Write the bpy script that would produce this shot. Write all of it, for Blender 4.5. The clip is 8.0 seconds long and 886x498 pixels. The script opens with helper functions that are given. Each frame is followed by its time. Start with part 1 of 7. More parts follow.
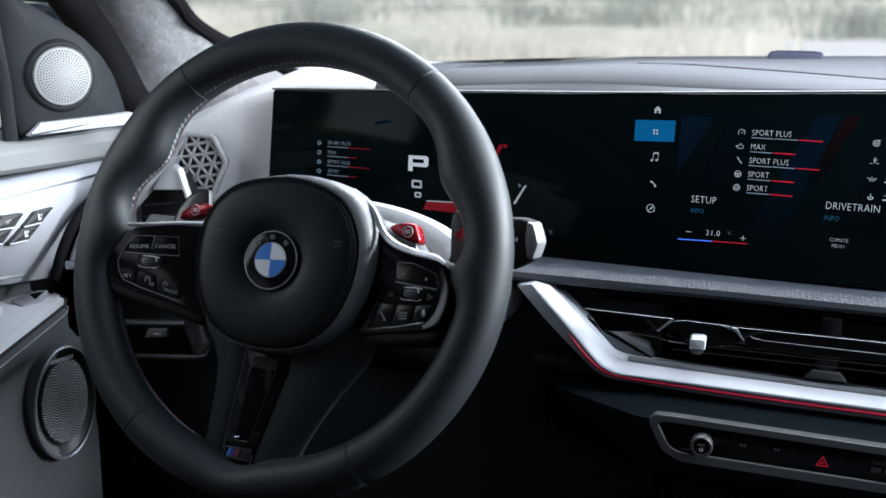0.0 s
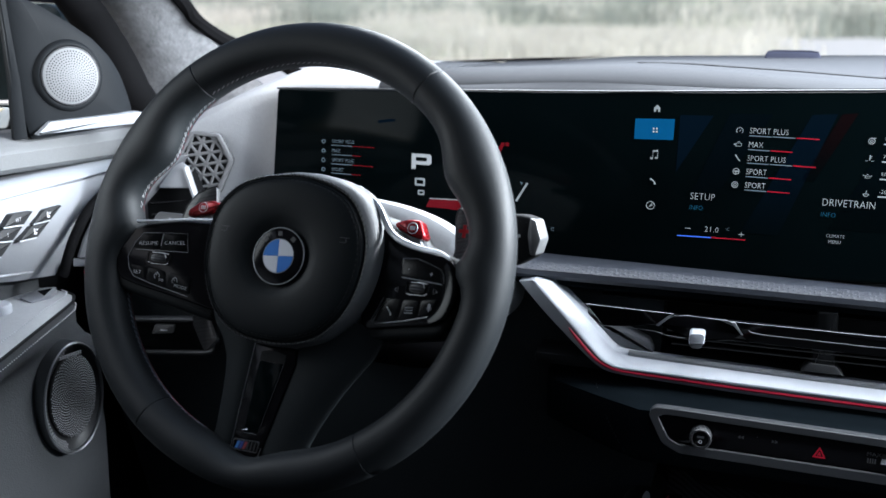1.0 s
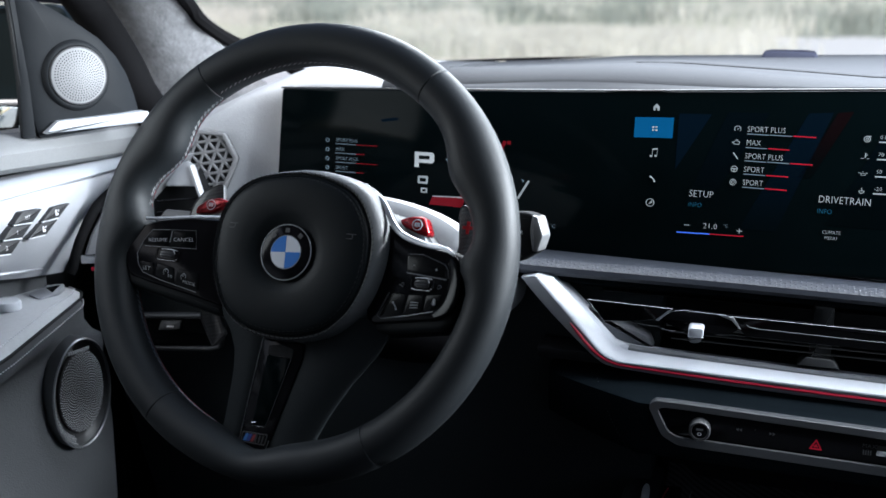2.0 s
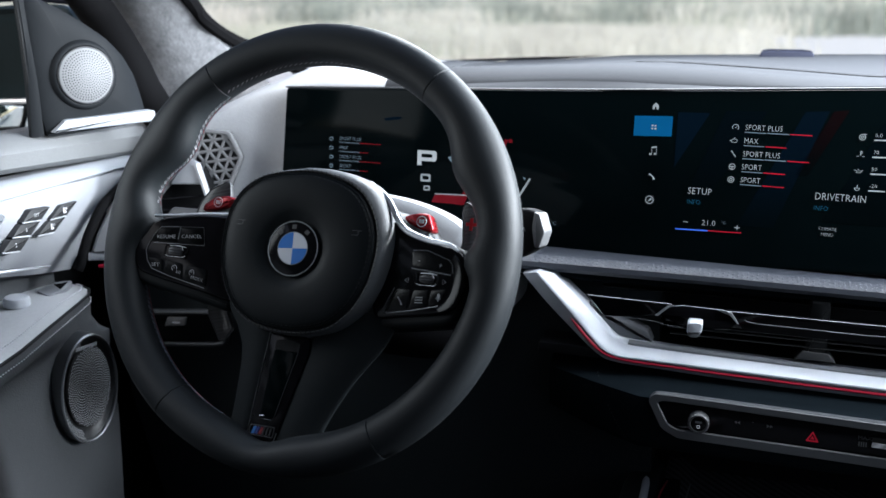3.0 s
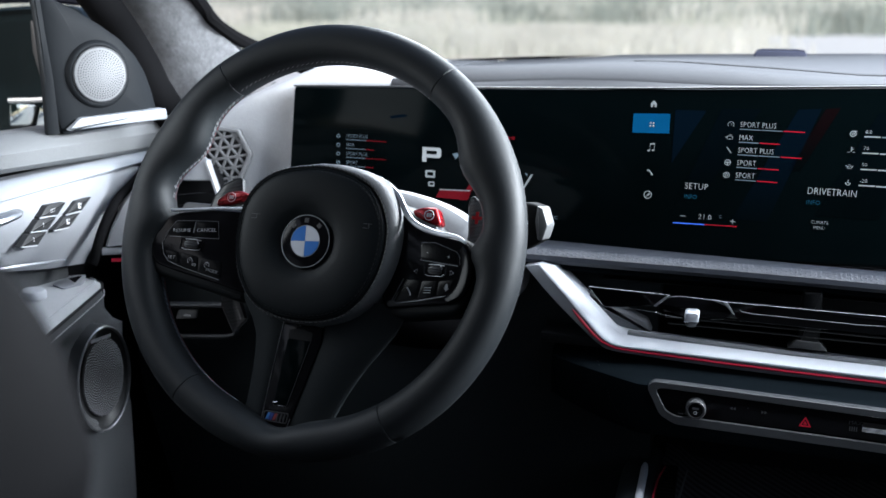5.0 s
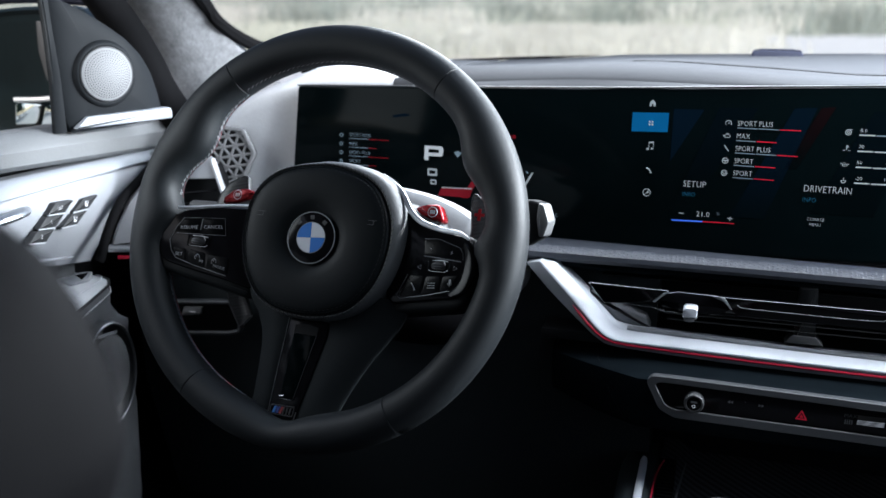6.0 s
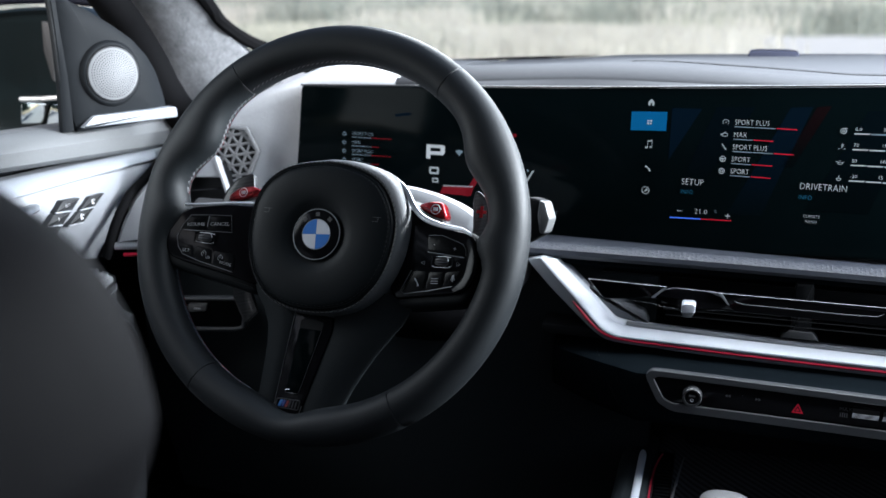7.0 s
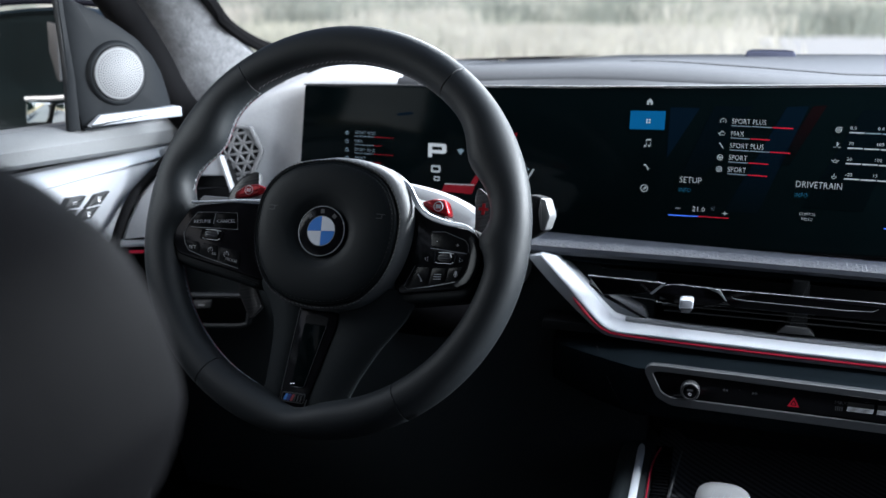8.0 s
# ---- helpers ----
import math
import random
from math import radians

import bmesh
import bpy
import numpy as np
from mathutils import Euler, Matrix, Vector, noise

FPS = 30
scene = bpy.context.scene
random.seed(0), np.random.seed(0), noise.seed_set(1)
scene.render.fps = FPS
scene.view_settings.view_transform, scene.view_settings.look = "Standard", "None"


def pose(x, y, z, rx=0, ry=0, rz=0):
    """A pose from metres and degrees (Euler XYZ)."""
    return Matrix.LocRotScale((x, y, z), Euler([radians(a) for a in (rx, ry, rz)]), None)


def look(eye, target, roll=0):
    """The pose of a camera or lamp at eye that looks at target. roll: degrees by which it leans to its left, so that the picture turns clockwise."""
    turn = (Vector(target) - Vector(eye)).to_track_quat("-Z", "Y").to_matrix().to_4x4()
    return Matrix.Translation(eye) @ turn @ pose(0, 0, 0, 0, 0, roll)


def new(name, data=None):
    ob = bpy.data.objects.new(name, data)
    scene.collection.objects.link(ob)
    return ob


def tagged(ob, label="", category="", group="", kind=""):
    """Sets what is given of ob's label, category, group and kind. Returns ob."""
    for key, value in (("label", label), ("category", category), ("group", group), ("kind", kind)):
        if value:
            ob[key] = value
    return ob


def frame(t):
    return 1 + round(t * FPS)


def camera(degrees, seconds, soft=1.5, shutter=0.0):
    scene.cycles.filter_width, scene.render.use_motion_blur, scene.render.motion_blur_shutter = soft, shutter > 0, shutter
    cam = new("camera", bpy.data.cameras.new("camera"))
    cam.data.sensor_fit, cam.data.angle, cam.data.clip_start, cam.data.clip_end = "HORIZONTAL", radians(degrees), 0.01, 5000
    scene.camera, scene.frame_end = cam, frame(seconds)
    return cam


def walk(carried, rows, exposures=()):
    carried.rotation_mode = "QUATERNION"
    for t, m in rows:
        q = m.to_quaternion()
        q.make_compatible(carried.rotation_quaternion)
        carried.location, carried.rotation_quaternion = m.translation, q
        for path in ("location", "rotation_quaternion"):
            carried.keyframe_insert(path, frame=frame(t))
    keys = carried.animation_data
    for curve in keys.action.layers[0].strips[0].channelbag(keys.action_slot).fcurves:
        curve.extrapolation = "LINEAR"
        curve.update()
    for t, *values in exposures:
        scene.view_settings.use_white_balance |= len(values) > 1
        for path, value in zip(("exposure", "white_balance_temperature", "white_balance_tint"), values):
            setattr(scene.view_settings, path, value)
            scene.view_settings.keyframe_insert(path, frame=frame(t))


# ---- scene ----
cam = camera(52.0, 8.0)
PATH = [
    (0.0, 0.00000, 0.00000, 1.25000, 74.780, -0.115, 18.017),
    (0.5, -0.00021, -0.00746, 1.25080, 74.746, -0.093, 17.945),
    (1.0, -0.00040, -0.01493, 1.25156, 74.714, -0.075, 17.873),
    (1.5, -0.00059, -0.02242, 1.25229, 74.686, -0.059, 17.800),
    (2.0, -0.00076, -0.02994, 1.25297, 74.662, -0.046, 17.727),
    (2.5, -0.00093, -0.03746, 1.25361, 74.640, -0.035, 17.653),
    (3.0, -0.00108, -0.04501, 1.25422, 74.622, -0.028, 17.579),
    (3.5, -0.00123, -0.05258, 1.25478, 74.607, -0.023, 17.504),
    (4.0, -0.00136, -0.06016, 1.25531, 74.595, -0.021, 17.429),
    (4.5, -0.00148, -0.06777, 1.25580, 74.586, -0.022, 17.353),
    (5.0, -0.00159, -0.07539, 1.25624, 74.581, -0.026, 17.278),
    (5.5, -0.00169, -0.08303, 1.25665, 74.579, -0.032, 17.201),
    (6.0, -0.00179, -0.09069, 1.25702, 74.580, -0.041, 17.125),
    (6.5, -0.00187, -0.09836, 1.25735, 74.585, -0.053, 17.047),
    (7.0, -0.00194, -0.10606, 1.25764, 74.592, -0.068, 16.970),
    (7.5, -0.00200, -0.11377, 1.25789, 74.603, -0.086, 16.892),
    (8.0, -0.00205, -0.12151, 1.25810, 74.618, -0.106, 16.813),
]
walk(cam, [(t, pose(x, y, z, rx, ry, rz)) for t, x, y, z, rx, ry, rz in PATH], exposures=[(0.0, 0.9), (8.0, 0.9)])
cam.data.dof.use_dof = True
cam.data.dof.focus_distance = 0.80
cam.data.dof.aperture_fstop = 5.6

# ---- daylight ----
SUN_UP, SUN_ROUND = 50.0, 188.0
world = bpy.data.worlds.new("sky")
scene.world = world
world.use_nodes = True
sky = world.node_tree.nodes.new("ShaderNodeTexSky")
sky.sky_type, sky.sun_disc = "NISHITA", False
sky.sun_elevation, sky.sun_rotation = radians(SUN_UP), radians(SUN_ROUND)
sky.air_density, sky.dust_density = 1.0, 3.0
backgr = world.node_tree.nodes["Background"]
backgr.inputs["Strength"].default_value = 0.15
world.node_tree.links.new(sky.outputs["Color"], backgr.inputs["Color"])
sun = new("sun", bpy.data.lights.new("sun", "SUN"))
sun.data.energy, sun.data.angle, sun.data.color = 1.3, radians(12), (1.0, 0.96, 0.9)
a, e = radians(SUN_ROUND), radians(SUN_UP)
sun.matrix_world = look((0, 0, 0), (-math.sin(a) * math.cos(e), -math.cos(a) * math.cos(e), -math.sin(e)))


def window_light(name, corners, toward, watts):
    """Skylight through a window opening: an area lamp that fills it."""
    a, b, c = (Vector(p) for p in corners)
    la = bpy.data.lights.new(name, "AREA")
    la.shape, la.size, la.size_y, la.energy, la.color = "RECTANGLE", (b - a).length, (c - b).length, watts, (0.855, 0.925, 1.0)
    ob = new(name, la)
    w = -Vector(toward).normalized()
    u = (b - a).normalized()
    v = w.cross(u).normalized()
    m = Matrix((u, v, w)).transposed().to_4x4()
    m.translation = (a + c) / 2
    ob.matrix_world = m
    return ob


window_light("window_light_passenger", ((0.86, 0.62, 1.16), (0.86, 1.14, 1.16), (0.80, 1.14, 1.46)), (-1, -0.04, -0.10), 24.0)
window_light("window_light_screen", ((0.66, 0.86, 1.22), (0.45, 1.165, 1.22), (0.45, 1.10, 1.44)), (-0.80, -0.551, -0.22), 21.0)
window_light("window_light_front", ((-0.38, 1.09, 1.295), (0.60, 1.09, 1.295), (0.60, 0.86, 1.405)), (0.0, -0.42, -0.92), 8.5)
window_light("window_light_top", ((0.05, 0.80, 1.430), (0.62, 0.80, 1.430), (0.62, 0.58, 1.525)), (-0.05, -0.40, -0.90), 3.4)
window_light("window_light_driver", ((-0.765, 0.58, 1.14), (-0.765, 0.34, 1.14), (-0.72, 0.34, 1.42)), (1, 0.04, -0.10), 0.85)

# ---- materials ----
def material(name, colour, rough=0.5, metal=0.0, grain=0.0, size=0.001, vary=0.12, blotch=0.05, glow=0.0, coat=0.0, kind="noise", spec=0.5, stretch=None):
    """Principled surface: colour varied at two scales, roughness varied, fine relief of the given grain (depth in metres) and size (metres)."""
    m = bpy.data.materials.new(name)
    m.use_nodes = True
    t, ln = m.node_tree.nodes, m.node_tree.links
    p = t["Principled BSDF"]
    p.inputs["Roughness"].default_value, p.inputs["Metallic"].default_value = rough, metal
    p.inputs["Coat Weight"].default_value, p.inputs["Coat Roughness"].default_value = coat, 0.03
    p.inputs["Specular IOR Level"].default_value = spec
    co = t.new("ShaderNodeTexCoord")
    vec = co.outputs["Object"]
    if stretch:
        mp = t.new("ShaderNodeMapping")
        mp.inputs["Scale"].default_value = stretch
        ln.new(vec, mp.inputs["Vector"])
        vec = mp.outputs["Vector"]
    n1, n2 = t.new("ShaderNodeTexNoise"), t.new("ShaderNodeTexNoise")
    n1.inputs["Scale"].default_value, n2.inputs["Scale"].default_value = 1 / blotch, 0.35 / size
    n1.inputs["Detail"].default_value = 4
    for n in (n1, n2):
        ln.new(vec, n.inputs["Vector"])
    mixed = t.new("ShaderNodeMath")
    mixed.operation = "MULTIPLY_ADD"
    mixed.inputs[1].default_value = 0.6
    ln.new(n1.outputs["Fac"], mixed.inputs[0])
    half = t.new("ShaderNodeMath")
    half.operation = "MULTIPLY"
    half.inputs[1].default_value = 0.4
    ln.new(n2.outputs["Fac"], half.inputs[0])
    ln.new(half.outputs[0], mixed.inputs[2])
    ramp = t.new("ShaderNodeValToRGB")
    ramp.color_ramp.elements[0].position, ramp.color_ramp.elements[1].position = 0.3, 0.7
    ramp.color_ramp.elements[0].color = (*[max(0.0, c * (1 - vary)) for c in colour], 1)
    ramp.color_ramp.elements[1].color = (*[min(1.0, c * (1 + vary)) for c in colour], 1)
    ln.new(mixed.outputs[0], ramp.inputs["Fac"])
    ln.new(ramp.outputs["Color"], p.inputs["Base Color"])
    rr = t.new("ShaderNodeMapRange")
    rr.inputs["To Min"].default_value, rr.inputs["To Max"].default_value = max(0.0, rough * 0.85), min(1.0, rough * 1.15)
    ln.new(n1.outputs["Fac"], rr.inputs["Value"])
    ln.new(rr.outputs["Result"], p.inputs["Roughness"])
    if glow:
        p.inputs["Emission Color"].default_value = (*colour, 1)
        p.inputs["Emission Strength"].default_value = glow
    if grain:
        b = t.new("ShaderNodeBump")
        b.inputs["Distance"].default_value, b.inputs["Strength"].default_value = grain, 1.0
        if kind == "leather":
            h = t.new("ShaderNodeTexVoronoi")
            h.inputs["Scale"].default_value = 1 / size
            ln.new(vec, h.inputs["Vector"])
            ln.new(h.outputs["Distance"], b.inputs["Height"])
        elif kind == "weave":
            h = t.new("ShaderNodeTexWave")
            h.wave_type, h.bands_direction = "BANDS", "DIAGONAL"
            h.inputs["Scale"].default_value = 0.16 / size
            ln.new(vec, h.inputs["Vector"])
            ln.new(h.outputs["Fac"], b.inputs["Height"])
        else:
            ln.new(n2.outputs["Fac"], b.inputs["Height"])
        ln.new(b.outputs["Normal"], p.inputs["Normal"])
    return m


def carbon_material(name, cell=0.0016):
    """Dark twill weave under a clear coat."""
    m = material(name, (0.02, 0.021, 0.024), 0.45, 0.0, 0.0, 0.002, 0.3, 0.05, 0, 0.2)
    t, ln = m.node_tree.nodes, m.node_tree.links
    p = t["Principled BSDF"]
    co = t.new("ShaderNodeTexCoord")
    mp = t.new("ShaderNodeMapping")
    mp.inputs["Rotation"].default_value = (0.3, 0.25, radians(45))
    ln.new(co.outputs["Object"], mp.inputs["Vector"])
    ch = t.new("ShaderNodeTexChecker")
    ch.inputs["Scale"].default_value = 1 / cell
    ch.inputs["Color1"].default_value, ch.inputs["Color2"].default_value = (0.006, 0.0066, 0.0076, 1), (0.030, 0.032, 0.036, 1)
    ln.new(mp.outputs["Vector"], ch.inputs["Vector"])
    ln.new(ch.outputs["Color"], p.inputs["Base Color"])
    return m


def twill_material(name):
    """Diagonal dark weave, two millimetres a rib."""
    m = material(name, (0.01, 0.01, 0.011), 0.5, 0.0, 0.0, 0.002, 0.3, 0.05, 0, 0.3, spec=0.2)
    t, ln = m.node_tree.nodes, m.node_tree.links
    co = t.new("ShaderNodeTexCoord")
    wv = t.new("ShaderNodeTexWave")
    wv.wave_type, wv.bands_direction = "BANDS", "DIAGONAL"
    wv.inputs["Scale"].default_value, wv.inputs["Distortion"].default_value = 55.0, 0.6
    wv.inputs["Detail Scale"].default_value = 30.0
    ln.new(co.outputs["Object"], wv.inputs["Vector"])
    rp = t.new("ShaderNodeValToRGB")
    rp.color_ramp.elements[0].color, rp.color_ramp.elements[1].color = (0.003, 0.003, 0.0035, 1), (0.075, 0.078, 0.085, 1)
    ln.new(wv.outputs["Fac"], rp.inputs["Fac"])
    ln.new(rp.outputs["Color"], t["Principled BSDF"].inputs["Base Color"])
    return m


LEATHER_BLACK = material("black_leather", (0.0235, 0.0247, 0.027), 0.5, 0, 0.00012, 0.0011, 0.12, 0.06, kind="leather", spec=0.25)
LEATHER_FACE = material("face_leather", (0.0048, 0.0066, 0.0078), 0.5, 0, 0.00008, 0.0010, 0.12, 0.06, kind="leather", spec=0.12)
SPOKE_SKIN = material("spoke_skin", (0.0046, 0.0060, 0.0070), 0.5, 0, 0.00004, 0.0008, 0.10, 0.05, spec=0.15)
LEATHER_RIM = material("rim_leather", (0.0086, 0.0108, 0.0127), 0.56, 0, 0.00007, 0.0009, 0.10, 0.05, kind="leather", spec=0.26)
# Surround's leather is lightened: the windscreen light on it is in the colour.
LEATHER_HUB_LIT = material("hub_leather_lit", (0.062, 0.066, 0.071), 0.48, 0, 0.00007, 0.0009, 0.10, 0.05, kind="leather", spec=0.5)
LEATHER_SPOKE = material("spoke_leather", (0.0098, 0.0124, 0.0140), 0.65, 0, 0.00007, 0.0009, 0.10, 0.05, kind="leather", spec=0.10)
LEATHER_KNEE = material("knee_leather", (0.012, 0.016, 0.0185), 0.7, 0, 0.0001, 0.0012, 0.12, 0.06, kind="leather", spec=0.2)
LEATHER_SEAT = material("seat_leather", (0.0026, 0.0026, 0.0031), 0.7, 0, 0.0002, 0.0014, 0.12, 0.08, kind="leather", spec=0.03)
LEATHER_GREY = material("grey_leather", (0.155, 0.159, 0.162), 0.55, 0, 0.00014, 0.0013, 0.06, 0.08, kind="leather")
LEATHER_DASH = material("dash_leather", (0.030, 0.0315, 0.035), 0.70, 0, 0.00012, 0.0012, 0.06, 0.1, kind="leather", spec=0.05)
LEATHER_PALE = material("pale_leather", (0.40, 0.41, 0.43), 0.45, 0, 0.0002, 0.0016, 0.06, 0.08, kind="leather")
# Armrest and lower card are one leather; lit and shaded tones are in colour.
LEATHER_ARM_LIT = material("grey_leather_lit", (0.46, 0.47, 0.485), 0.5, 0, 0.00016, 0.0014, 0.07, 0.08, kind="leather", spec=0.35)
LEATHER_DOOR_SHADED = material("grey_leather_shaded", (0.078, 0.082, 0.088), 0.55, 0, 0.00016, 0.0014, 0.08, 0.08, kind="leather", spec=0.3)
EMBOSS_DOT = material("emboss_grey", (0.048, 0.054, 0.070), 0.42, 0, 0.0001, 0.001, 0.1, 0.03)
EMBOSSED = material("embossed_leather", (0.026, 0.030, 0.040), 0.5, 0, 0.0001, 0.0016, 0.15, 0.05, kind="leather")
SUEDE = material("grey_suede", (0.20, 0.203, 0.212), 0.95, 0, 0.0004, 0.0012, 0.34, 0.014, spec=0.2)
SATIN = material("satin_silver", (0.60, 0.62, 0.65), 0.42, 1.0, 0.00002, 0.0006, 0.04, 0.05)
SATIN_DARK = material("dark_satin_metal", (0.20, 0.21, 0.22), 0.48, 1.0, 0.00002, 0.0006, 0.05, 0.05)
CHROME = material("chrome", (0.80, 0.81, 0.83), 0.08, 1.0, 0, 0.001, 0.02, 0.05)
GLOSS = material("gloss_black", (0.004, 0.004, 0.005), 0.10, 0, 0, 0.001, 0.2, 0.05, spec=0.11)
KEY_BLACK = material("key_black", (0.0030, 0.0034, 0.0040), 0.24, 0, 0.00001, 0.0004, 0.15, 0.03, spec=0.09)
PLASTIC = material("black_plastic", (0.007, 0.0075, 0.0085), 0.6, 0, 0.0001, 0.0008, 0.15, 0.05, spec=0.12)
PLASTIC_GREY = material("grey_plastic", (0.026, 0.027, 0.029), 0.42, 0, 0.00006, 0.0008, 0.1, 0.05)
RUBBER = material("black_rubber", (0.004, 0.004, 0.0045), 0.85, 0, 0.0002, 0.002, 0.15, 0.05, spec=0.06)
CARPET = material("black_carpet", (0.03, 0.031, 0.033), 0.95, 0, 0.001, 0.003, 0.3, 0.05, spec=0.1)
RED = material("red_anodised", (0.30, 0.008, 0.014), 0.28, 0.55, 0.00002, 0.0005, 0.08, 0.02, coat=0.3)
RED_TRIM = material("red_trim", (0.28, 0.008, 0.025), 0.35, 0, 0, 0.0008, 0.08, 0.03)
RED_DARK = material("dark_red_leather", (0.14, 0.008, 0.014), 0.5, 0, 0.0001, 0.001, 0.1, 0.03)
WHITE = material("white_enamel", (0.50, 0.52, 0.56), 0.3, 0, 0, 0.001, 0.03, 0.02)
BLUE = material("blue_enamel", (0.006, 0.125, 0.43), 0.3, 0, 0, 0.001, 0.05, 0.02)
STRIPE_BLUE = material("stripe_blue", (0.02, 0.12, 0.36), 0.35, 0, 0, 0.001, 0.05, 0.02)
NAVY = material("navy_enamel", (0.01, 0.03, 0.16), 0.3, 0, 0, 0.001, 0.05, 0.02)
PRINT = material("pale_print", (0.75, 0.76, 0.78), 0.6, 0, 0, 0.001, 0.05, 0.02)
DOOR_KEY = material("key_charcoal", (0.030, 0.031, 0.033), 0.45, 0, 0.00004, 0.0006, 0.1, 0.03, spec=0.3)
PRINT_MID = material("mid_print", (0.36, 0.37, 0.39), 0.6, 0, 0, 0.001, 0.05, 0.02)
PIANO = material("piano_black", (0.006, 0.0062, 0.007), 0.14, 0, 0, 0.001, 0.1, 0.05, spec=0.09)
ROLLER = material("roller_grey", (0.035, 0.036, 0.039), 0.4, 0.5, 0.00002, 0.0005, 0.1, 0.03)
PRINT_DIM = material("dim_print", (0.06, 0.062, 0.066), 0.6, 0, 0, 0.001, 0.05, 0.02)
THREAD_WHITE = material("white_thread", (0.68, 0.69, 0.71), 0.8, 0, 0.0001, 0.0004, 0.15, 0.01)
THREAD_RED = material("red_thread", (0.32, 0.02, 0.035), 0.8, 0, 0.0001, 0.0004, 0.15, 0.01)
THREAD_BLUE = material("blue_thread", (0.36, 0.39, 0.46), 0.8, 0, 0.0001, 0.0004, 0.15, 0.01)
THREAD_GREY = material("grey_thread", (0.20, 0.19, 0.20), 0.8, 0, 0.0001, 0.0004, 0.15, 0.01)
THREAD_HUB = material("charcoal_thread", (0.007, 0.0075, 0.0085), 0.7, 0, 0.0001, 0.0004, 0.15, 0.01)
UI_RED_DEEP = material("lit_deep_red", (0.10, 0.004, 0.008), 0.3, glow=0.35, vary=0.1, spec=0.05)
TINT = material("tinted_glass", (0.004, 0.0045, 0.005), 0.1, 0, 0, 0.001, 0.1, 0.1, spec=0.3)
DEEP = material("deep_black", (0.003, 0.0035, 0.004), 0.35, 0, 0, 0.001, 0.1, 0.1, spec=0.25)
THREAD_DARK = material("dark_thread", (0.015, 0.015, 0.017), 0.8, 0, 0.0001, 0.0004, 0.15, 0.01)
CARBON = carbon_material("carbon_fibre")
TWILL = twill_material("carbon_twill")
CAP_SATIN = material("grey_satin_metal", (0.36, 0.37, 0.39), 0.5, 0.6, 0.00002, 0.0006, 0.05, 0.05)
SHROUD = material("shroud_grey", (0.26, 0.267, 0.278), 0.55, 0, 0.00006, 0.001, 0.06, 0.06, spec=0.3)
DOT_PALE = material("pale_speaker_dot", (0.42, 0.43, 0.45), 0.5, 0.1, 0.00002, 0.0006, 0.05, 0.03)
STALK_GREY = material("stalk_grey", (0.125, 0.1275, 0.131), 0.45, 0.1, 0.00003, 0.0006, 0.06, 0.03)
SAIL_BLACK = material("sail_black", (0.0125, 0.0140, 0.0158), 0.55, 0, 0.00004, 0.0008, 0.1, 0.05, spec=0.06)
LOWER_BLACK = material("lower_black", (0.0050, 0.0072, 0.0090), 0.85, 0, 0.00012, 0.0012, 0.12, 0.05, kind="leather", spec=0.0)
DOOR_SATIN = material("door_silver", (0.30, 0.31, 0.33), 0.50, 0.2, 0.00002, 0.0006, 0.05, 0.08)
POST_DARK = material("post_dark", (0.016, 0.0168, 0.018), 0.6, 0, 0.00005, 0.0008, 0.08, 0.05, spec=0.2)
POST_GREY = material("post_grey", (0.045, 0.0465, 0.05), 0.5, 0, 0.00005, 0.0008, 0.08, 0.05)
GRILLE = material("speaker_metal", (0.18, 0.183, 0.19), 0.62, 0.0, 0.00003, 0.0006, 0.05, 0.03)
HOLE = material("speaker_cloth", (0.01, 0.01, 0.011), 0.9, 0, 0.0003, 0.001, 0.2, 0.02)
SCREEN = material("screen_glass", (0.0010, 0.0027, 0.0032), 0.10, 0, 0, 0.001, 0.2, 0.05, spec=0.025)
UI_WHITE = material("lit_white", (0.40, 0.43, 0.45), 0.5, glow=0.16, vary=0.01, spec=0.05)
UI_DIM = material("lit_dim", (0.24, 0.27, 0.29), 0.5, glow=0.3, vary=0.01, spec=0.05)
UI_GREY = material("lit_grey", (0.10, 0.14, 0.17), 0.5, glow=0.35, vary=0.01, spec=0.05)
UI_RED = material("lit_red", (0.30, 0.01, 0.025), 0.5, glow=0.13, vary=0.01, spec=0.05)
UI_BLUE = material("lit_blue", (0.001, 0.065, 0.17), 0.5, glow=0.32, vary=0.05, spec=0.05, blotch=0.02)
UI_TEXT_BLUE = material("lit_text_blue", (0.01, 0.07, 0.12), 0.5, glow=0.35, vary=0.01, spec=0.05)
UI_LINE_BLUE = material("lit_line_blue", (0.03, 0.09, 0.45), 0.5, glow=0.8, vary=0.01, spec=0.05)


def lit_fade(name, colour, glow, z0, z1):
    """Screen surface whose light fades out from the height z1 down to z0."""
    m = material(name, (0.0010, 0.0027, 0.0032), 0.10, 0, 0, 0.001, 0.2, 0.05, spec=0.025)
    t, ln = m.node_tree.nodes, m.node_tree.links
    geo, sep, mr = t.new("ShaderNodeNewGeometry"), t.new("ShaderNodeSeparateXYZ"), t.new("ShaderNodeMapRange")
    ln.new(geo.outputs["Position"], sep.inputs[0])
    ln.new(sep.outputs["Z"], mr.inputs["Value"])
    mr.interpolation_type = "SMOOTHSTEP"
    mr.inputs["From Min"].default_value, mr.inputs["From Max"].default_value, mr.inputs["To Max"].default_value = z0, z1, glow
    p = t["Principled BSDF"]
    p.inputs["Emission Color"].default_value = (*colour, 1)
    ln.new(mr.outputs["Result"], p.inputs["Emission Strength"])
    return m


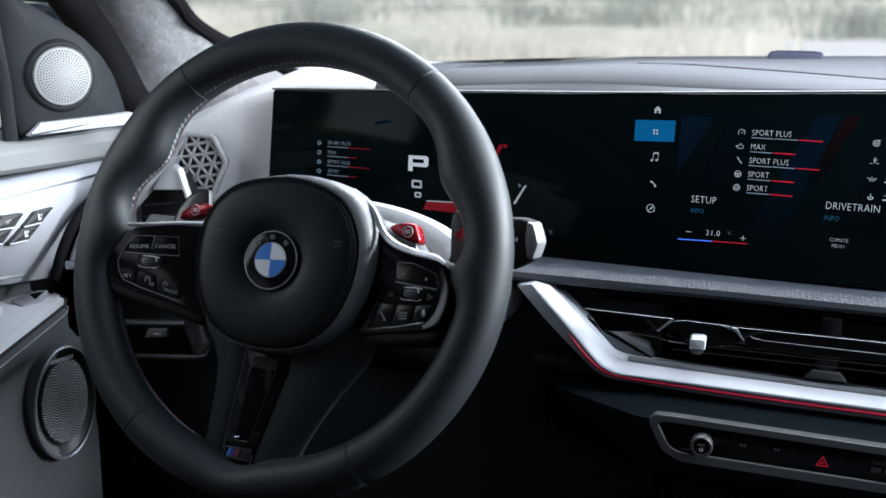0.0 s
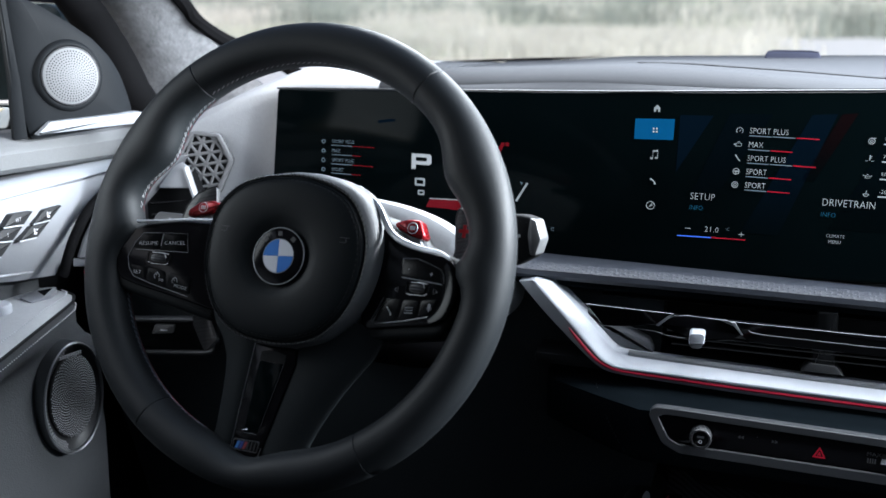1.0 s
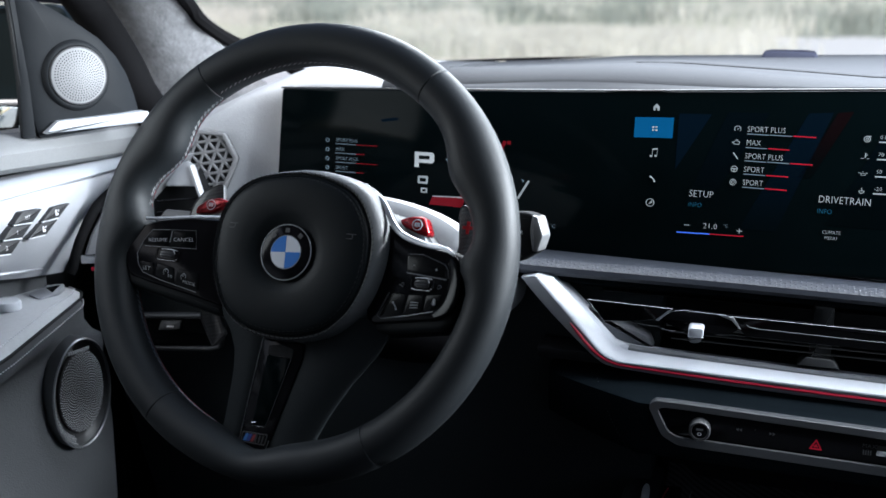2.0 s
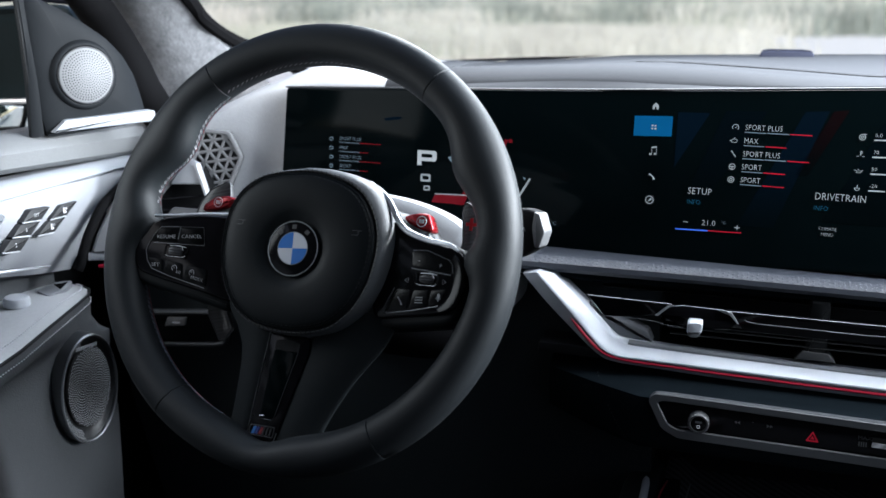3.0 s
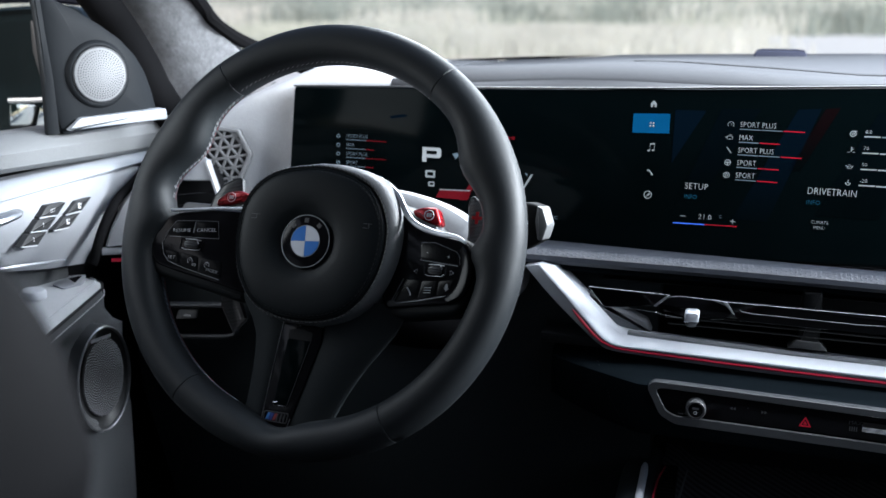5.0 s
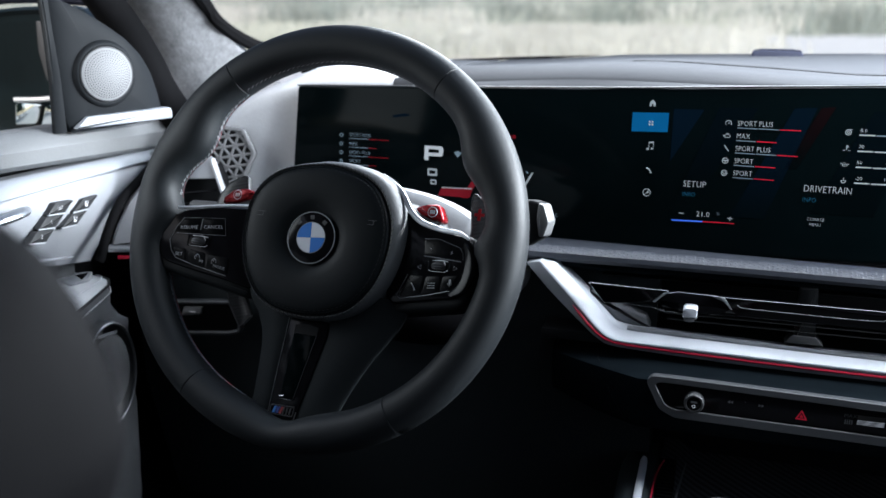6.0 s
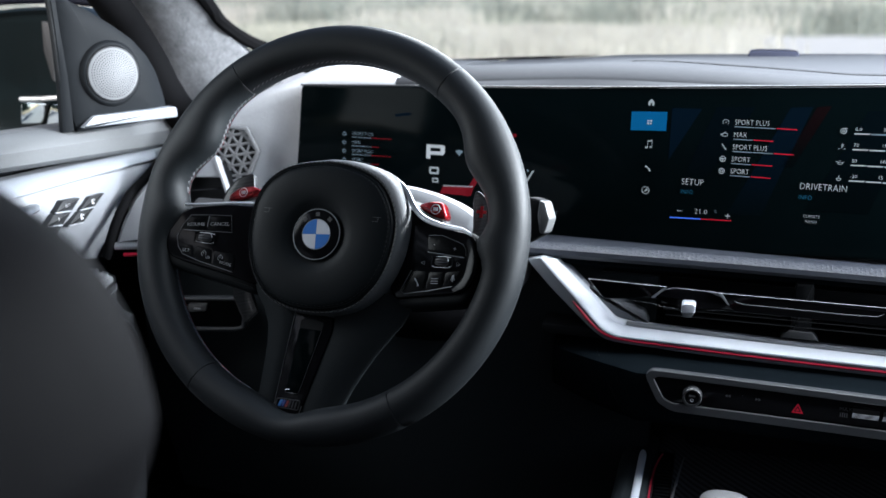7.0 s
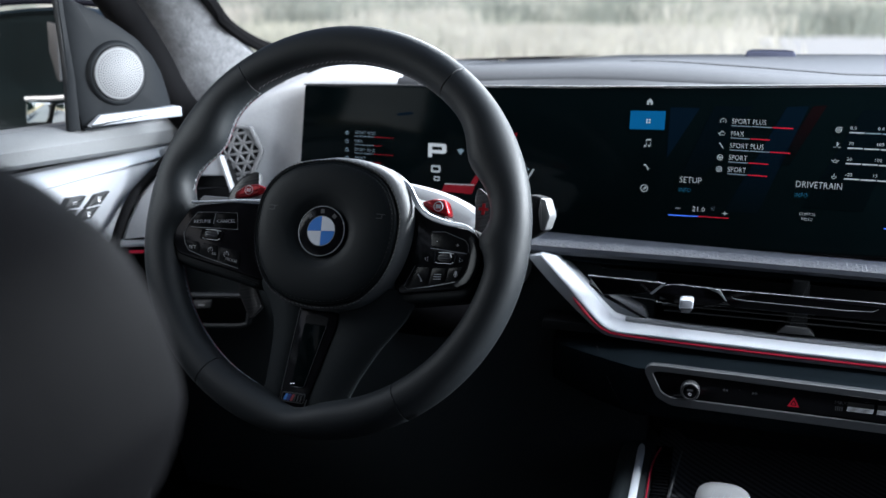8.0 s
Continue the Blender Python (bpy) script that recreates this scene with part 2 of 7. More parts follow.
FADE_NAVY = lit_fade("lit_navy_fade", (0.10, 0.35, 0.9), 0.0016, 1.05, 1.15)
FADE_BLUE = lit_fade("lit_blue_fade", (0.06, 0.32, 0.9), 0.0062, 1.03, 1.15)
FADE_RED = lit_fade("lit_red_fade", (1.0, 0.05, 0.10), 0.0032, 1.095, 1.162)
HEADLINER = material("headliner", (0.035, 0.035, 0.037), 0.9, 0, 0.0005, 0.002, 0.1, 0.1)


# ---- building tools ----
def thing(name, at, label, category, group="", kind=""):
    ob = new(name)
    ob.location = at
    ob.empty_display_size = 0.05
    bpy.context.view_layer.update()
    return tagged(ob, label, category, group, kind)


def part(name, bm, mat, parent=None, label="", smooth=True, m=None):
    """Links a bmesh (in world places, or in the frame m) as one mesh object under a thing or part."""
    if m is not None:
        bmesh.ops.transform(bm, matrix=m, verts=bm.verts)
    bmesh.ops.recalc_face_normals(bm, faces=bm.faces)
    me = bpy.data.meshes.new(name)
    bm.to_mesh(me)
    bm.free()
    me.materials.append(mat)
    if smooth:
        me.polygons.foreach_set("use_smooth", [len(p.vertices) < 7 for p in me.polygons])
        me.set_sharp_from_angle(angle=radians(38))
    ob = new(name, me)
    if parent is not None:
        off = Vector()
        up = parent
        while up is not None:
            off += up.location
            up = up.parent
        ob.parent = parent
        me.transform(Matrix.Translation(-off))
    if label:
        ob["label"] = label
    return ob


def grid(P, close_u=False, close_v=False, caps=False):
    """A bmesh from rows of points; caps close the first and last row."""
    bm = bmesh.new()
    V = [[bm.verts.new(p) for p in row] for row in P]
    nu, nv = len(V), len(V[0])
    for i in range(nu if close_u else nu - 1):
        for j in range(nv if close_v else nv - 1):
            bm.faces.new((V[i][j], V[(i + 1) % nu][j], V[(i + 1) % nu][(j + 1) % nv], V[i][(j + 1) % nv]))
    if caps:
        bm.faces.new(V[0])
        bm.faces.new(V[-1])
    return bm


def joined(*bms):
    """One bmesh of several."""
    out = bmesh.new()
    for b in bms:
        me = bpy.data.meshes.new("t")
        b.to_mesh(me)
        b.free()
        out.from_mesh(me)
        bpy.data.meshes.remove(me)
    return out


def rounded(pts, r=0.003, n=4):
    """A closed outline with its corners rounded."""
    out, k = [], len(pts)
    for i in range(k):
        p0, p1, p2 = (Vector(pts[(i + d) % k][:2]) for d in (-1, 0, 1))
        a, b = p0 - p1, p2 - p1
        d = min(r, a.length * 0.45, b.length * 0.45)
        a, b = p1 + a.normalized() * d, p1 + b.normalized() * d
        for j in range(n + 1):
            t = j / n
            out.append((1 - t) ** 2 * a + 2 * t * (1 - t) * p1 + t * t * b)
    return out


def inset(pts, d):
    """The outline moved inwards by d."""
    k = len(pts)
    area = sum(pts[i][0] * pts[(i + 1) % k][1] - pts[(i + 1) % k][0] * pts[i][1] for i in range(k))
    s = 1 if area > 0 else -1
    out = []
    for i in range(k):
        p0, p1, p2 = (Vector(pts[(i + q) % k][:2]) for q in (-1, 0, 1))
        e1, e2 = (p1 - p0), (p2 - p1)
        if e1.length < 1e-9 or e2.length < 1e-9:
            out.append(p1)
            continue
        n = Vector((-e1.y, e1.x)).normalized() + Vector((-e2.y, e2.x)).normalized()
        if n.length < 1e-6:
            out.append(p1)
            continue
        n.normalize()
        c = max(0.4, n.dot(Vector((-e1.y, e1.x)).normalized()))
        out.append(p1 + n * (s * d / c))
    return out


def plate(pts, w0, w1, bevel=0.001, bend=None, steps=2):
    """A solid plate with a bevelled front edge; front at w1. bend(u, v) adds to w."""
    rows = [[(p[0], p[1], w0) for p in pts]]
    for k in range(steps + 1):
        t = k / steps * math.pi / 2
        ins = inset(pts, bevel * (1 - math.cos(t))) if k else pts
        rows.append([(p[0], p[1], w1 - bevel + bevel * math.sin(t)) for p in ins])
    if bend:
        rows = [[(u, v, w + bend(u, v)) for u, v, w in r] for r in rows]
    return grid(rows, close_v=True, caps=True)


def ring_plate(outer, inner, w0, w1, bevel=0.001):
    """A flat frame between two outlines of the same count."""
    rows = [[(p[0], p[1], w0) for p in outer], [(p[0], p[1], w1 - bevel) for p in outer], [(p[0], p[1], w1) for p in inset(outer, bevel)],
            [(p[0], p[1], w1) for p in inset(inner, -bevel)], [(p[0], p[1], w1 - bevel) for p in inner], [(p[0], p[1], w0) for p in inner]]
    return grid(rows, close_u=True, close_v=True)


def arc(cx, cy, rx, ry, a0=0, a1=360, n=48, power=2.0):
    """Points of a (super-)ellipse."""
    full = abs(a1 - a0) >= 360
    out = []
    for i in range(n if full else n + 1):
        t = radians(a0 + (a1 - a0) * i / n)
        c, s = math.cos(t), math.sin(t)
        k = (abs(c) ** power + abs(s) ** power) ** (-1 / power)
        out.append(Vector((cx + rx * c * k, cy + ry * s * k)))
    return out


def tube(path, r, n=8, closed=False, flat=1.0, up=(0, 0, 1)):
    """A round or flattened bar along a path; r a number or one per point."""
    P = [Vector(p) for p in path]
    k = len(P)
    rows = []
    for i, p in enumerate(P):
        a = P[(i - 1) % k] if closed or i else P[0]
        b = P[(i + 1) % k] if closed or i < k - 1 else P[-1]
        d = (b - a).normalized()
        s = d.cross(Vector(up))
        s = s.normalized() if s.length > 1e-4 else d.orthogonal().normalized()
        q = s.cross(d).normalized()
        rr = r[i] if isinstance(r, (list, tuple)) else r
        rows.append([p + s * (rr * math.cos(2 * math.pi * j / n)) + q * (rr * flat * math.sin(2 * math.pi * j / n)) for j in range(n)])
    return grid(rows, close_u=closed, close_v=True, caps=not closed)


def curve_through(pts, n=6):
    """A smooth line through points (Catmull-Rom)."""
    P = [Vector(p) for p in pts]
    out = []
    for i in range(len(P) - 1):
        a, b, c, d = P[max(0, i - 1)], P[i], P[i + 1], P[min(len(P) - 1, i + 2)]
        for j in range(n):
            t = j / n
            out.append(0.5 * (2 * b + (c - a) * t + (2 * a - 5 * b + 4 * c - d) * t * t + (3 * b - a - 3 * c + d) * t ** 3))
    return out + [P[-1]]


def block(x0, x1, y0, y1, z0, z1, r=0.004):
    """A box with bevelled edges."""
    bm = bmesh.new()
    bmesh.ops.create_cube(bm, size=1)
    for v in bm.verts:
        v.co = Vector(((x0 + x1) / 2 + v.co.x * (x1 - x0), (y0 + y1) / 2 + v.co.y * (y1 - y0), (z0 + z1) / 2 + v.co.z * (z1 - z0)))
    if r:
        bmesh.ops.bevel(bm, geom=bm.edges[:], offset=r, segments=2, affect="EDGES", profile=0.5)
    return bm


def words(text, cap, at, m, mat, parent, name="caption", align="LEFT", thick=0.00008, wide=1.0, bend=None):
    """Lettering of the given capital height, at (u, v) of the frame m."""
    cu = bpy.data.curves.new("t", "FONT")
    cu.body, cu.size, cu.align_x, cu.align_y, cu.extrude, cu.resolution_u = text, cap / 0.69, align, "CENTER", thick, 2
    cu.space_character, cu.offset = 1.04, -cap * 0.024
    ob = bpy.data.objects.new("t", cu)
    me = bpy.data.meshes.new_from_object(ob)
    bm = bmesh.new()
    bm.from_mesh(me)
    for v in bm.verts:
        v.co.x *= wide
        v.co.x += at[0]
        v.co.y += at[1]
        v.co.z += (at[2] if len(at) > 2 else 0) + (bend(v.co.x, v.co.y) if bend else 0)
    bpy.data.objects.remove(ob)
    bpy.data.curves.remove(cu)
    bpy.data.meshes.remove(me)
    return part(name, bm, mat, parent, smooth=False, m=m)


def bar(u0, v0, u1, v1, w=0.0003, z=0.0):
    """A thin raised bar."""
    return plate([(u0, v0), (u1, v0), (u1, v1), (u0, v1)], z, z + w, w * 0.2, steps=1)


def frame_of(origin, right, up):
    """The frame with u to the right, v up and w towards the viewer."""
    r = Vector(right).normalized()
    n = r.cross(Vector(up)).normalized()
    u = n.cross(r)
    m = Matrix((r, u, n)).transposed().to_4x4()
    m.translation = Vector(origin)
    return m


def stitches(path, step, length, r, normal, slant=0.35, off=0.0):
    """Short thread pieces laid along a path, joined."""
    P = [Vector(p) for p in path]
    bm = bmesh.new()
    carry = 0.0
    for a, b in zip(P, P[1:]):
        d = b - a
        ln = d.length
        if ln < 1e-7:
            continue
        d = d / ln
        side = d.cross(Vector(normal)).normalized()
        s = carry
        while s < ln:
            c = a + d * s + side * off
            h = (d * (1 - slant) + side * slant).normalized() * (length / 2)
            x = h.normalized().orthogonal().normalized() * r
            y = h.normalized().cross(x).normalized() * r
            V = [bm.verts.new(c - h * 1.0), *[bm.verts.new(c + q) for q in (x, y, -x, -y)], bm.verts.new(c + h)]
            for i in range(4):
                bm.faces.new((V[0], V[1 + i], V[1 + (i + 1) % 4]))
                bm.faces.new((V[5], V[1 + (i + 1) % 4], V[1 + i]))
            s += step
        carry = s - ln
    return bm


# ---- outside ----
DRY = material("dry_grass", (0.48, 0.48, 0.45), 0.9, 0, 0.02, 0.05, 0.2, 2.5, spec=0.1)
REED = material("pale_reed", (0.56, 0.56, 0.52), 0.9, 0, 0.02, 0.05, 0.25, 2.0, spec=0.1)
HEDGE = material("grey_green_scrub", (0.27, 0.30, 0.275), 0.9, 0, 0.02, 0.05, 0.3, 2.5, spec=0.1)
GREEN = material("rough_grass", (0.47, 0.49, 0.43), 0.9, 0, 0.02, 0.05, 0.25, 2.5, spec=0.1)
GRAVEL = material("pale_gravel", (0.53, 0.53, 0.53), 0.9, 0, 0.01, 0.03, 0.12, 1.5)
FOLIAGE = material("dark_foliage", (0.07, 0.095, 0.07), 0.8, 0, 0.02, 0.1, 0.4, 1.0, spec=0.2)
BARK = material("bark", (0.10, 0.085, 0.07), 0.9, 0, 0.01, 0.05, 0.3, 0.3)


def ground_sheet():
    xs = [-2500, -600, -200, -100, -60, -40, -30, -20, -10, 0, 10, 20, 30, 40, 60, 100, 200, 600, 2500]
    ys = [-2500, -600, -100, -20, 0, 10, 20, 30, 36, 42, 50, 60, 75, 90, 120, 180, 300, 800, 2500]
    rows = []
    for y in ys:
        row = []
        for x in xs:
            z = 0.0
            if y > 52:
                z = min(14.0, (y - 52) * 0.05) * min(1.0, max(0.0, (14 - x) / 20 + 0.35))
            row.append((x, y, z + (0.15 * noise.noise((x * 0.06, y * 0.06, 0)) if y > 50 else 0)))
        rows.append(row)
    part("ground", grid(rows), DRY)
    return tagged(bpy.data.objects["ground"], "pale dry grassland rising to a low bank", "ground", kind="structure")


ground_sheet()
lot = part("gravel_lot", plate(rounded([(-1.5, 18), (40, 8), (120, 30), (90, 60), (20, 52), (-0.5, 40), (-2.5, 30)], 4), -0.05, 0.02, 0.01), GRAVEL)
tagged(lot, "pale sunlit gravel lot", "gravel", kind="structure")


def tufts(name, mat, places, height, label):
    """Upright blades in clumps, joined."""
    bm = bmesh.new()
    for x, y, z in places:
        for k in range(26):
            a, h = random.uniform(0, 6.28), height * random.uniform(0.35, 1.1)
            bx, by = x + random.gauss(0, 0.6), y + random.gauss(0, 0.6)
            lean = Vector((math.cos(a), math.sin(a), 0)) * h * random.uniform(0.05, 0.4)
            wd = Vector((random.uniform(0.5, 1), random.uniform(-0.4, 0.4), 0)).normalized() * random.uniform(0.02, 0.05)
            p0 = Vector((bx, by, z - 0.2))
            v = [bm.verts.new(q) for q in (p0 - wd, p0 + wd, p0 + lean * 0.4 + wd * 0.7 + Vector((0, 0, h * 0.6)), p0 + lean + Vector((0, 0, h)), p0 + lean * 0.4 - wd * 0.7 + Vector((0, 0, h * 0.6)))]
            bm.faces.new(v)
    return tagged(part(name, bm, mat, smooth=False), label, "grass", kind="stuff")


def bank_height(x, y):
    return min(14.0, max(0, y - 52) * 0.05) * min(1.0, max(0.0, (14 - x) / 20 + 0.35))


random.seed(4)
reeds, scrub = [], []
for i in range(520):
    x, y = min(random.uniform(-10.5, 0.6), random.uniform(-6, 2.2)), random.uniform(18, 34)
    reeds.append((x * y / 24, y, 0))
for i in range(420):
    x, y = random.uniform(-24, -7.5), random.uniform(17, 40)
    scrub.append((x * y / 24, y, 0))
tufts("dry_grass", REED, reeds, 0.7, "short pale dry grass on the bank")
tufts("scrub", GREEN, scrub, 0.7, "low grey-green scrub on the bank")


hedge = []
for i in range(260):
    hedge.append((random.uniform(16, 75), random.uniform(66, 84), 0))
tufts("hedge", HEDGE, hedge, 2.2, "grey-green far hedge beyond the lot")
thicket, meadow, stalks = [], [], []
for i in range(1500):
    y = 34 + 46 * random.random() ** 1.3
    x = random.uniform(-25, 4) * y / 24
    n = noise.noise((x * 0.16, y * 0.07, 3.1)) + 0.5 * noise.noise((x * 0.5, y * 0.2, 7.7)) + random.gauss(0, 0.08)
    (thicket if n > 0.12 else stalks if n < -0.10 else meadow).append((x, y, bank_height(x, y)))
tufts("thicket", HEDGE, thicket, 1.5, "grey-green thicket on the far bank")
tufts("meadow_grass", GREEN, meadow, 1.0, "rough grey-green meadow grass on the bank")
tufts("tall_reeds", REED, stalks, 1.3, "tall pale dry reeds on the far bank")


def tree(at, h, spread, seed):
    """Tapered trunk with limbs and a crown of many small leaf clumps."""
    rnd = random.Random(seed)
    t = thing("tree", at, "dark green broadleaf tree at the edge of the lot", "tree", "trees outside")
    base = Vector(at)
    trunk = tube([base + Vector((0, 0, -0.2)), base + Vector((0.1, 0, h * 0.35)), base + Vector((0, 0.1, h * 0.8))], [h * 0.03, h * 0.022, h * 0.008])
    limbs = [trunk]
    for k in range(6):
        a = k * 1.05 + rnd.random()
        s = base + Vector((0, 0, h * rnd.uniform(0.3, 0.6)))
        limbs.append(tube([s, s + Vector((math.cos(a) * spread * 0.4, math.sin(a) * spread * 0.4, h * 0.15)), s + Vector((math.cos(a) * spread * 0.8, math.sin(a) * spread * 0.8, h * 0.28))], [h * 0.012, h * 0.008, h * 0.003], 6))
    part("trunk", joined(*limbs), BARK, t)
    bm = bmesh.new()
    for k in range(900):
        a, r, u = rnd.uniform(0, 6.28), spread * math.sqrt(rnd.random()), rnd.random()
        z = h * (0.28 + 0.75 * u)
        r *= (1.05 - abs(u - 0.4) * 1.1) * (0.8 + 0.3 * math.sin(a * 3 + u * 7))
        c = base + Vector((r * math.cos(a), r * math.sin(a), z))
        d = Vector((rnd.gauss(0, 1), rnd.gauss(0, 1), rnd.gauss(0, 1))).normalized()
        e = d.orthogonal().normalized() * h * 0.035
        f = d.cross(e).normalized() * h * 0.03
        bm.faces.new([bm.verts.new(q) for q in (c - e, c - f, c + e, c + f * 1.2)])
    part("crown", bm, FOLIAGE, t, smooth=False)
    return t


random.seed(9)
for i in range(10):
    x, y = 1 + i * 7.0 + random.uniform(-2, 2), 92 + random.uniform(-6, 14)
    tree((x, y, bank_height(x, y)), random.uniform(7, 11), random.uniform(3.0, 4.5), i)
# Row on the left: the unseen rear trees are added to darken gloss reflections.
for i in range(15):
    tree((-8 - random.uniform(0, 4), -16 + i * 1.75, 0), random.uniform(6.5, 9), random.uniform(2.4, 3.2), 40 + i)


# ---- the car's shell ----
CX = 0.04


def shell():
    s = [("floor", block(CX - 0.80, CX + 0.80, -2.3, 1.34, 0.36, 0.42, 0.01), CARPET, "black carpeted car floor"),
         ("firewall", block(CX - 0.80, CX + 0.80, 1.34, 1.42, 0.36, 1.12, 0.01), PLASTIC, "black bulkhead below the windscreen"),
         ("wall_rear", block(CX - 0.80, CX + 0.80, -2.38, -2.3, 0.36, 1.66, 0.01), HEADLINER, "dark trimmed rear wall of the cabin"),
         ("wall_passenger_side", block(CX + 0.76, CX + 0.84, -2.3, 1.34, 0.42, 1.10, 0.02), LEATHER_BLACK, "dark lower door wall on the passenger side"),
         ("wall_driver_side", block(CX - 0.84, CX - 0.77, -2.3, 1.34, 0.42, 1.08, 0.02), PLASTIC, "dark lower body side behind the door card")]
    # Unseen roof sides and rear glass, added to keep glare off gloss panels.
    for sx, nm in ((-1, "driver_side"), (1, "passenger_side")):
        x = CX + sx * 0.72
        s.append(("wall_upper_" + nm, block(x - 0.10, x + 0.10, -2.3, 0.40, 1.50, 1.68, 0.02), HEADLINER, "dark trimmed roof side above the windows"))
        x = CX + sx * 0.78
        s.append(("window_rear_" + nm, block(x - 0.012, x + 0.012, -2.3, -0.52, 1.06, 1.52, 0.004), TINT, "dark tinted rear side window"))
    for n, bm, m, lab in s:
        tagged(part(n, bm, m), lab, n.split("_")[0], kind="structure")
    roof = grid([[(CX + x, y, z + 0.03 - 0.06 * (x / 0.66) ** 2) for x in (-0.66, -0.4, 0, 0.4, 0.66)] for y, z in ((0.50, 1.56), (0.2, 1.62), (-0.6, 1.66), (-1.6, 1.64), (-2.34, 1.60))]
                + [[(CX + x, y, z + 0.06 - 0.06 * (x / 0.66) ** 2) for x in (-0.66, -0.4, 0, 0.4, 0.66)] for y, z in ((-2.34, 1.62), (-1.6, 1.68), (-0.6, 1.70), (0.2, 1.66), (0.50, 1.59))], close_u=True)
    tagged(part("ceiling", roof, HEADLINER), "dark fabric headliner", "ceiling", kind="structure")
    for sx in (-1, 1):
        for y0, y1 in ((-0.62, -0.45), (-1.75, -1.5), (-2.32, -2.2)):
            p = tube([(CX + sx * 0.78, y0, 1.06), (CX + sx * 0.66, (y0 + y1) / 2, 1.60)], 0.05, 10, flat=0.5, up=(0, 1, 0))
            tagged(part("pillar", p, HEADLINER), "dark trimmed body pillar between the windows", "pillar", kind="structure")
    p = tube([(CX + 0.70, 1.18, 1.10), (CX + 0.68, 0.9, 1.30), (CX + 0.62, 0.50, 1.57)], 0.045, 12, flat=0.8)
    tagged(part("pillar", p, SUEDE), "grey suede windscreen pillar", "pillar", kind="structure")
    head = tube([(CX - 0.64, 0.50, 1.57), (CX, 0.52, 1.61), (CX + 0.64, 0.50, 1.57)], 0.035, 10)
    tagged(part("trim", head, HEADLINER), "dark windscreen header trim", "trim", kind="structure")
    for sx in (-1, 1):
        rail = tube([(CX + sx * 0.64, 0.50, 1.57), (CX + sx * 0.67, -0.5, 1.62), (CX + sx * 0.66, -2.3, 1.60)], 0.035, 10)
        tagged(part("trim", rail, HEADLINER), "dark roof rail trim", "trim", kind="structure")


shell()

# ---- steering wheel ----
MARK = material("grey_mark", (0.022, 0.023, 0.025), 0.5, 0, 0, 0.001, 0.05, 0.02)
WHEEL_AT = Vector((-0.3263, 0.5977, 1.0626))
RAKE, YAW = radians(23.0), radians(-3.0)
wn = Vector((math.sin(YAW) * math.cos(RAKE), -math.cos(YAW) * math.cos(RAKE), math.sin(RAKE)))
wu = Vector((math.cos(YAW), math.sin(YAW), 0))
MW = Matrix((wu, wn.cross(wu), wn)).transposed().to_4x4()
MW.translation = WHEEL_AT
MM = 0.001


def mm(*pts):
    return [(u * MM, v * MM) for u, v in pts]


def rim_radius(a):
    """Inner swell of the thumb grips, and the fillets where the spokes join."""
    b = 0.0
    for c, w, h in ((27.5, 9.5, 0.80), (151, 10, 1.0), (178, 6.5, 0.95), (0, 4.8, 0.75), (267.5, 8, -0.62)):
        d = (a - c + 180) % 360 - 180
        b += h * math.exp(-(d / w) ** 2)
    return b


def rim_ring(a, swell=1.0):
    """One cross-section of the rim at the angle a (degrees)."""
    b = rim_radius(a)
    ri, ro = 0.1515 - 0.0135 * b, 0.1850
    rc, ar, aw = (ri + ro) / 2, (ro - ri) / 2 * swell, (0.0190 + 0.0008 * b) * swell
    row = []
    for k in range(20):
        t = 2 * math.pi * k / 20
        c, s = math.cos(t), math.sin(t)
        q = (abs(c) ** 2.25 + abs(s) ** 2.25) ** (-1 / 2.25)
        r = rc + ar * c * q
        row.append((r * math.cos(radians(a)), r * math.sin(radians(a)), aw * s * q))
    return row


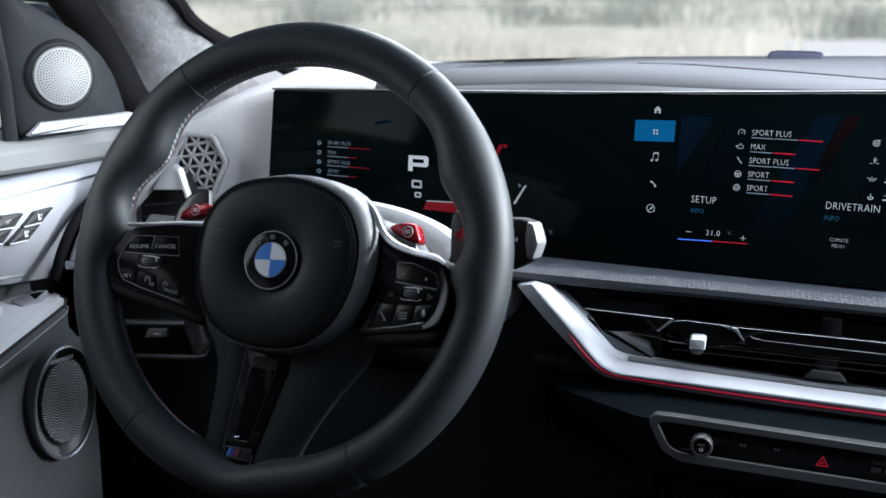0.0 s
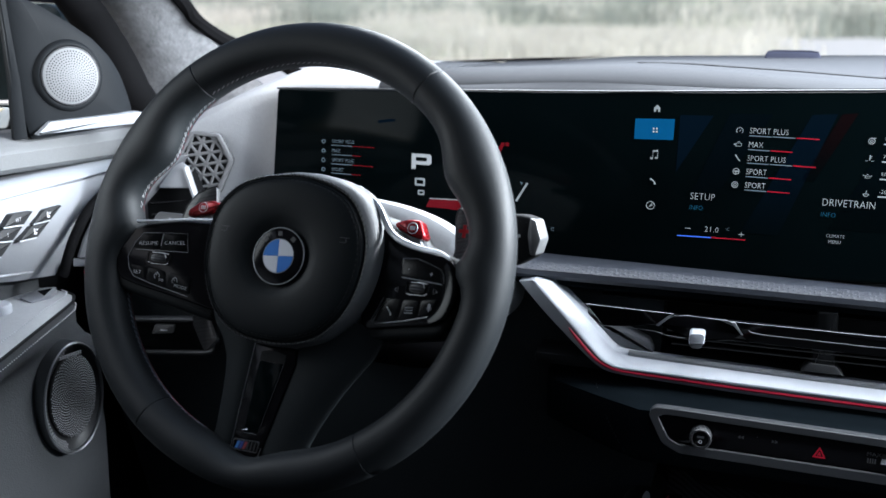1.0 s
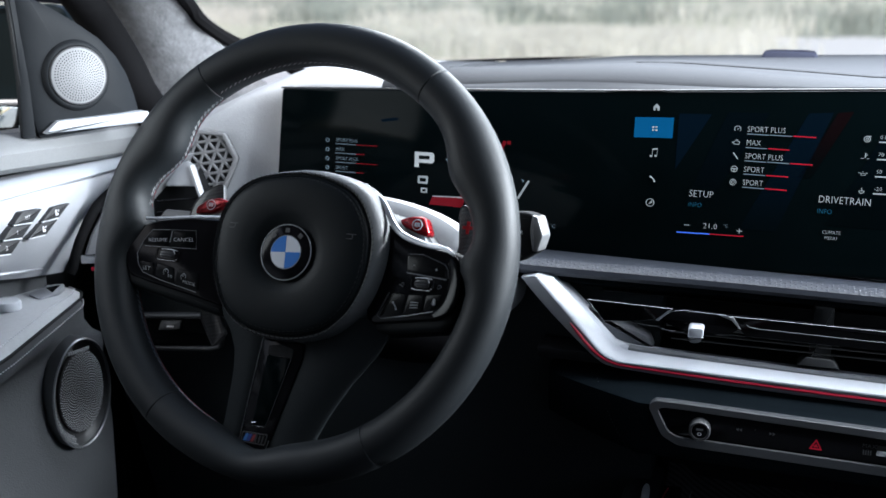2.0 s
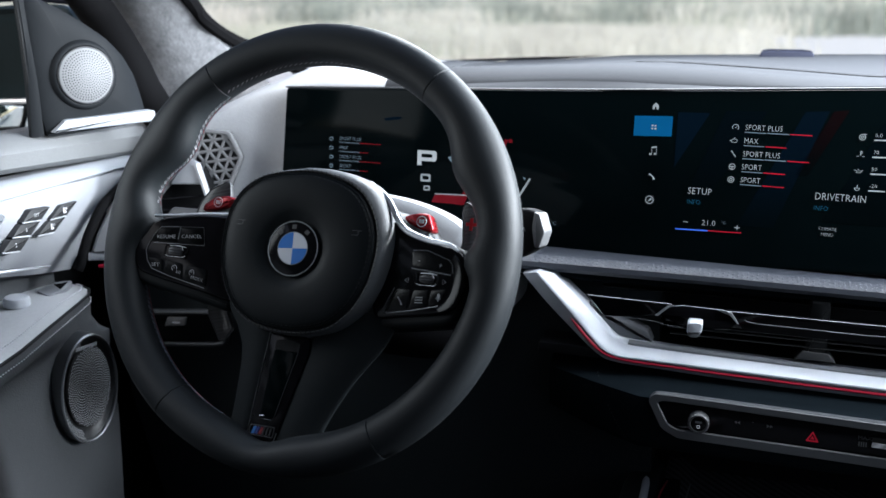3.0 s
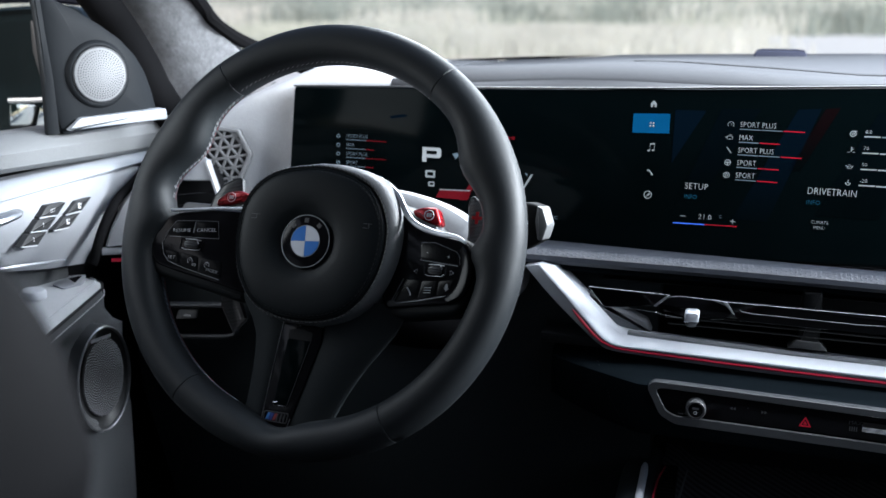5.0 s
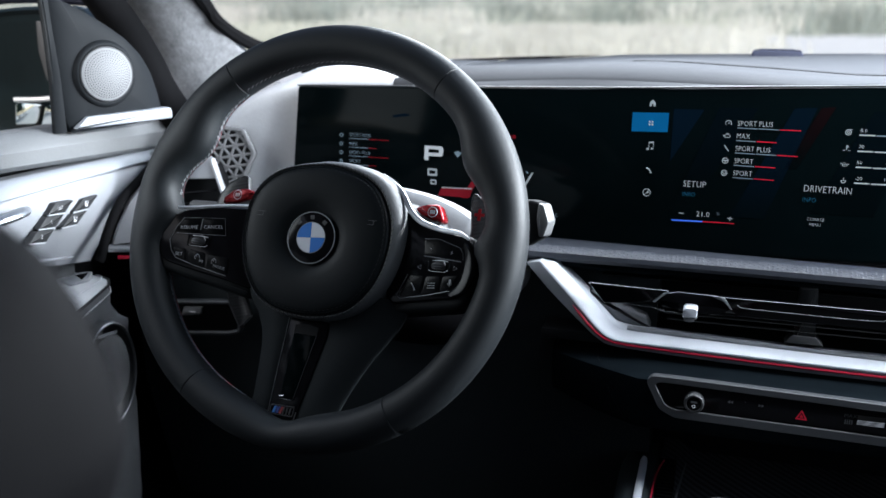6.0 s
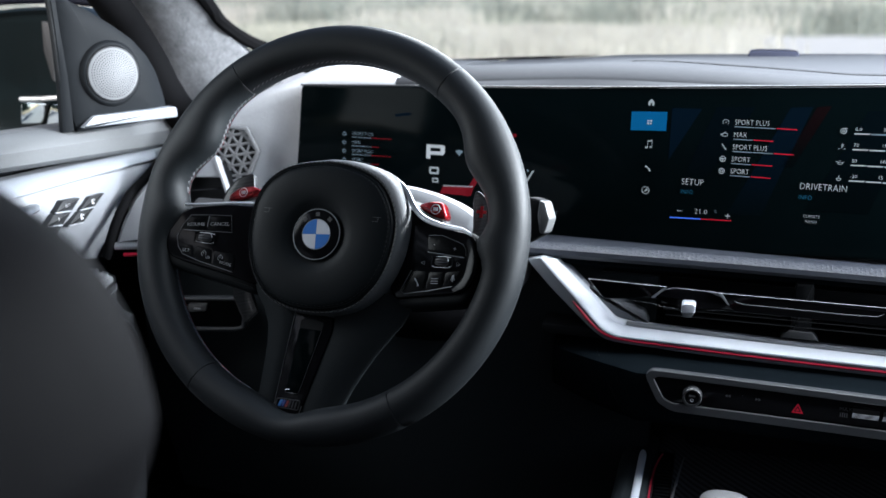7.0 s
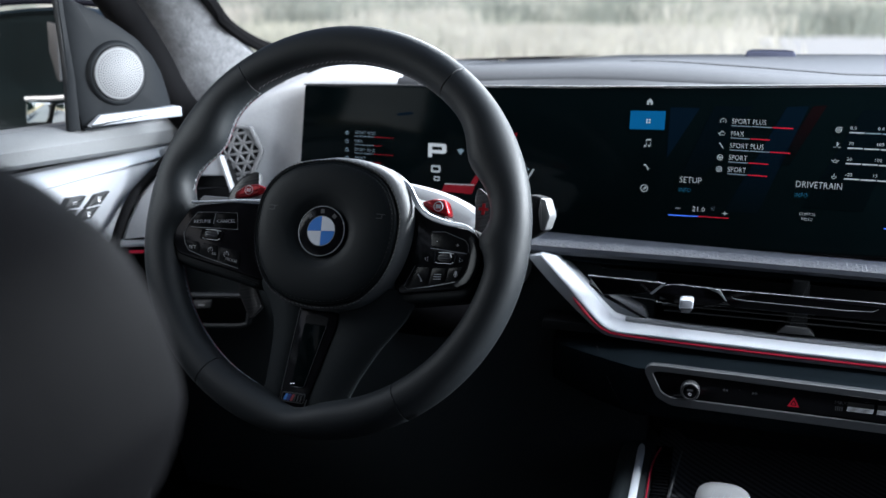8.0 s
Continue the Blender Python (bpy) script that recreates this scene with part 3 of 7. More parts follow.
def steering_wheel():
    t = thing("steering_wheel", WHEEL_AT, "black leather sports steering wheel with red buttons and carbon paddles", "steering wheel")
    cuts = [53, 127, 236.5, 303.5, 413]
    names = ["upper rim in smooth black leather", "grip in black leather", "lower rim in black leather", "grip in black leather"]
    for a0, a1, lab in zip(cuts, cuts[1:], names):
        n = max(14, int((a1 - a0) / 3))
        rows = [rim_ring(a0 + 0.06, 0.975)]
        for i in range(n + 1):
            rows.append(rim_ring(a0 + 0.24 + (a1 - a0 - 0.48) * i / n))
        rows.append(rim_ring(a1 - 0.06, 0.975))
        part("rim_section", grid(rows, close_v=True, caps=True), LEATHER_RIM, t, lab, m=MW)
    core = grid([rim_ring(a, 0.95) for a in range(0, 360, 4)], close_u=True, close_v=True)
    part("rim_core", core, THREAD_DARK, t, m=MW)
    # crossed thread along the inner edge of the rim
    def inner(a, k):
        row = rim_ring(a, 1.012)
        i, f = int(k), k - int(k)
        return MW @ Vector(row[i]).lerp(Vector(row[i + 1]), f)

    def lacing(a0, a1, k0, k1, pitch, r, first):
        """Slanted thread pieces that cross the seam to and fro."""
        n = int(radians(a1 - a0) * 0.150 / pitch)
        bm = bmesh.new()
        for i in range(n):
            p = inner(a0 + (a1 - a0) * (i + (0.0 if first else 0.5)) / n, k0)
            q = inner(a0 + (a1 - a0) * (i + (0.8 if first else -0.25)) / n, k1)
            d = (q - p).normalized()
            x = d.orthogonal().normalized() * r
            y = d.cross(x).normalized() * r
            c = (p + q) / 2 + (MW.to_3x3() @ Vector((0, 0, 1))) * r * 0.5
            V = [[bm.verts.new(o + e * k) for e in (x, y, -x, -y)] for o, k in ((p, 0.5), (c, 1.0), (q, 0.5))]
            for u, v in zip(V, V[1:]):
                for j in range(4):
                    bm.faces.new((u[j], u[(j + 1) % 4], v[(j + 1) % 4], v[j]))
        return bm
    for a0, a1, first, second in ((127.5, 172, THREAD_WHITE, THREAD_RED), (197, 252, THREAD_BLUE, THREAD_RED), (8, 52.5, THREAD_BLUE, THREAD_RED), (288, 343, THREAD_BLUE, THREAD_RED)):
        part("stitching", lacing(a0, a1, 10.3, 11.1, 0.0046, 0.00017, True), first, t)
        part("stitching", lacing(a0, a1, 11.1, 10.5, 0.0046, 0.00017, False), first, t)
        part("stitching", lacing(a0, a1, 11.25, 11.6, 0.0056, 0.00016, True), second, t)
    part("stitching", lacing(53.5, 126.5, 9.1, 9.5, 0.0046, 0.00028, True), THREAD_GREY, t)
    # hub
    cushion = [p.to_2d() for p in curve_through([(0.0018, 0.0590, 0), (0.018, 0.0575, 0), (0.038, 0.0520, 0), (0.0525, 0.0435, 0), (0.0625, 0.0305, 0), (0.0690, 0.0145, 0), (0.0703, -0.003, 0), (0.0680, -0.021, 0), (0.0625, -0.037, 0), (0.0540, -0.0505, 0), (0.039, -0.0635, 0), (0.014, -0.0705, 0),
                                           (-0.016, -0.0700, 0), (-0.0370, -0.0625, 0), (-0.0510, -0.0500, 0), (-0.0605, -0.033, 0), (-0.0655, -0.015, 0), (-0.0665, 0.003, 0), (-0.0645, 0.0210, 0), (-0.0560, 0.0380, 0), (-0.0405, 0.0505, 0), (-0.0210, 0.0565, 0), (0.0018, 0.0590, 0)], 4)][:-1]
    heart = Vector((0.002, -0.005))

    def hub_ring(k, w, c=0.0):
        out = []
        for p in cushion:
            a = math.atan2(p.y - heart.y, p.x - heart.x)
            if k > 1:
                k_ = 1 + (k - 1) * (0.45 + 1.15 * max(0.0, math.cos(a - 0.45)) ** 1.5)
            else:
                k_ = k
            q = Vector((c * math.cos(a), c * math.sin(a) - 0.005)) if c else heart + (p - heart) * k_
            out.append((q.x, q.y, w))
        return out
    rows = [hub_ring(1, 0.0078, 0.0005), hub_ring(1, 0.0078, 0.0225), hub_ring(1, 0.0084, 0.0245), hub_ring(1, 0.0112, 0.0295), hub_ring(1, 0.0126, 0.0345)]
    for k, w in ((0.66, 0.0134), (0.80, 0.0130), (0.90, 0.0118), (0.945, 0.0106), (0.953, 0.0098), (0.961, 0.0103), (0.980, 0.0090), (0.992, 0.0066), (0.994, 0.0030)):
        rows.append(hub_ring(k, w))
    rows.append(hub_ring(0.994, -0.004))
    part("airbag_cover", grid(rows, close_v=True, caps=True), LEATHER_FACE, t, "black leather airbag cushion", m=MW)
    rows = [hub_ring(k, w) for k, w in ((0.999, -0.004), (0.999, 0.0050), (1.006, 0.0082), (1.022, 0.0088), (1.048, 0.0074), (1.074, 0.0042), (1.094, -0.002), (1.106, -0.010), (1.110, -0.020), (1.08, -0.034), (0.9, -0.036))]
    part("hub_surround", grid(rows, close_v=True, caps=True), LEATHER_HUB_LIT, t, "smooth leather surround with a stitched seam", m=MW)
    path = [MW @ Vector(q) for q in hub_ring(1.012, 0.0087)]
    part("stitching", stitches(path + path[:1], 0.0042, 0.0046, 0.00052, wn, 0.6), THREAD_HUB, t)
    path = [MW @ Vector(q) for q in hub_ring(0.934, 0.0111)]
    part("stitching", stitches(path + path[:1], 0.0042, 0.0030, 0.00040, wn, 0.05), THREAD_HUB, t)
    # badge at the middle: plain coloured quarters in a dark ring
    em = part("emblem", plate(arc(0, -0.005, 0.0218, 0.0218), 0.0085, 0.0108, 0.0008), GLOSS, t, "round badge, plain blue and white quarters in a black ring", m=MW)
    part("ring", tube([(0.0220 * math.cos(a), 0.0220 * math.sin(a) - 0.005, 0.0105) for a in np.linspace(0, 2 * np.pi, 49)[:-1]], 0.0005, 6, closed=True), SATIN_DARK, em, m=MW)
    part("ring", tube([(0.0132 * math.cos(a), 0.0132 * math.sin(a) - 0.005, 0.0109) for a in np.linspace(0, 2 * np.pi, 49)[:-1]], 0.0003, 6, closed=True), SATIN_DARK, em, m=MW)
    for k, c in enumerate((WHITE, BLUE, WHITE, BLUE)):
        a0 = 90 * k + 4
        pts = [Vector((0, -0.005))] + arc(0, -0.005, 0.0129, 0.0129, a0, a0 + 90, 14)
        part("quarter", plate(pts, 0.0105, 0.0113, 0.0002, steps=1), c, em, m=MW)
    for a in (52, 94, 136):
        d = Vector((math.cos(radians(a)), math.sin(radians(a))))
        b = bar(-0.0019, -0.0018, 0.0019, 0.0018, 0.0003)
        bmesh.ops.transform(b, matrix=Matrix.Translation((d.x * 0.0175, d.y * 0.0175 - 0.005, 0.0107)) @ Matrix.Rotation(radians(a - 90), 4, "Z"), verts=b.verts)
        part("mark", b, MARK, em, m=MW)
    for sx in (-1, 1):
        b = joined(bar(-0.004, 0.0016, 0.004, 0.0020), bar(-0.004, -0.0016, 0.001, -0.0020), bar(0.001, -0.0016, 0.0014, 0.0018))
        bmesh.ops.transform(b, matrix=Matrix.Translation((sx * 0.052 + 0.003, 0.012, 0.0130)), verts=b.verts)
        part("horn_mark", b, PRINT_DIM, t, m=MW)

    # spokes
    def lift(u, v):
        return 0.20 * (abs(u) - 0.085) - 0.004
    left = mm((-153, -19), (-151, -9), (-144, 3), (-133, 9.5), (-100, 16), (-66, 18), (-58, -20), (-60, -54), (-92, -47.5), (-127, -41.6), (-145, -37.6), (-150.5, -30))
    right = mm((66, 34), (82, 24), (98, 14), (118, 11), (138, 8), (146, -3), (148, -18), (144, -33), (134, -42), (108, -46), (72, -52), (62, -30))
    for o in (left, right):
        arm = rounded([(p[0] * 1.015, p[1] * 1.0 - (0.009 if p[1] < -0.02 else -0.0015)) for p in o], 0.008)
        part("spoke", plate(arm, -0.034, -0.0030, 0.006, lift, 4), SPOKE_SKIN, t, "smooth dark spoke", m=MW)
        part("switch_panel", plate(rounded(o, 0.006), -0.012, 0.0, 0.0022, lift, 3), GLOSS, t, "gloss black switch panel", m=MW)
    pl = [o for o in t.children if o.name.startswith("switch_panel")]

    def keys(parent, outlines):
        for o in outlines:
            part("key", plate(rounded(mm(*o), 0.0022), -0.001, 0.00035, 0.0003, lift), KEY_BLACK, parent, m=MW)
    keys(pl[0], [[(-139, -11), (-132, 1.5), (-115.4, 3.5), (-115.4, -10)], [(-113.8, -10), (-113.8, 3.7), (-94.6, 5.6), (-91.6, -8.8)], [(-138, -25), (-125, -25), (-124, -36), (-133, -33)],
                 [(-122.4, -25), (-107, -27), (-105.6, -39.8), (-122.4, -36.4)], [(-104.4, -27.4), (-85, -29), (-84, -43.6), (-104.4, -40)]])
    keys(pl[1], [[(97.5, 4), (111, 4.6), (130, -1.4), (133, -11.2), (99.5, -8.8)], [(88, -26), (102, -26), (100, -41.6), (80, -45)], [(103.4, -26), (117.4, -25), (116.4, -38.4), (101.6, -41)], [(118.8, -25), (133, -23), (127.4, -34.8), (117.8, -37.6)]])

    def on_panel(text, cap, u, v, parent, mat=PRINT_MID, turn=7.0):
        w = lift(u * MM, 0) + 0.0007
        mw = MW @ Matrix.Translation((u * MM, v * MM, w)) @ Matrix.Rotation(radians(turn), 4, "Z")
        return words(text, cap * MM, (0, 0, 0), mw, mat, parent, "caption", "CENTER", bend=lambda x, y: (-0.2 if u < 0 else 0.2) * x)
    on_panel("RESUME", 3.1, -125.3, -5.9, pl[0])
    on_panel("CANCEL", 3.1, -103.3, -3.1, pl[0])
    on_panel("SET", 3.0, -130.8, -30.5, pl[0], turn=2)
    on_panel("I/0", 2.6, -109.6, -34.6, pl[0], turn=-8)
    on_panel("MODE", 2.7, -92.6, -38.2, pl[0], turn=-8)
    for u, v in ((-113.6, -31.4), (-98.0, -33.6)):
        mw = MW @ Matrix.Translation((u * MM, v * MM, lift(u * MM, 0) + 0.0008))
        part("symbol", joined(tube([(0.0024 * math.cos(a), 0.0024 * math.sin(a), 0) for a in np.linspace(-0.4, 4.2, 18)], 0.0002, 5), tube([(0, 0, 0), (-0.0009, 0.0013, 0)], 0.0002, 5), tube([(0, 0.0024, 0), (0, 0.0032, 0)], 0.0002, 5)), PRINT_MID, pl[0], m=mw)
    # thumb rollers: a ribbed drum in a dark slot with a small bright guard
    for u, v, p in ((-115, -17.0, pl[0]), (114, -16.9, pl[1])):
        w0 = lift(u * MM, 0)
        tilt = MW @ Matrix.Translation((u * MM, v * MM, w0)) @ Matrix.Rotation(math.atan(-0.2 if u < 0 else 0.2) * -1, 4, "Y")
        slot = rounded([(-0.0105, -0.0052), (0.0100, -0.0052), (0.0110, 0.0048), (-0.0100, 0.0050)], 0.0015)
        part("slot", ring_plate(slot, inset(slot, 0.0012), -0.001, 0.0009, 0.0003), GLOSS, p, m=tilt)
        rows = []
        for i in range(13):
            x = -0.0062 + 0.0124 * i / 12
            rr = 0.0036 - 0.0010 * (abs(i - 6) / 6) ** 3
            rows.append([(x, rr * math.cos(2 * math.pi * j / 24) * (1.10 if j % 2 else 0.95), -0.0012 + rr * math.sin(2 * math.pi * j / 24) * (1.10 if j % 2 else 0.95)) for j in range(24)])
        part("roller", grid(rows, close_v=True, caps=True), ROLLER, p, "dark ribbed thumb roller", m=tilt)
        part("roller_guard", joined(tube([(-0.0060, 0.0042, 0.0010), (0.0030, 0.0046, 0.0012), (0.0088, 0.0040, 0.0010)], [0.0002, 0.0005, 0.0003], 6), tube([(0.0050, 0.0042, 0.0012), (0.0068, 0.0010, 0.0012)], 0.00035, 6), tube([(-0.0085, -0.0040, 0.0008), (-0.0060, -0.0048, 0.0008), (0.0070, -0.0046, 0.0008), (0.0090, -0.0030, 0.0008)], 0.00022, 6)), SATIN, p, "thin bright guard", m=tilt)
    lines = ((pl[0], 0.00035, [(-116.5, 4.0), (-131.4, 2.2), (-136.8, -6.3), (-141.2, -18.9), (-138.5, -27.8), (-133.5, -34.0), (-117.3, -38.6), (-85.3, -44.9)]),
             (pl[0], 0.00022, [(-135.7, -12.0), (-112.0, -10.6), (-91.2, -9.3), (-94.0, 5.9), (-116.5, 4.0)]), (pl[0], 0.00045, [(-114.2, 3.4), (-114.8, -6.7)]),
             (pl[1], 0.00035, [(99.2, -9.4), (133.9, -12.1)]), (pl[1], 0.00022, [(98.2, 4.6), (111.2, 5.3), (131.1, -0.9), (134.4, -4.9), (135.5, -10.9)]),
             (pl[1], 0.00035, [(86.3, -25.7), (78.0, -44.0), (82.0, -46.2), (104.9, -41.8), (128.5, -35.9)]))
    for p, r, pts in lines:
        part("seam_line", tube([(u * MM, v * MM, lift(u * MM, 0) + 0.0004) for u, v in pts], r, 5), SATIN_DARK, p, m=MW)
    # raised gloss frame round the outer end of the panel
    fo = [(136.7, 4.0), (143.0, -4.0), (146.2, -14.0), (145.6, -25.0), (141.0, -36.4), (131.0, -41.5)]
    fi = [(133.8, -1.7), (136.0, -7.0), (136.6, -15.0), (135.4, -25.0), (131.0, -33.0), (124.0, -38.0)]
    po, pi_ = curve_through([(u * MM, v * MM, lift(u * MM, 0)) for u, v in fo], 5), curve_through([(u * MM, v * MM, lift(u * MM, 0)) for u, v in fi], 5)
    rows = [[a, a + Vector((0, 0, 0.0022)), a.lerp(b, 0.2) + Vector((0, 0, 0.0034)), a.lerp(b, 0.75) + Vector((0, 0, 0.0026)), b + Vector((0, 0, 0.0010)), b] for a, b in zip(po, pi_)]
    part("end_frame", grid(rows, close_v=True, caps=True), PIANO, pl[1], "raised gloss black end frame", m=MW)
    for tx, u, v in (("-", 104.9, -2.8), ("+", 124.4, -5.8)):
        on_panel(tx, 4.2, u, v, pl[1], turn=-8)
    for u, v, s in ((96.5, -18.9, -1), (129.3, -17.9, 1)):
        mw = MW @ Matrix.Translation((u * MM, v * MM, lift(u * MM, 0) + 0.0006))
        part("symbol", tube([(s * 0.0016, 0, 0), (-s * 0.0012, 0.0018, 0), (-s * 0.0012, -0.0018, 0), (s * 0.0016, 0, 0)], 0.00018, 5), PRINT_MID, pl[1], m=mw)
    for k in range(3):
        mw = MW @ Matrix.Translation((0.1097, -0.0313 - k * 0.0020, lift(0.1097, 0) + 0.0007)) @ Matrix.Rotation(radians(6), 4, "Z")
        part("symbol", bar(-0.0034, -0.0003, 0.0030, 0.0003), PRINT_MID, pl[1], m=mw)
    mw = MW @ Matrix.Translation((0.0926, -0.0355, lift(0.0926, 0) + 0.0008))
    part("symbol", tube(curve_through([(-0.0020, 0.0030, 0), (-0.0008, 0.0016, 0), (0.0012, -0.0012, 0), (0.0018, -0.0030, 0)], 4), [0.0007] * 3 + [0.00040] * 7 + [0.0007] * 3, 6), PRINT_MID, pl[1], m=mw)
    mw = MW @ Matrix.Translation((0.1262, -0.0299, lift(0.1262, 0) + 0.0007))
    part("symbol", joined(plate(arc(0, 0.0008, 0.0011, 0.0022, n=14), 0, 0.0003, 0.0001, steps=1), tube([(0.0018 * math.cos(a), 0.0018 * math.sin(a), 0) for a in np.linspace(3.2, 6.2, 10)], 0.0002, 5), bar(-0.0002, -0.003, 0.0002, -0.0016)), PRINT_MID, pl[1], m=mw)

    # bright trim along the upper edges and round the outer end
    line = curve_through([(0.044, 0.060, -0.022), (0.0585, 0.0510, -0.012), (0.0705, 0.0420, -0.006), (0.0815, 0.0270, -0.003), (0.0925, 0.0185, -0.001), (0.1115, 0.0130, 0.002), (0.1300, 0.0105, 0.0070), (0.1390, 0.0060, 0.0095)], 5)
    part("bright_trim", tube(line, [0.0008 + 0.0017 * math.sin(math.pi * i / (len(line) - 1)) ** 0.7 for i in range(len(line))], 10, flat=0.7), SATIN, t, "bright satin edge trim", m=MW)
    line = curve_through([(-0.136, 0.0105, 0.0105), (-0.118, 0.0135, 0.004), (-0.094, 0.0175, -0.001), (-0.068, 0.0195, -0.003)], 5)
    part("bright_trim", tube(line, 0.0014, 8), SATIN, t, "bright satin edge trim", m=MW)

    # lower spoke with its gloss insert
    def prong(edges, label):
        rows = []
        for v in (-48, -60, -72, -86, -100, -115, -130, -144, -156, -168):
            u0, u1 = (float(np.interp(-v, *zip(*e))) for e in edges)
            s = 1 if u1 > u0 else -1
            wd = abs(u1 - u0)
            rows.append([(u * MM, v * MM, w) for u, w in ((u0, -0.0125), (u0 + s * 0.2, -0.0114), (u0 + s * 0.8, -0.0106), (u0 + s * min(3, wd * 0.3), -0.0094), (u0 + s * wd * 0.5, -0.0058), (u1 - s * min(2, wd * 0.2), -0.0056), (u1, -0.0070), (u1, -0.0125))])
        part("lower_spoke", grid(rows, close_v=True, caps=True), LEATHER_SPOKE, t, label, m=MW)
    prong(([(48, -66), (60, -61), (70, -53), (79, -47.5), (88, -44.5), (105, -42.8), (128, -43.2), (150, -44), (160, -48), (168, -60)], [(48, -8), (66, -12), (72, -16), (160, -24), (168, -25)]), "dark leather prong of the lower spoke")
    prong(([(48, 92), (70, 84), (80, 78), (92, 68), (105, 60), (120, 51.5), (140, 41.5), (150, 39), (160, 43), (168, 58)], [(48, -7.6), (66, -2), (72, 20.6), (84, 20.6), (160, 1.0), (168, 0.4)]), "dark leather prong of the lower spoke")
    ins = mm((-16, -72), (20.5, -74), (20.5, -86), (1.2, -161), (-24, -160), (-20, -115))
    i_ = part("insert", plate(rounded(ins, 0.002), -0.008, -0.0045, 0.001), GLOSS, t, "gloss black insert", m=MW)
    part("recess", plate(rounded(mm((-10, -86), (11.4, -87), (-1.2, -141), (-14, -142)), 0.002), -0.0048, -0.0041, 0.0003), SCREEN, i_, m=MW)
    part("edge_line", tube([(0.0116, -0.0865, -0.004), (-0.0012, -0.1405, -0.004), (-0.0025, -0.1424, -0.004), (-0.0139, -0.1424, -0.004), (-0.0146, -0.1404, -0.004), (-0.0105, -0.1396, -0.004)], 0.00035, 5), CHROME, i_, m=MW)
    part("edge_line", tube([(-0.0165, -0.073, -0.0045), (-0.0203, -0.115, -0.0045), (-0.0238, -0.159, -0.0045)], 0.0004, 5), SATIN_DARK, i_, m=MW)
    part("edge_line", tube([(0.0030, -0.152, -0.0045), (0.0010, -0.1605, -0.0045)], 0.0005, 5), SATIN_DARK, i_, m=MW)
    part("thumb_dish", grid([[(u * MM, v * MM, w) for u, v in ((-9.5, -79), (-3, -77.5), (4, -77.5), (12.5, -79.5), (11.8, -86.5), (-9.8, -86))] if k == 0 else [((u * 0.8 + 0.3) * MM, (v + 82) * 0.6 * MM - 0.0830, w) for u, v in ((-9.5, -79), (-3, -77.5), (4, -77.5), (12.5, -79.5), (11.8, -86.5), (-9.8, -86))] for k, w in ((0, -0.0040), (1, -0.0056))], close_v=True, caps=True), PLASTIC, i_, m=MW)
    b_ = part("badge", ring_plate(rounded(mm((-21.5, -148), (1.5, -147.5), (0.5, -156.5), (-22, -156.5)), 0.0015), rounded(mm((-20.6, -149), (0.6, -148.5), (-0.3, -155.6), (-21, -155.6)), 0.0012), -0.0045, -0.0036, 0.0002), ROLLER, i_, "small plain badge with three slanted stripes", m=MW)
    for k, c in enumerate((STRIPE_BLUE, NAVY, RED_DARK)):
        u = -19.5 + k * 3.2
        part("stripe", plate(mm((u, -155), (u + 2.6, -155), (u + 4.6, -149.3), (u + 2.0, -149.3)), -0.0045, -0.0036, 0.0001, steps=1), c, b_, m=MW)
    part("stripe", joined(*[plate(mm((u, -155), (u + 1.3, -155), (u + 2.2, -149.3), (u + 0.9, -149.3)), -0.0045, -0.0036, 0.0001, steps=1) for u in (-9.6, -6.6, -3.6)]), ROLLER, b_, m=MW)
    # red buttons
    for o, cu, cv in (([(-119.4, 24), (-119.3, 30), (-108.8, 38), (-96, 40), (-87.9, 37.6), (-85.2, 35.7), (-95.2, 29.2), (-105.3, 25.6)], -104, 33), ([(73.5, 35), (76.7, 30.4), (88.6, 25.6), (99, 23.8), (101, 26.5), (95.5, 39.1), (85.7, 39), (81, 38)], 90, 32)):
        b = part("shift_button", plate(rounded(mm(*o), 0.003), -0.044, -0.031, 0.0025, steps=3), RED, t, "red anodised thumb button", m=MW)
        mw = MW @ Matrix.Translation((cu * MM, cv * MM, -0.0308))
        part("symbol", tube([(0.0042 * math.cos(a), 0.0042 * math.sin(a), 0) for a in np.linspace(0, 2 * np.pi, 25)[:-1]], 0.00035, 5, closed=True), WHITE, b, m=mw)
        part("symbol", joined(bar(-0.0022, -0.0015, -0.0008, 0.0017), bar(-0.0004, -0.0015, 0.0006, 0.0017), bar(0.0010, -0.0015, 0.0022, 0.0017)), WHITE, b, m=mw)
        part("bracket", plate(rounded(mm(*[(p * 0.97, q - 7) for p, q in o]), 0.003), -0.05, -0.036, 0.002), SATIN_DARK, b, m=MW)
    # paddles
    pads = [[(-138.5, 22.6), (-134.8, 35.9), (-126.4, 47.4), (-112.3, 54.4), (-108, 54.3), (-105, 40.7), (-101, 10), (-92, -58), (-82, -76), (-92, -88), (-108, -66), (-122, 0)],
            [(117.5, 46), (118.5, 53), (121, 54), (128.6, 48.5), (132.4, 39), (133.4, 24.6), (130, 2), (122, -8), (116, -4), (121, 20), (119, 36)]]
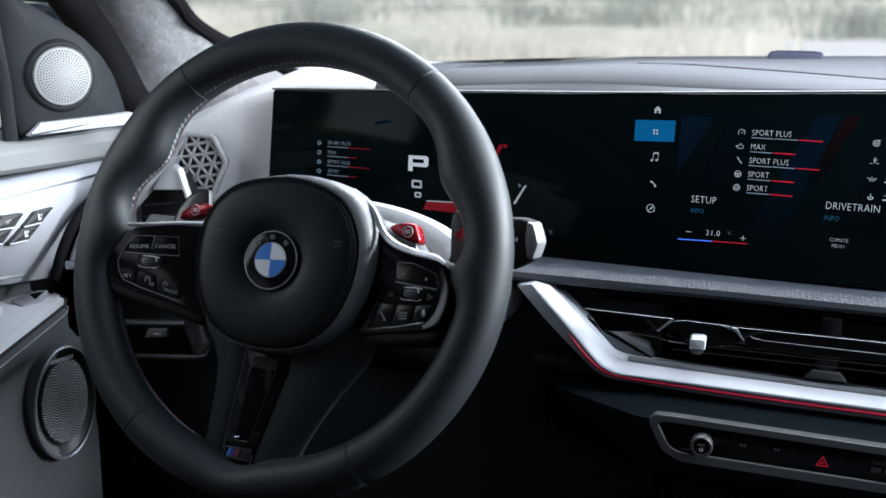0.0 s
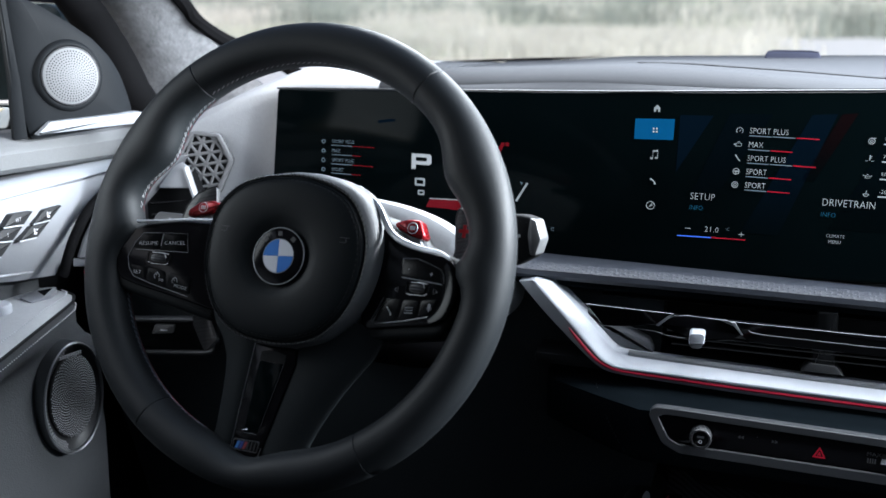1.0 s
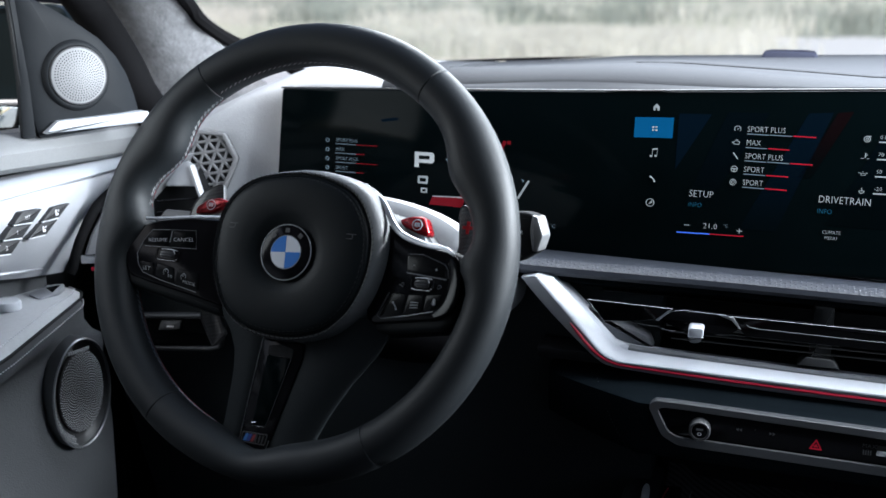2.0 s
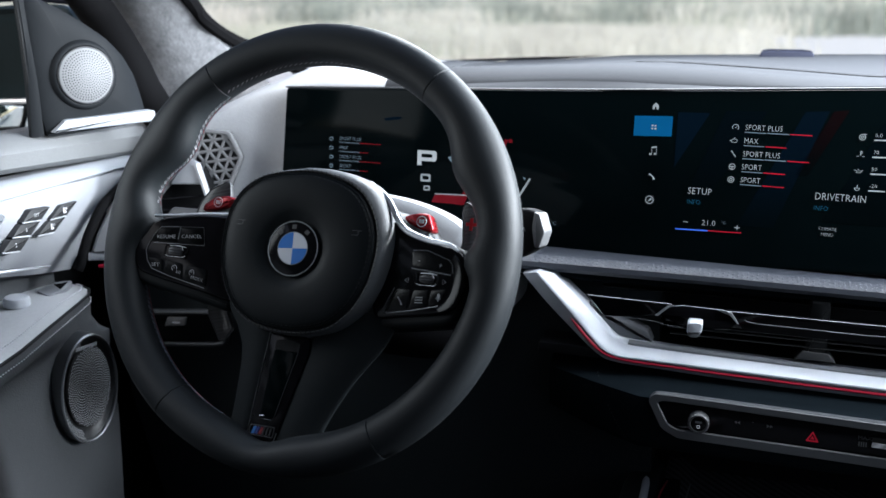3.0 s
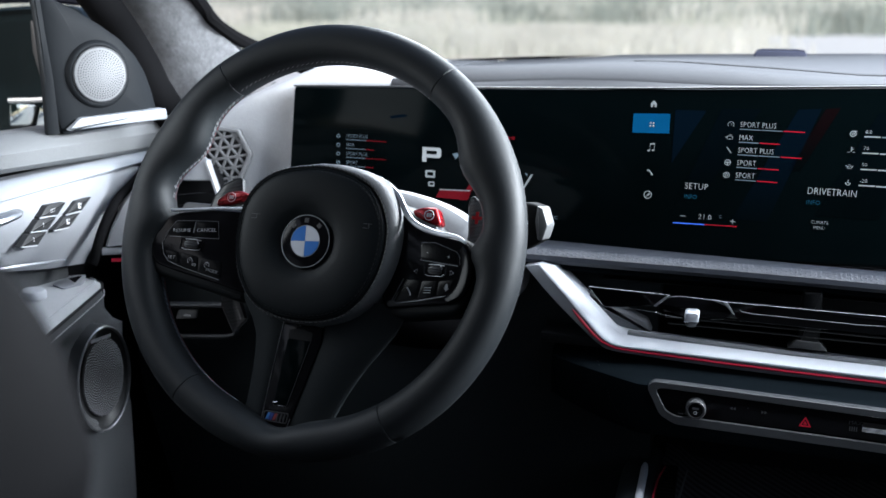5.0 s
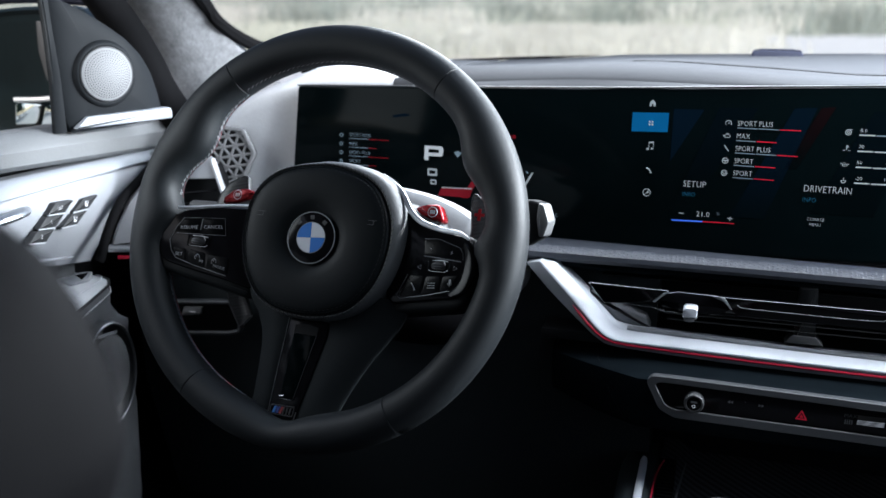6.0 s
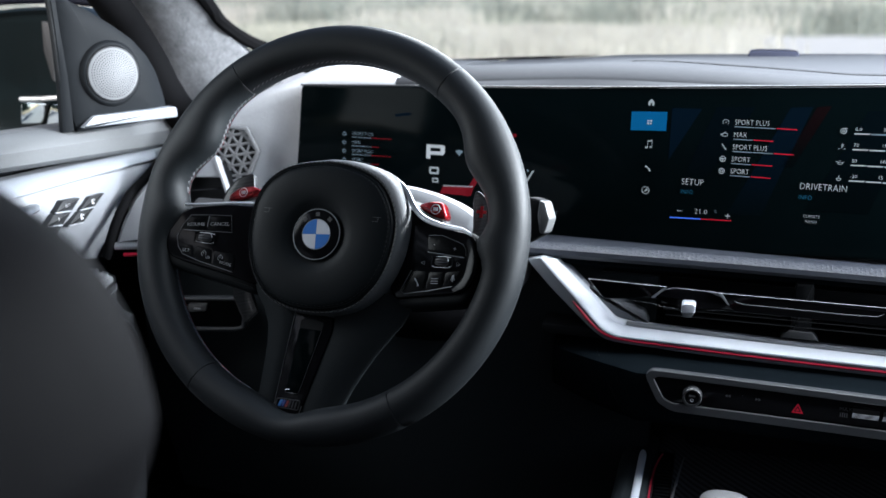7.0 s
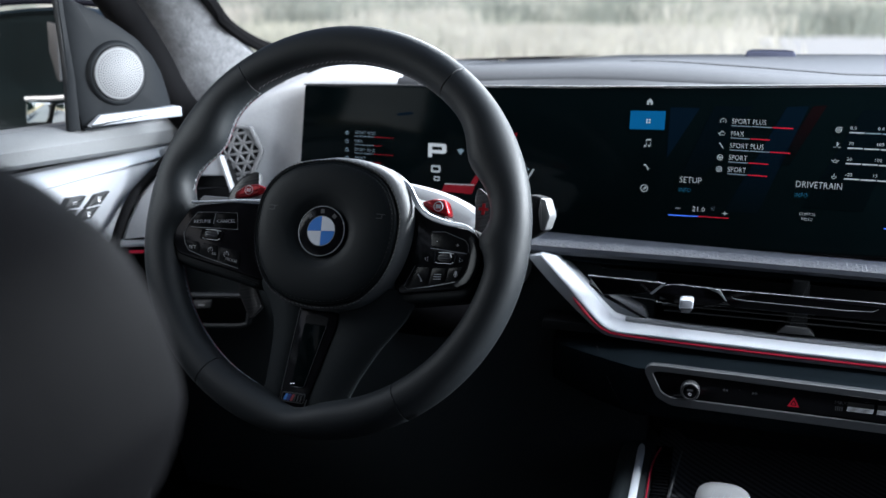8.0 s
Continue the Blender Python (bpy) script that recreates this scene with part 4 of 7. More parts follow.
    for o in pads:
        pd = part("paddle", plate(rounded(mm(*o), 0.0025), -0.056, -0.050, 0.0015), CARBON, t, "carbon fibre shift paddle", m=MW)
        part("edge", tube([(p.x, p.y, -0.0505) for p in rounded(mm(*o), 0.0025)], 0.0007, 6, closed=True), ROLLER, pd, "thin bright edge", m=MW)
        if o[0][0] > 0:
            mw = MW @ Matrix.Translation((0.1262, 0.036, -0.0499))
            part("symbol", joined(bar(-0.0046, -0.0014, 0.0046, 0.0014), bar(-0.0014, -0.0052, 0.0014, 0.0052, 0.0004)), RED, pd, "red plus sign", m=mw)
    part("hub_back", tube([MW @ Vector((0, 0, -0.02)), MW @ Vector((0, 0, -0.07))], [0.062, 0.050], 32), PLASTIC, t)
    return t


steering_wheel()

# ---- curved display ----
MD = frame_of((-0.07, 0.84, 1.16), (1, -0.066, 0), (0, 0.09, 1))


def dz(x, z):
    """Frame coordinates of a place given by its x and height on the glass."""
    return ((x + 0.07) * 1.002, (z - 1.16) * 1.004)


def display():
    t = thing("curved_display", (-0.07, 0.85, 1.02), "wide black glass display with lit menus above the dashboard ledge", "display")
    out = rounded([dz(-0.470, 1.160), dz(-0.479, 1.010), dz(-0.10, 1.008), dz(0.30, 1.023), dz(0.302, 1.186), dz(0.0, 1.1735), dz(-0.156, 1.168)], 0.004)
    part("housing", plate(inset(out, -0.0012), -0.016, -0.0012, 0.002), PLASTIC, t, m=MD)
    g = part("glass", plate(out, -0.0016, 0.0, 0.0006), SCREEN, t, "dark glossy glass", m=MD)
    top = [Vector((*dz(x, z), 0.0)) for x, z in ((-0.471, 1.1612), (-0.156, 1.1692), (0.0, 1.1748), (0.302, 1.1874))]
    part("bezel", tube(curve_through(top, 6), 0.0011, 6), PLASTIC_GREY, t, "thin grey upper bezel", m=MD)
    k = Matrix.Translation((0, 0, 0.0003))
    m = MD @ k

    def tx(s, cap, x, z, mat, align="LEFT", wide=1.0):
        return words(s, cap, dz(x, z), m @ Matrix.Translation((0, 0, 0.0004)), mat, g, "caption", align, wide=wide)

    def ln(x0, z0, x1, z1, h, mat, lift=0.0):
        a, b = dz(x0, z0), dz(x1, z1)
        part("line", plate([(a[0], a[1] - h / 2), (b[0], b[1] - h / 2), (b[0], b[1] + h / 2), (a[0], a[1] + h / 2)], lift, lift + 0.0002, 0.00004, steps=1), mat, g, smooth=False, m=m)

    def poly(pts, mat, lift=0.0, name="panel"):
        part(name, plate([dz(*p) for p in pts], lift - 0.0001, lift + 0.0001, 0.00003, steps=1), mat, g, smooth=False, m=m)

    def lit(pts, mat):
        bm = bmesh.new()
        bm.faces.new([bm.verts.new((*dz(*p), 0.0)) for p in pts])
        part("lit_area", bm, mat, g, smooth=False, m=m)

    # menu backgrounds
    lit([(-0.049, 1.152), (-0.020, 1.1525), (-0.049, 1.100)], FADE_BLUE)
    lit([(-0.046, 1.050), (-0.006, 1.155), (0.030, 1.156), (-0.030, 1.048)], FADE_NAVY)
    lit([(0.012, 1.050), (0.062, 1.157), (0.082, 1.1585), (0.044, 1.050)], FADE_BLUE)
    lit([(0.058, 1.100), (0.0855, 1.1585), (0.098, 1.160), (0.069, 1.100)], FADE_RED)
    lit([(0.085, 1.060), (0.130, 1.157), (0.170, 1.158), (0.140, 1.060)], FADE_NAVY)
    # side bar
    poly([(-0.089, 1.1470), (-0.0535, 1.1480), (-0.0535, 1.1292), (-0.089, 1.1282)], UI_BLUE, 0.0002, "tile")
    for dx in (-0.0022, 0.0006):
        for dv in (-0.0022, 0.0006):
            ln(-0.0703 + dx, 1.1380 + dv, -0.0687 + dx, 1.1380 + dv, 0.0016, UI_WHITE, 0.0004)
    poly([(-0.0728, 1.1538), (-0.0709, 1.1538), (-0.0709, 1.1562), (-0.0691, 1.1562), (-0.0691, 1.1538), (-0.0672, 1.1538), (-0.0672, 1.1575), (-0.070, 1.1602), (-0.0728, 1.1575)], UI_DIM, 0.0002, "symbol")

    def hoop(x, z, r, thick, mat, a0=0.0, a1=360.0):
        c = dz(x, z)
        n = 20
        pts = [(c[0] + r * math.cos(radians(a0 + (a1 - a0) * q / n)), c[1] + r * math.sin(radians(a0 + (a1 - a0) * q / n)), 0.0003) for q in range(n + 1)]
        full = a1 - a0 >= 360
        part("symbol", tube(pts[:-1] if full else pts, thick, 5, closed=full), mat, g, m=m)
    for x, z in ((-0.0715, 1.1115), (-0.0672, 1.1120)):
        poly([(x - 0.0014, z - 0.0008), (x + 0.0008, z - 0.0008), (x + 0.0008, z + 0.0010), (x - 0.0014, z + 0.0010)], UI_DIM, 0.0002, "symbol")
        ln(x + 0.0006, z + 0.0030, x + 0.0010, z + 0.0030, 0.006, UI_DIM, 0.0002)
    ln(-0.0710, 1.1180, -0.0662, 1.1186, 0.0014, UI_DIM, 0.0002)
    a = dz(-0.069, 1.0905)
    part("symbol", tube([(a[0] - 0.0026, a[1] + 0.002, 0.0004), (a[0] - 0.0005, a[1] + 0.0012, 0.0004), (a[0] + 0.0014, a[1] - 0.0008, 0.0004), (a[0] + 0.0022, a[1] - 0.0028, 0.0004)], [0.0010, 0.0006, 0.0006, 0.0010], 6, flat=0.3), UI_DIM, g, m=m)
    a = dz(-0.0695, 1.0680)
    part("symbol", tube([(a[0] + 0.0036 * math.cos(q), a[1] + 0.0036 * math.sin(q), 0.0003) for q in np.linspace(0, 2 * np.pi, 21)[:-1]], 0.00035, 5, closed=True), UI_DIM, g, m=m)
    poly([(-0.0715, 1.0660), (-0.0675, 1.0680), (-0.0680, 1.0705)], UI_DIM, 0.0002, "symbol")
    # drive settings
    for i, (s, n, end) in enumerate((("SPORT PLUS", 3, 0.070), ("MAX", 2, 0.0495), ("SPORT PLUS", 3, 0.0695), ("SPORT", 2, 0.0505), ("SPORT", 2, 0.0505))):
        z = 1.1418 - 0.01195 * i - 0.0002 * (i > 0)
        tx(s, 0.0050, 0.0118, z - 0.0010, UI_WHITE, wide=0.80)
        zl = z - 0.0052
        st = (end - 0.0115) / n
        for q in range(n):
            ln(0.0115 + st * q + 0.0004, zl, 0.0115 + st * (q + 1) - 0.0004, zl - 0.0002, 0.0008 if q < n - 1 else 0.0011, UI_RED if q == n - 1 else UI_GREY, 0.0002)
        zc = z - 0.0012
        if i == 0:
            hoop(0.0035, zc, 0.0027, 0.00028, UI_DIM, -40, 220)
            poly([(0.0030, zc - 0.0004), (0.0036, zc - 0.0008), (0.0052, zc + 0.0014)], UI_DIM, 0.0002, "symbol")
        elif i == 1:
            eng = [(0.0010, zc - 0.0018), (0.0056, zc - 0.0018), (0.0062, zc - 0.0008), (0.0062, zc + 0.0008), (0.0048, zc + 0.0016), (0.0018, zc + 0.0016), (0.0010, zc + 0.0006)]
            o_ = [Vector(dz(*p)) for p in eng]
            part("symbol", ring_plate(o_, inset(o_, 0.0005), 0.0, 0.0002, 0.00004), UI_DIM, g, smooth=False, m=m)
            ln(-0.0004, zc, 0.0008, zc, 0.0012, UI_DIM, 0.0002)
            ln(0.0026, zc + 0.0024, 0.0046, zc + 0.0024, 0.0005, UI_DIM, 0.0002)
        elif i == 2:
            poly([(0.0012, zc + 0.0026), (0.0020, zc + 0.0030), (0.0040, zc + 0.0004), (0.0032, zc - 0.0002)], UI_DIM, 0.0002, "symbol")
            poly([(0.0034, zc - 0.0006), (0.0042, zc), (0.0062, zc - 0.0026), (0.0056, zc - 0.0030)], UI_DIM, 0.0002, "symbol")
        else:
            hoop(0.0035, zc, 0.0026, 0.00032, UI_DIM)
            if i == 3:
                ln(0.0014, zc + 0.0002, 0.0056, zc + 0.0002, 0.0009, UI_DIM, 0.0002)
                ln(0.0031, zc - 0.0012, 0.0039, zc - 0.0012, 0.0020, UI_DIM, 0.0002)
            else:
                hoop(0.0035, zc, 0.0012, 0.00030, UI_DIM)
    tx("SETUP", 0.0062, -0.0345, 1.0793, UI_WHITE, wide=0.86)
    tx("INFO", 0.0042, -0.0345, 1.0690, UI_TEXT_BLUE, wide=0.86)
    tx("DRIVETRAIN", 0.0064, 0.0768, 1.0826, UI_WHITE, wide=0.80)
    tx("INFO", 0.0042, 0.0768, 1.0720, UI_TEXT_BLUE, wide=0.86)
    # climate bar
    tx("21.0", 0.0050, -0.0195, 1.0502, UI_WHITE, wide=1.0)
    tx("\u00b0C", 0.0026, -0.0015, 1.0518, UI_GREY)
    ln(-0.0365, 1.0497, -0.0315, 1.0497, 0.0006, UI_DIM, 0.0002)
    ln(0.0105, 1.0482, 0.0155, 1.0482, 0.0006, UI_DIM, 0.0002)
    ln(0.0127, 1.0482, 0.0133, 1.0482, 0.0046, UI_DIM, 0.0002)
    ln(-0.0430, 1.0422, -0.013, 1.0430, 0.0010, UI_LINE_BLUE, 0.0002)
    ln(-0.013, 1.0430, 0.0170, 1.0436, 0.0010, UI_RED, 0.0002)
    tx("CLIMATE", 0.0030, 0.0905, 1.0538, UI_DIM, "CENTER", 0.85)
    tx("MENU", 0.0030, 0.0905, 1.0487, UI_DIM, "CENTER", 0.85)
    ln(0.1600, 1.0455, 0.190, 1.0462, 0.0010, UI_LINE_BLUE, 0.0002)
    # drivetrain values
    for i, (lo, hi) in enumerate((("0.0", "0.4"), ("70", "100"), ("50", "100"), ("-20", "15"))):
        z = 1.1378 - 0.0148 * i
        tx(lo, 0.0032, 0.1205, z + 0.0016, UI_WHITE)
        tx(hi, 0.0032, 0.1445, z + 0.0020, UI_WHITE)
        for q in range(3):
            ln(0.1200 + q * 0.0145, z - 0.0026, 0.1335 + q * 0.0145, z - 0.0024, 0.0012, UI_DIM if i or q == 0 else UI_GREY, 0.0002)
        zc = z - 0.0005
        if i == 0:
            hoop(0.1105, zc, 0.0024, 0.00036, UI_DIM)
            hoop(0.1105, zc, 0.0010, 0.00030, UI_DIM)
            ln(0.1110, zc + 0.0024, 0.1138, zc + 0.0026, 0.0005, UI_DIM, 0.0002)
        elif i == 1:
            ln(0.1102, zc + 0.0008, 0.1110, zc + 0.0008, 0.0042, UI_DIM, 0.0002)
            ln(0.1110, zc + 0.0020, 0.1124, zc + 0.0020, 0.0004, UI_DIM, 0.0002)
            ln(0.1110, zc + 0.0008, 0.1124, zc + 0.0008, 0.0004, UI_DIM, 0.0002)
            for dx in (-0.0034, 0.0012):
                ln(0.1106 + dx, zc - 0.0020, 0.1128 + dx, zc - 0.0018, 0.0004, UI_DIM, 0.0002)
        elif i == 2:
            o_ = [Vector(dz(*p)) for p in ((0.1085, zc - 0.0018), (0.1120, zc - 0.0018), (0.1142, zc + 0.0008), (0.1118, zc + 0.0002), (0.1085, zc + 0.0002))]
            part("symbol", ring_plate(o_, inset(o_, 0.0004), 0.0, 0.0002, 0.00004), UI_DIM, g, smooth=False, m=m)
            ln(0.1066, zc + 0.0006, 0.1084, zc + 0.0002, 0.0005, UI_DIM, 0.0002)
            ln(0.1096, zc + 0.0014, 0.1108, zc + 0.0014, 0.0005, UI_DIM, 0.0002)
        else:
            hoop(0.1108, zc - 0.0004, 0.0020, 0.00034, UI_DIM, 180, 360)
            ln(0.1086, zc - 0.0004, 0.1130, zc - 0.0004, 0.0005, UI_DIM, 0.0002)
            ln(0.1105, zc + 0.0012, 0.1111, zc + 0.0012, 0.0026, UI_DIM, 0.0002)
    # instrument side
    def square(x0, z0, x1, z1, s, mat):
        o_, i_ = ([dz(*p) for p in ((x0 + e, z0 + e), (x1 - e, z0 + e), (x1 - e, z1 - e), (x0 + e, z1 - e))] for e in (0.0, s))
        part("digit", ring_plate(rounded(o_, s * 0.7), rounded(i_, s * 0.25), 0.0, 0.0002, 0.00004), mat, g, smooth=False, m=m)
    gear = [(-0.3122, 1.0858), (-0.3075, 1.0858), (-0.3075, 1.0905), (-0.2925, 1.0905), (-0.2905, 1.0925), (-0.2905, 1.0995), (-0.2925, 1.1015), (-0.3122, 1.1015)]
    poly(gear, UI_WHITE, 0.0002, "gear_letter")
    poly([(-0.3075, 1.0942), (-0.2955, 1.0942), (-0.2955, 1.0980), (-0.3075, 1.0980)], SCREEN, 0.0003, "gear_letter")
    square(-0.3081, 1.0690, -0.2969, 1.0770, 0.0020, UI_DIM)
    square(-0.3043, 1.0597, -0.2974, 1.0648, 0.0013, UI_DIM)
    for i, s in enumerate(("SPORT PLUS", "MAX", "SPORT PLUS", "SPORT")):
        z = 1.1085 - 0.0098 * i
        tx(s, 0.0038, -0.4040, z, UI_GREY, wide=0.85)
        ln(-0.4045, z - 0.0040, -0.380, z - 0.0040, 0.0006, UI_GREY, 0.0002)
        e = -0.355 if i % 2 == 0 else -0.370
        ln(-0.380, z - 0.0040, e, z - 0.0040, 0.0007, UI_RED_DEEP, 0.0002)
        hoop(-0.4140, z - 0.0006, 0.0018, 0.0004, UI_GREY)
    lit([(-0.352, 1.1325), (-0.337, 1.1350), (-0.331, 1.1345), (-0.333, 1.1325), (-0.350, 1.1300)], FADE_BLUE)
    poly([(-0.291, 1.0565), (-0.255, 1.0575), (-0.2585, 1.0480), (-0.295, 1.0480)], UI_RED_DEEP)
    ln(-0.291, 1.0570, -0.256, 1.0580, 0.0010, UI_DIM, 0.0002)
    poly([(-0.268, 1.0475), (-0.236, 1.100), (-0.232, 1.0985), (-0.2605, 1.0475)], UI_RED_DEEP)
    poly([(-0.228, 1.098), (-0.217, 1.118), (-0.2135, 1.117), (-0.224, 1.096)], UI_RED_DEEP)
    poly([(-0.213, 1.1145), (-0.2095, 1.1145), (-0.2095, 1.118), (-0.213, 1.118)], UI_RED_DEEP, 0.0002)
    poly([(-0.2005, 1.062), (-0.1900, 1.080), (-0.1880, 1.080), (-0.1985, 1.061)], UI_DIM, 0.0002)
    poly([(-0.195, 1.078), (-0.1965, 1.0815), (-0.1935, 1.0795)], UI_GREY, 0.0002)
    tx("0.0 \u00b0C", 0.0036, -0.1735, 1.0370, UI_GREY)
    poly([(-0.278, 1.096), (-0.2735, 1.0905), (-0.269, 1.096), (-0.2735, 1.0975)], UI_GREY, 0.0002, "symbol")
    return t


display()


# ---- dashboard ----
SILVER_PAINT = material("silver_paint", (0.38, 0.40, 0.435), 0.48, 0.0, 0.00002, 0.0006, 0.04, 0.05)
CAP_GREY = material("cap_grey", (0.011, 0.0125, 0.021), 0.75, 0, 0.00005, 0.0008, 0.1, 0.03, spec=0.08)
FACET = material("facet_grey", (0.36, 0.38, 0.41), 0.48, 0.15, 0.00002, 0.0006, 0.05, 0.05)
STRIP_GREY = material("strip_grey", (0.038, 0.041, 0.045), 0.5, 0.25, 0.00003, 0.0006, 0.05, 0.03)
VENT_GREY = material("vent_grey", (0.10, 0.106, 0.115), 0.5, 0, 0.00005, 0.0008, 0.1, 0.03)
def lip(x):
    """Height and front of the dashboard's upper edge at x."""
    z = np.interp(x, [-0.70, -0.62, -0.58, -0.53, -0.47, -0.30, -0.15, 0.1, 0.3, 0.9], [1.060, 1.095, 1.122, 1.148, 1.168, 1.172, 1.175, 1.184, 1.192, 1.20])
    y = np.interp(x, [-0.70, -0.62, -0.56, -0.49, -0.47, 0.3, 0.9], [0.835, 0.832, 0.846, 0.876, 0.885, 0.838, 0.80])
    return float(y), float(z)


def dashboard():
    t = thing("dashboard", (0.0, 1.0, 0.60), "grey leather dashboard with silver trim and dark lower half", "dashboard")
    xs = [-0.70, -0.66, -0.62, -0.58, -0.55, -0.52, -0.49, -0.47, -0.44, -0.40, -0.3, -0.2, -0.15, -0.1, 0.0, 0.1, 0.2, 0.3, 0.45, 0.6, 0.78]
    rows = []
    for x in [v for v in xs if v < -0.41] + [-0.40, -0.38, -0.36, -0.30]:
        y, z = lip(x)
        up = max(0.0, min(1.0, (x + 0.62) / 0.15))
        peak = z + 0.010 * up
        rows.append([(x, y + 0.004, 0.985), (x, y, z - 0.020), (x, y + 0.001, z - 0.008), (x, y + 0.006, z - 0.002), (x, y + 0.010, z), (x, y + 0.013, z - 0.006), (x, y + 0.0175, z - 0.006), (x, y + 0.0205, z - 0.002), (x, y + 0.024, z + 0.002 * up), (x, y + 0.030, z + 0.0052 * up), (x, y + 0.038, z + 0.0076 * up), (x, y + 0.048, z + 0.0094 * up),
                     (x, y + 0.062, peak + 0.001), (x, 0.96, peak - 0.001), (x, 1.0, peak), (x, 1.12, (peak + 1.17) / 2 + 0.001), (x, 1.22, 1.170), (x, 1.32, 1.15), (x, 1.335, 0.985)])
    part("end_pad", grid(rows[:-1], close_v=True, caps=True), LEATHER_PALE, t, "pale grey leather pad beside the display")

    part("middle_pad", grid(rows[-2:], close_v=True, caps=True), LEATHER_DASH, t, "dark grey leather pad above the instruments")

    def at(x, table):
        return float(np.interp(x, [p[0] for p in table], [p[1] for p in table]))
    LIP = ((-0.30, 1.1665), (-0.155, 1.1695), (-0.005, 1.1737), (0.115, 1.1776), (0.30, 1.184), (0.78, 1.20))
    CREASE = ((-0.30, 1.1690), (-0.26, 1.1709), (-0.21, 1.1738), (-0.16, 1.1762), (-0.106, 1.1764), (-0.055, 1.1752), (-0.006, 1.1745), (0.042, 1.1752), (0.12, 1.1782), (0.30, 1.1845), (0.78, 1.2005))
    CREST = ((-0.30, 1.1840), (-0.22, 1.1870), (-0.167, 1.1895), (-0.134, 1.1905), (-0.096, 1.1905), (-0.059, 1.1896), (-0.008, 1.1874), (0.042, 1.1838), (0.122, 1.1800), (0.30, 1.186), (0.78, 1.202))
    GUTTER = ((-0.14, 1.1905), (-0.11, 1.1885), (-0.047, 1.1868), (-0.008, 1.1848), (0.0455, 1.1822), (0.098, 1.1790), (0.132, 1.1770), (0.30, 1.178), (0.78, 1.19))
    FAR = ((-0.39, 1.168), (-0.30, 1.173), (-0.22, 1.1767), (-0.18, 1.1797), (-0.14, 1.1830), (-0.01, 1.1862), (0.16, 1.1895), (0.78, 1.195))
    rows = []
    for x in np.linspace(-0.30, 0.78, 64):
        x = float(x)
        y = lip(x)[0]
        zl, zr, zf = at(x, LIP), at(x, CREST), at(x, FAR)
        yc = y + 0.014
        zc = at(x, CREASE) - 0.083 * (yc - 0.862)
        zr = zr - 0.075 * (yc + 0.046 - 0.905)
        h = max(0.001, zr - zc)
        g = max(0.0, min(1.0, (x + 0.14) / 0.06))
        zg = at(x, GUTTER) * g + (zr * 0.6 + zf * 0.4) * (1 - g)
        pad = zg + 0.0036 * g + (zf + 0.001 - zg - 0.0036 * g) * 0.4
        rows.append([(x, y + 0.004, 0.985), (x, y, zl - 0.020), (x, y + 0.0005, zl - 0.004), (x, y + 0.003, zl - 0.0008), (x, y + 0.008, zl + 0.3 * (zc - zl)), (x, yc - 0.001, zc + 0.0002), (x, yc, zc - 0.0022), (x, yc + 0.0025, zc - 0.0024), (x, yc + 0.0040, zc + 0.0004),
                     (x, yc + 0.007, zc + h * 0.22), (x, yc + 0.012, zc + h * 0.46), (x, yc + 0.019, zc + h * 0.70), (x, yc + 0.028, zc + h * 0.88), (x, yc + 0.038, zc + h * 0.975), (x, yc + 0.048, zr), (x, yc + 0.058, zr - 0.0002), (x, yc + 0.072, zr + (zg + 0.0022 * g - zr) * 0.7), (x, 0.970, zg + 0.0016 * g), (x, 0.974, zg - 0.0004 * g), (x, 0.981, zg - 0.0004 * g), (x, 0.984, zg + 0.0024 * g), (x, 0.990, zg + 0.0034 * g),
                     (x, 1.02, pad), (x, 1.10, zf + 0.0015), (x, 1.20, zf), (x, 1.32, zf - 0.02), (x, 1.335, 0.985)])
    part("upper_pad", grid(rows, close_v=True, caps=True), LEATHER_DASH, t, "dark grey leather upper pad")
    # Joint between the pads: the step's shade is drawn as a black tube.
    line = [(float(x), 0.9775, at(float(x), GUTTER) + 0.0006) for x in np.linspace(-0.105, 0.60, 40)]
    part("pad_joint_shade", tube(line, [0.0004, 0.0009, 0.0013] + [0.0017] * 37, 8), RUBBER, t, "joint between the two pads, its shade laid in as a dark strip")
    edge = [(float(x), 1.215, at(float(x), FAR) + 0.0010) for x in np.linspace(-0.46, -0.175, 16)]
    part("screen_border", tube(edge, [0.0019] * 12 + [0.0015, 0.0011, 0.0007, 0.0003], 8), RUBBER, t, "dark border where the pad meets the windscreen")
    # lens of the projector on the top
    bx = plate(rounded([(0.024, 1.118), (0.086, 1.118), (0.080, 1.15), (0.030, 1.15)], 0.004), 1.16, 1.1965, 0.006)
    part("sensor_cap", bx, CAP_GREY, t, "small dark sensor cap on the dashboard top")
    # embossed ledge under the display
    rows = []
    for x in np.linspace(-0.46, 0.70, 40):
        y0 = 0.840 - 0.066 * (x + 0.07)
        yf = 0.775 - 0.03 * max(0, x)
        rows.append([(x, y0 + 0.012, 0.995), (x, y0 + 0.008, 1.010), (x, y0 - 0.010, 1.0125), (x, yf + 0.020, 1.0165), (x, yf + 0.008, 1.0165), (x, yf + 0.001, 1.0125), (x, yf, 1.008), (x, yf + 0.004, 1.0035), (x, yf + 0.02, 1.001)])
    part("ledge", grid(rows, close_v=True, caps=True), EMBOSSED, t, "embossed dark grey leather ledge")
    # raised diamonds along the ledge's front edge
    bm = bmesh.new()
    n = 0
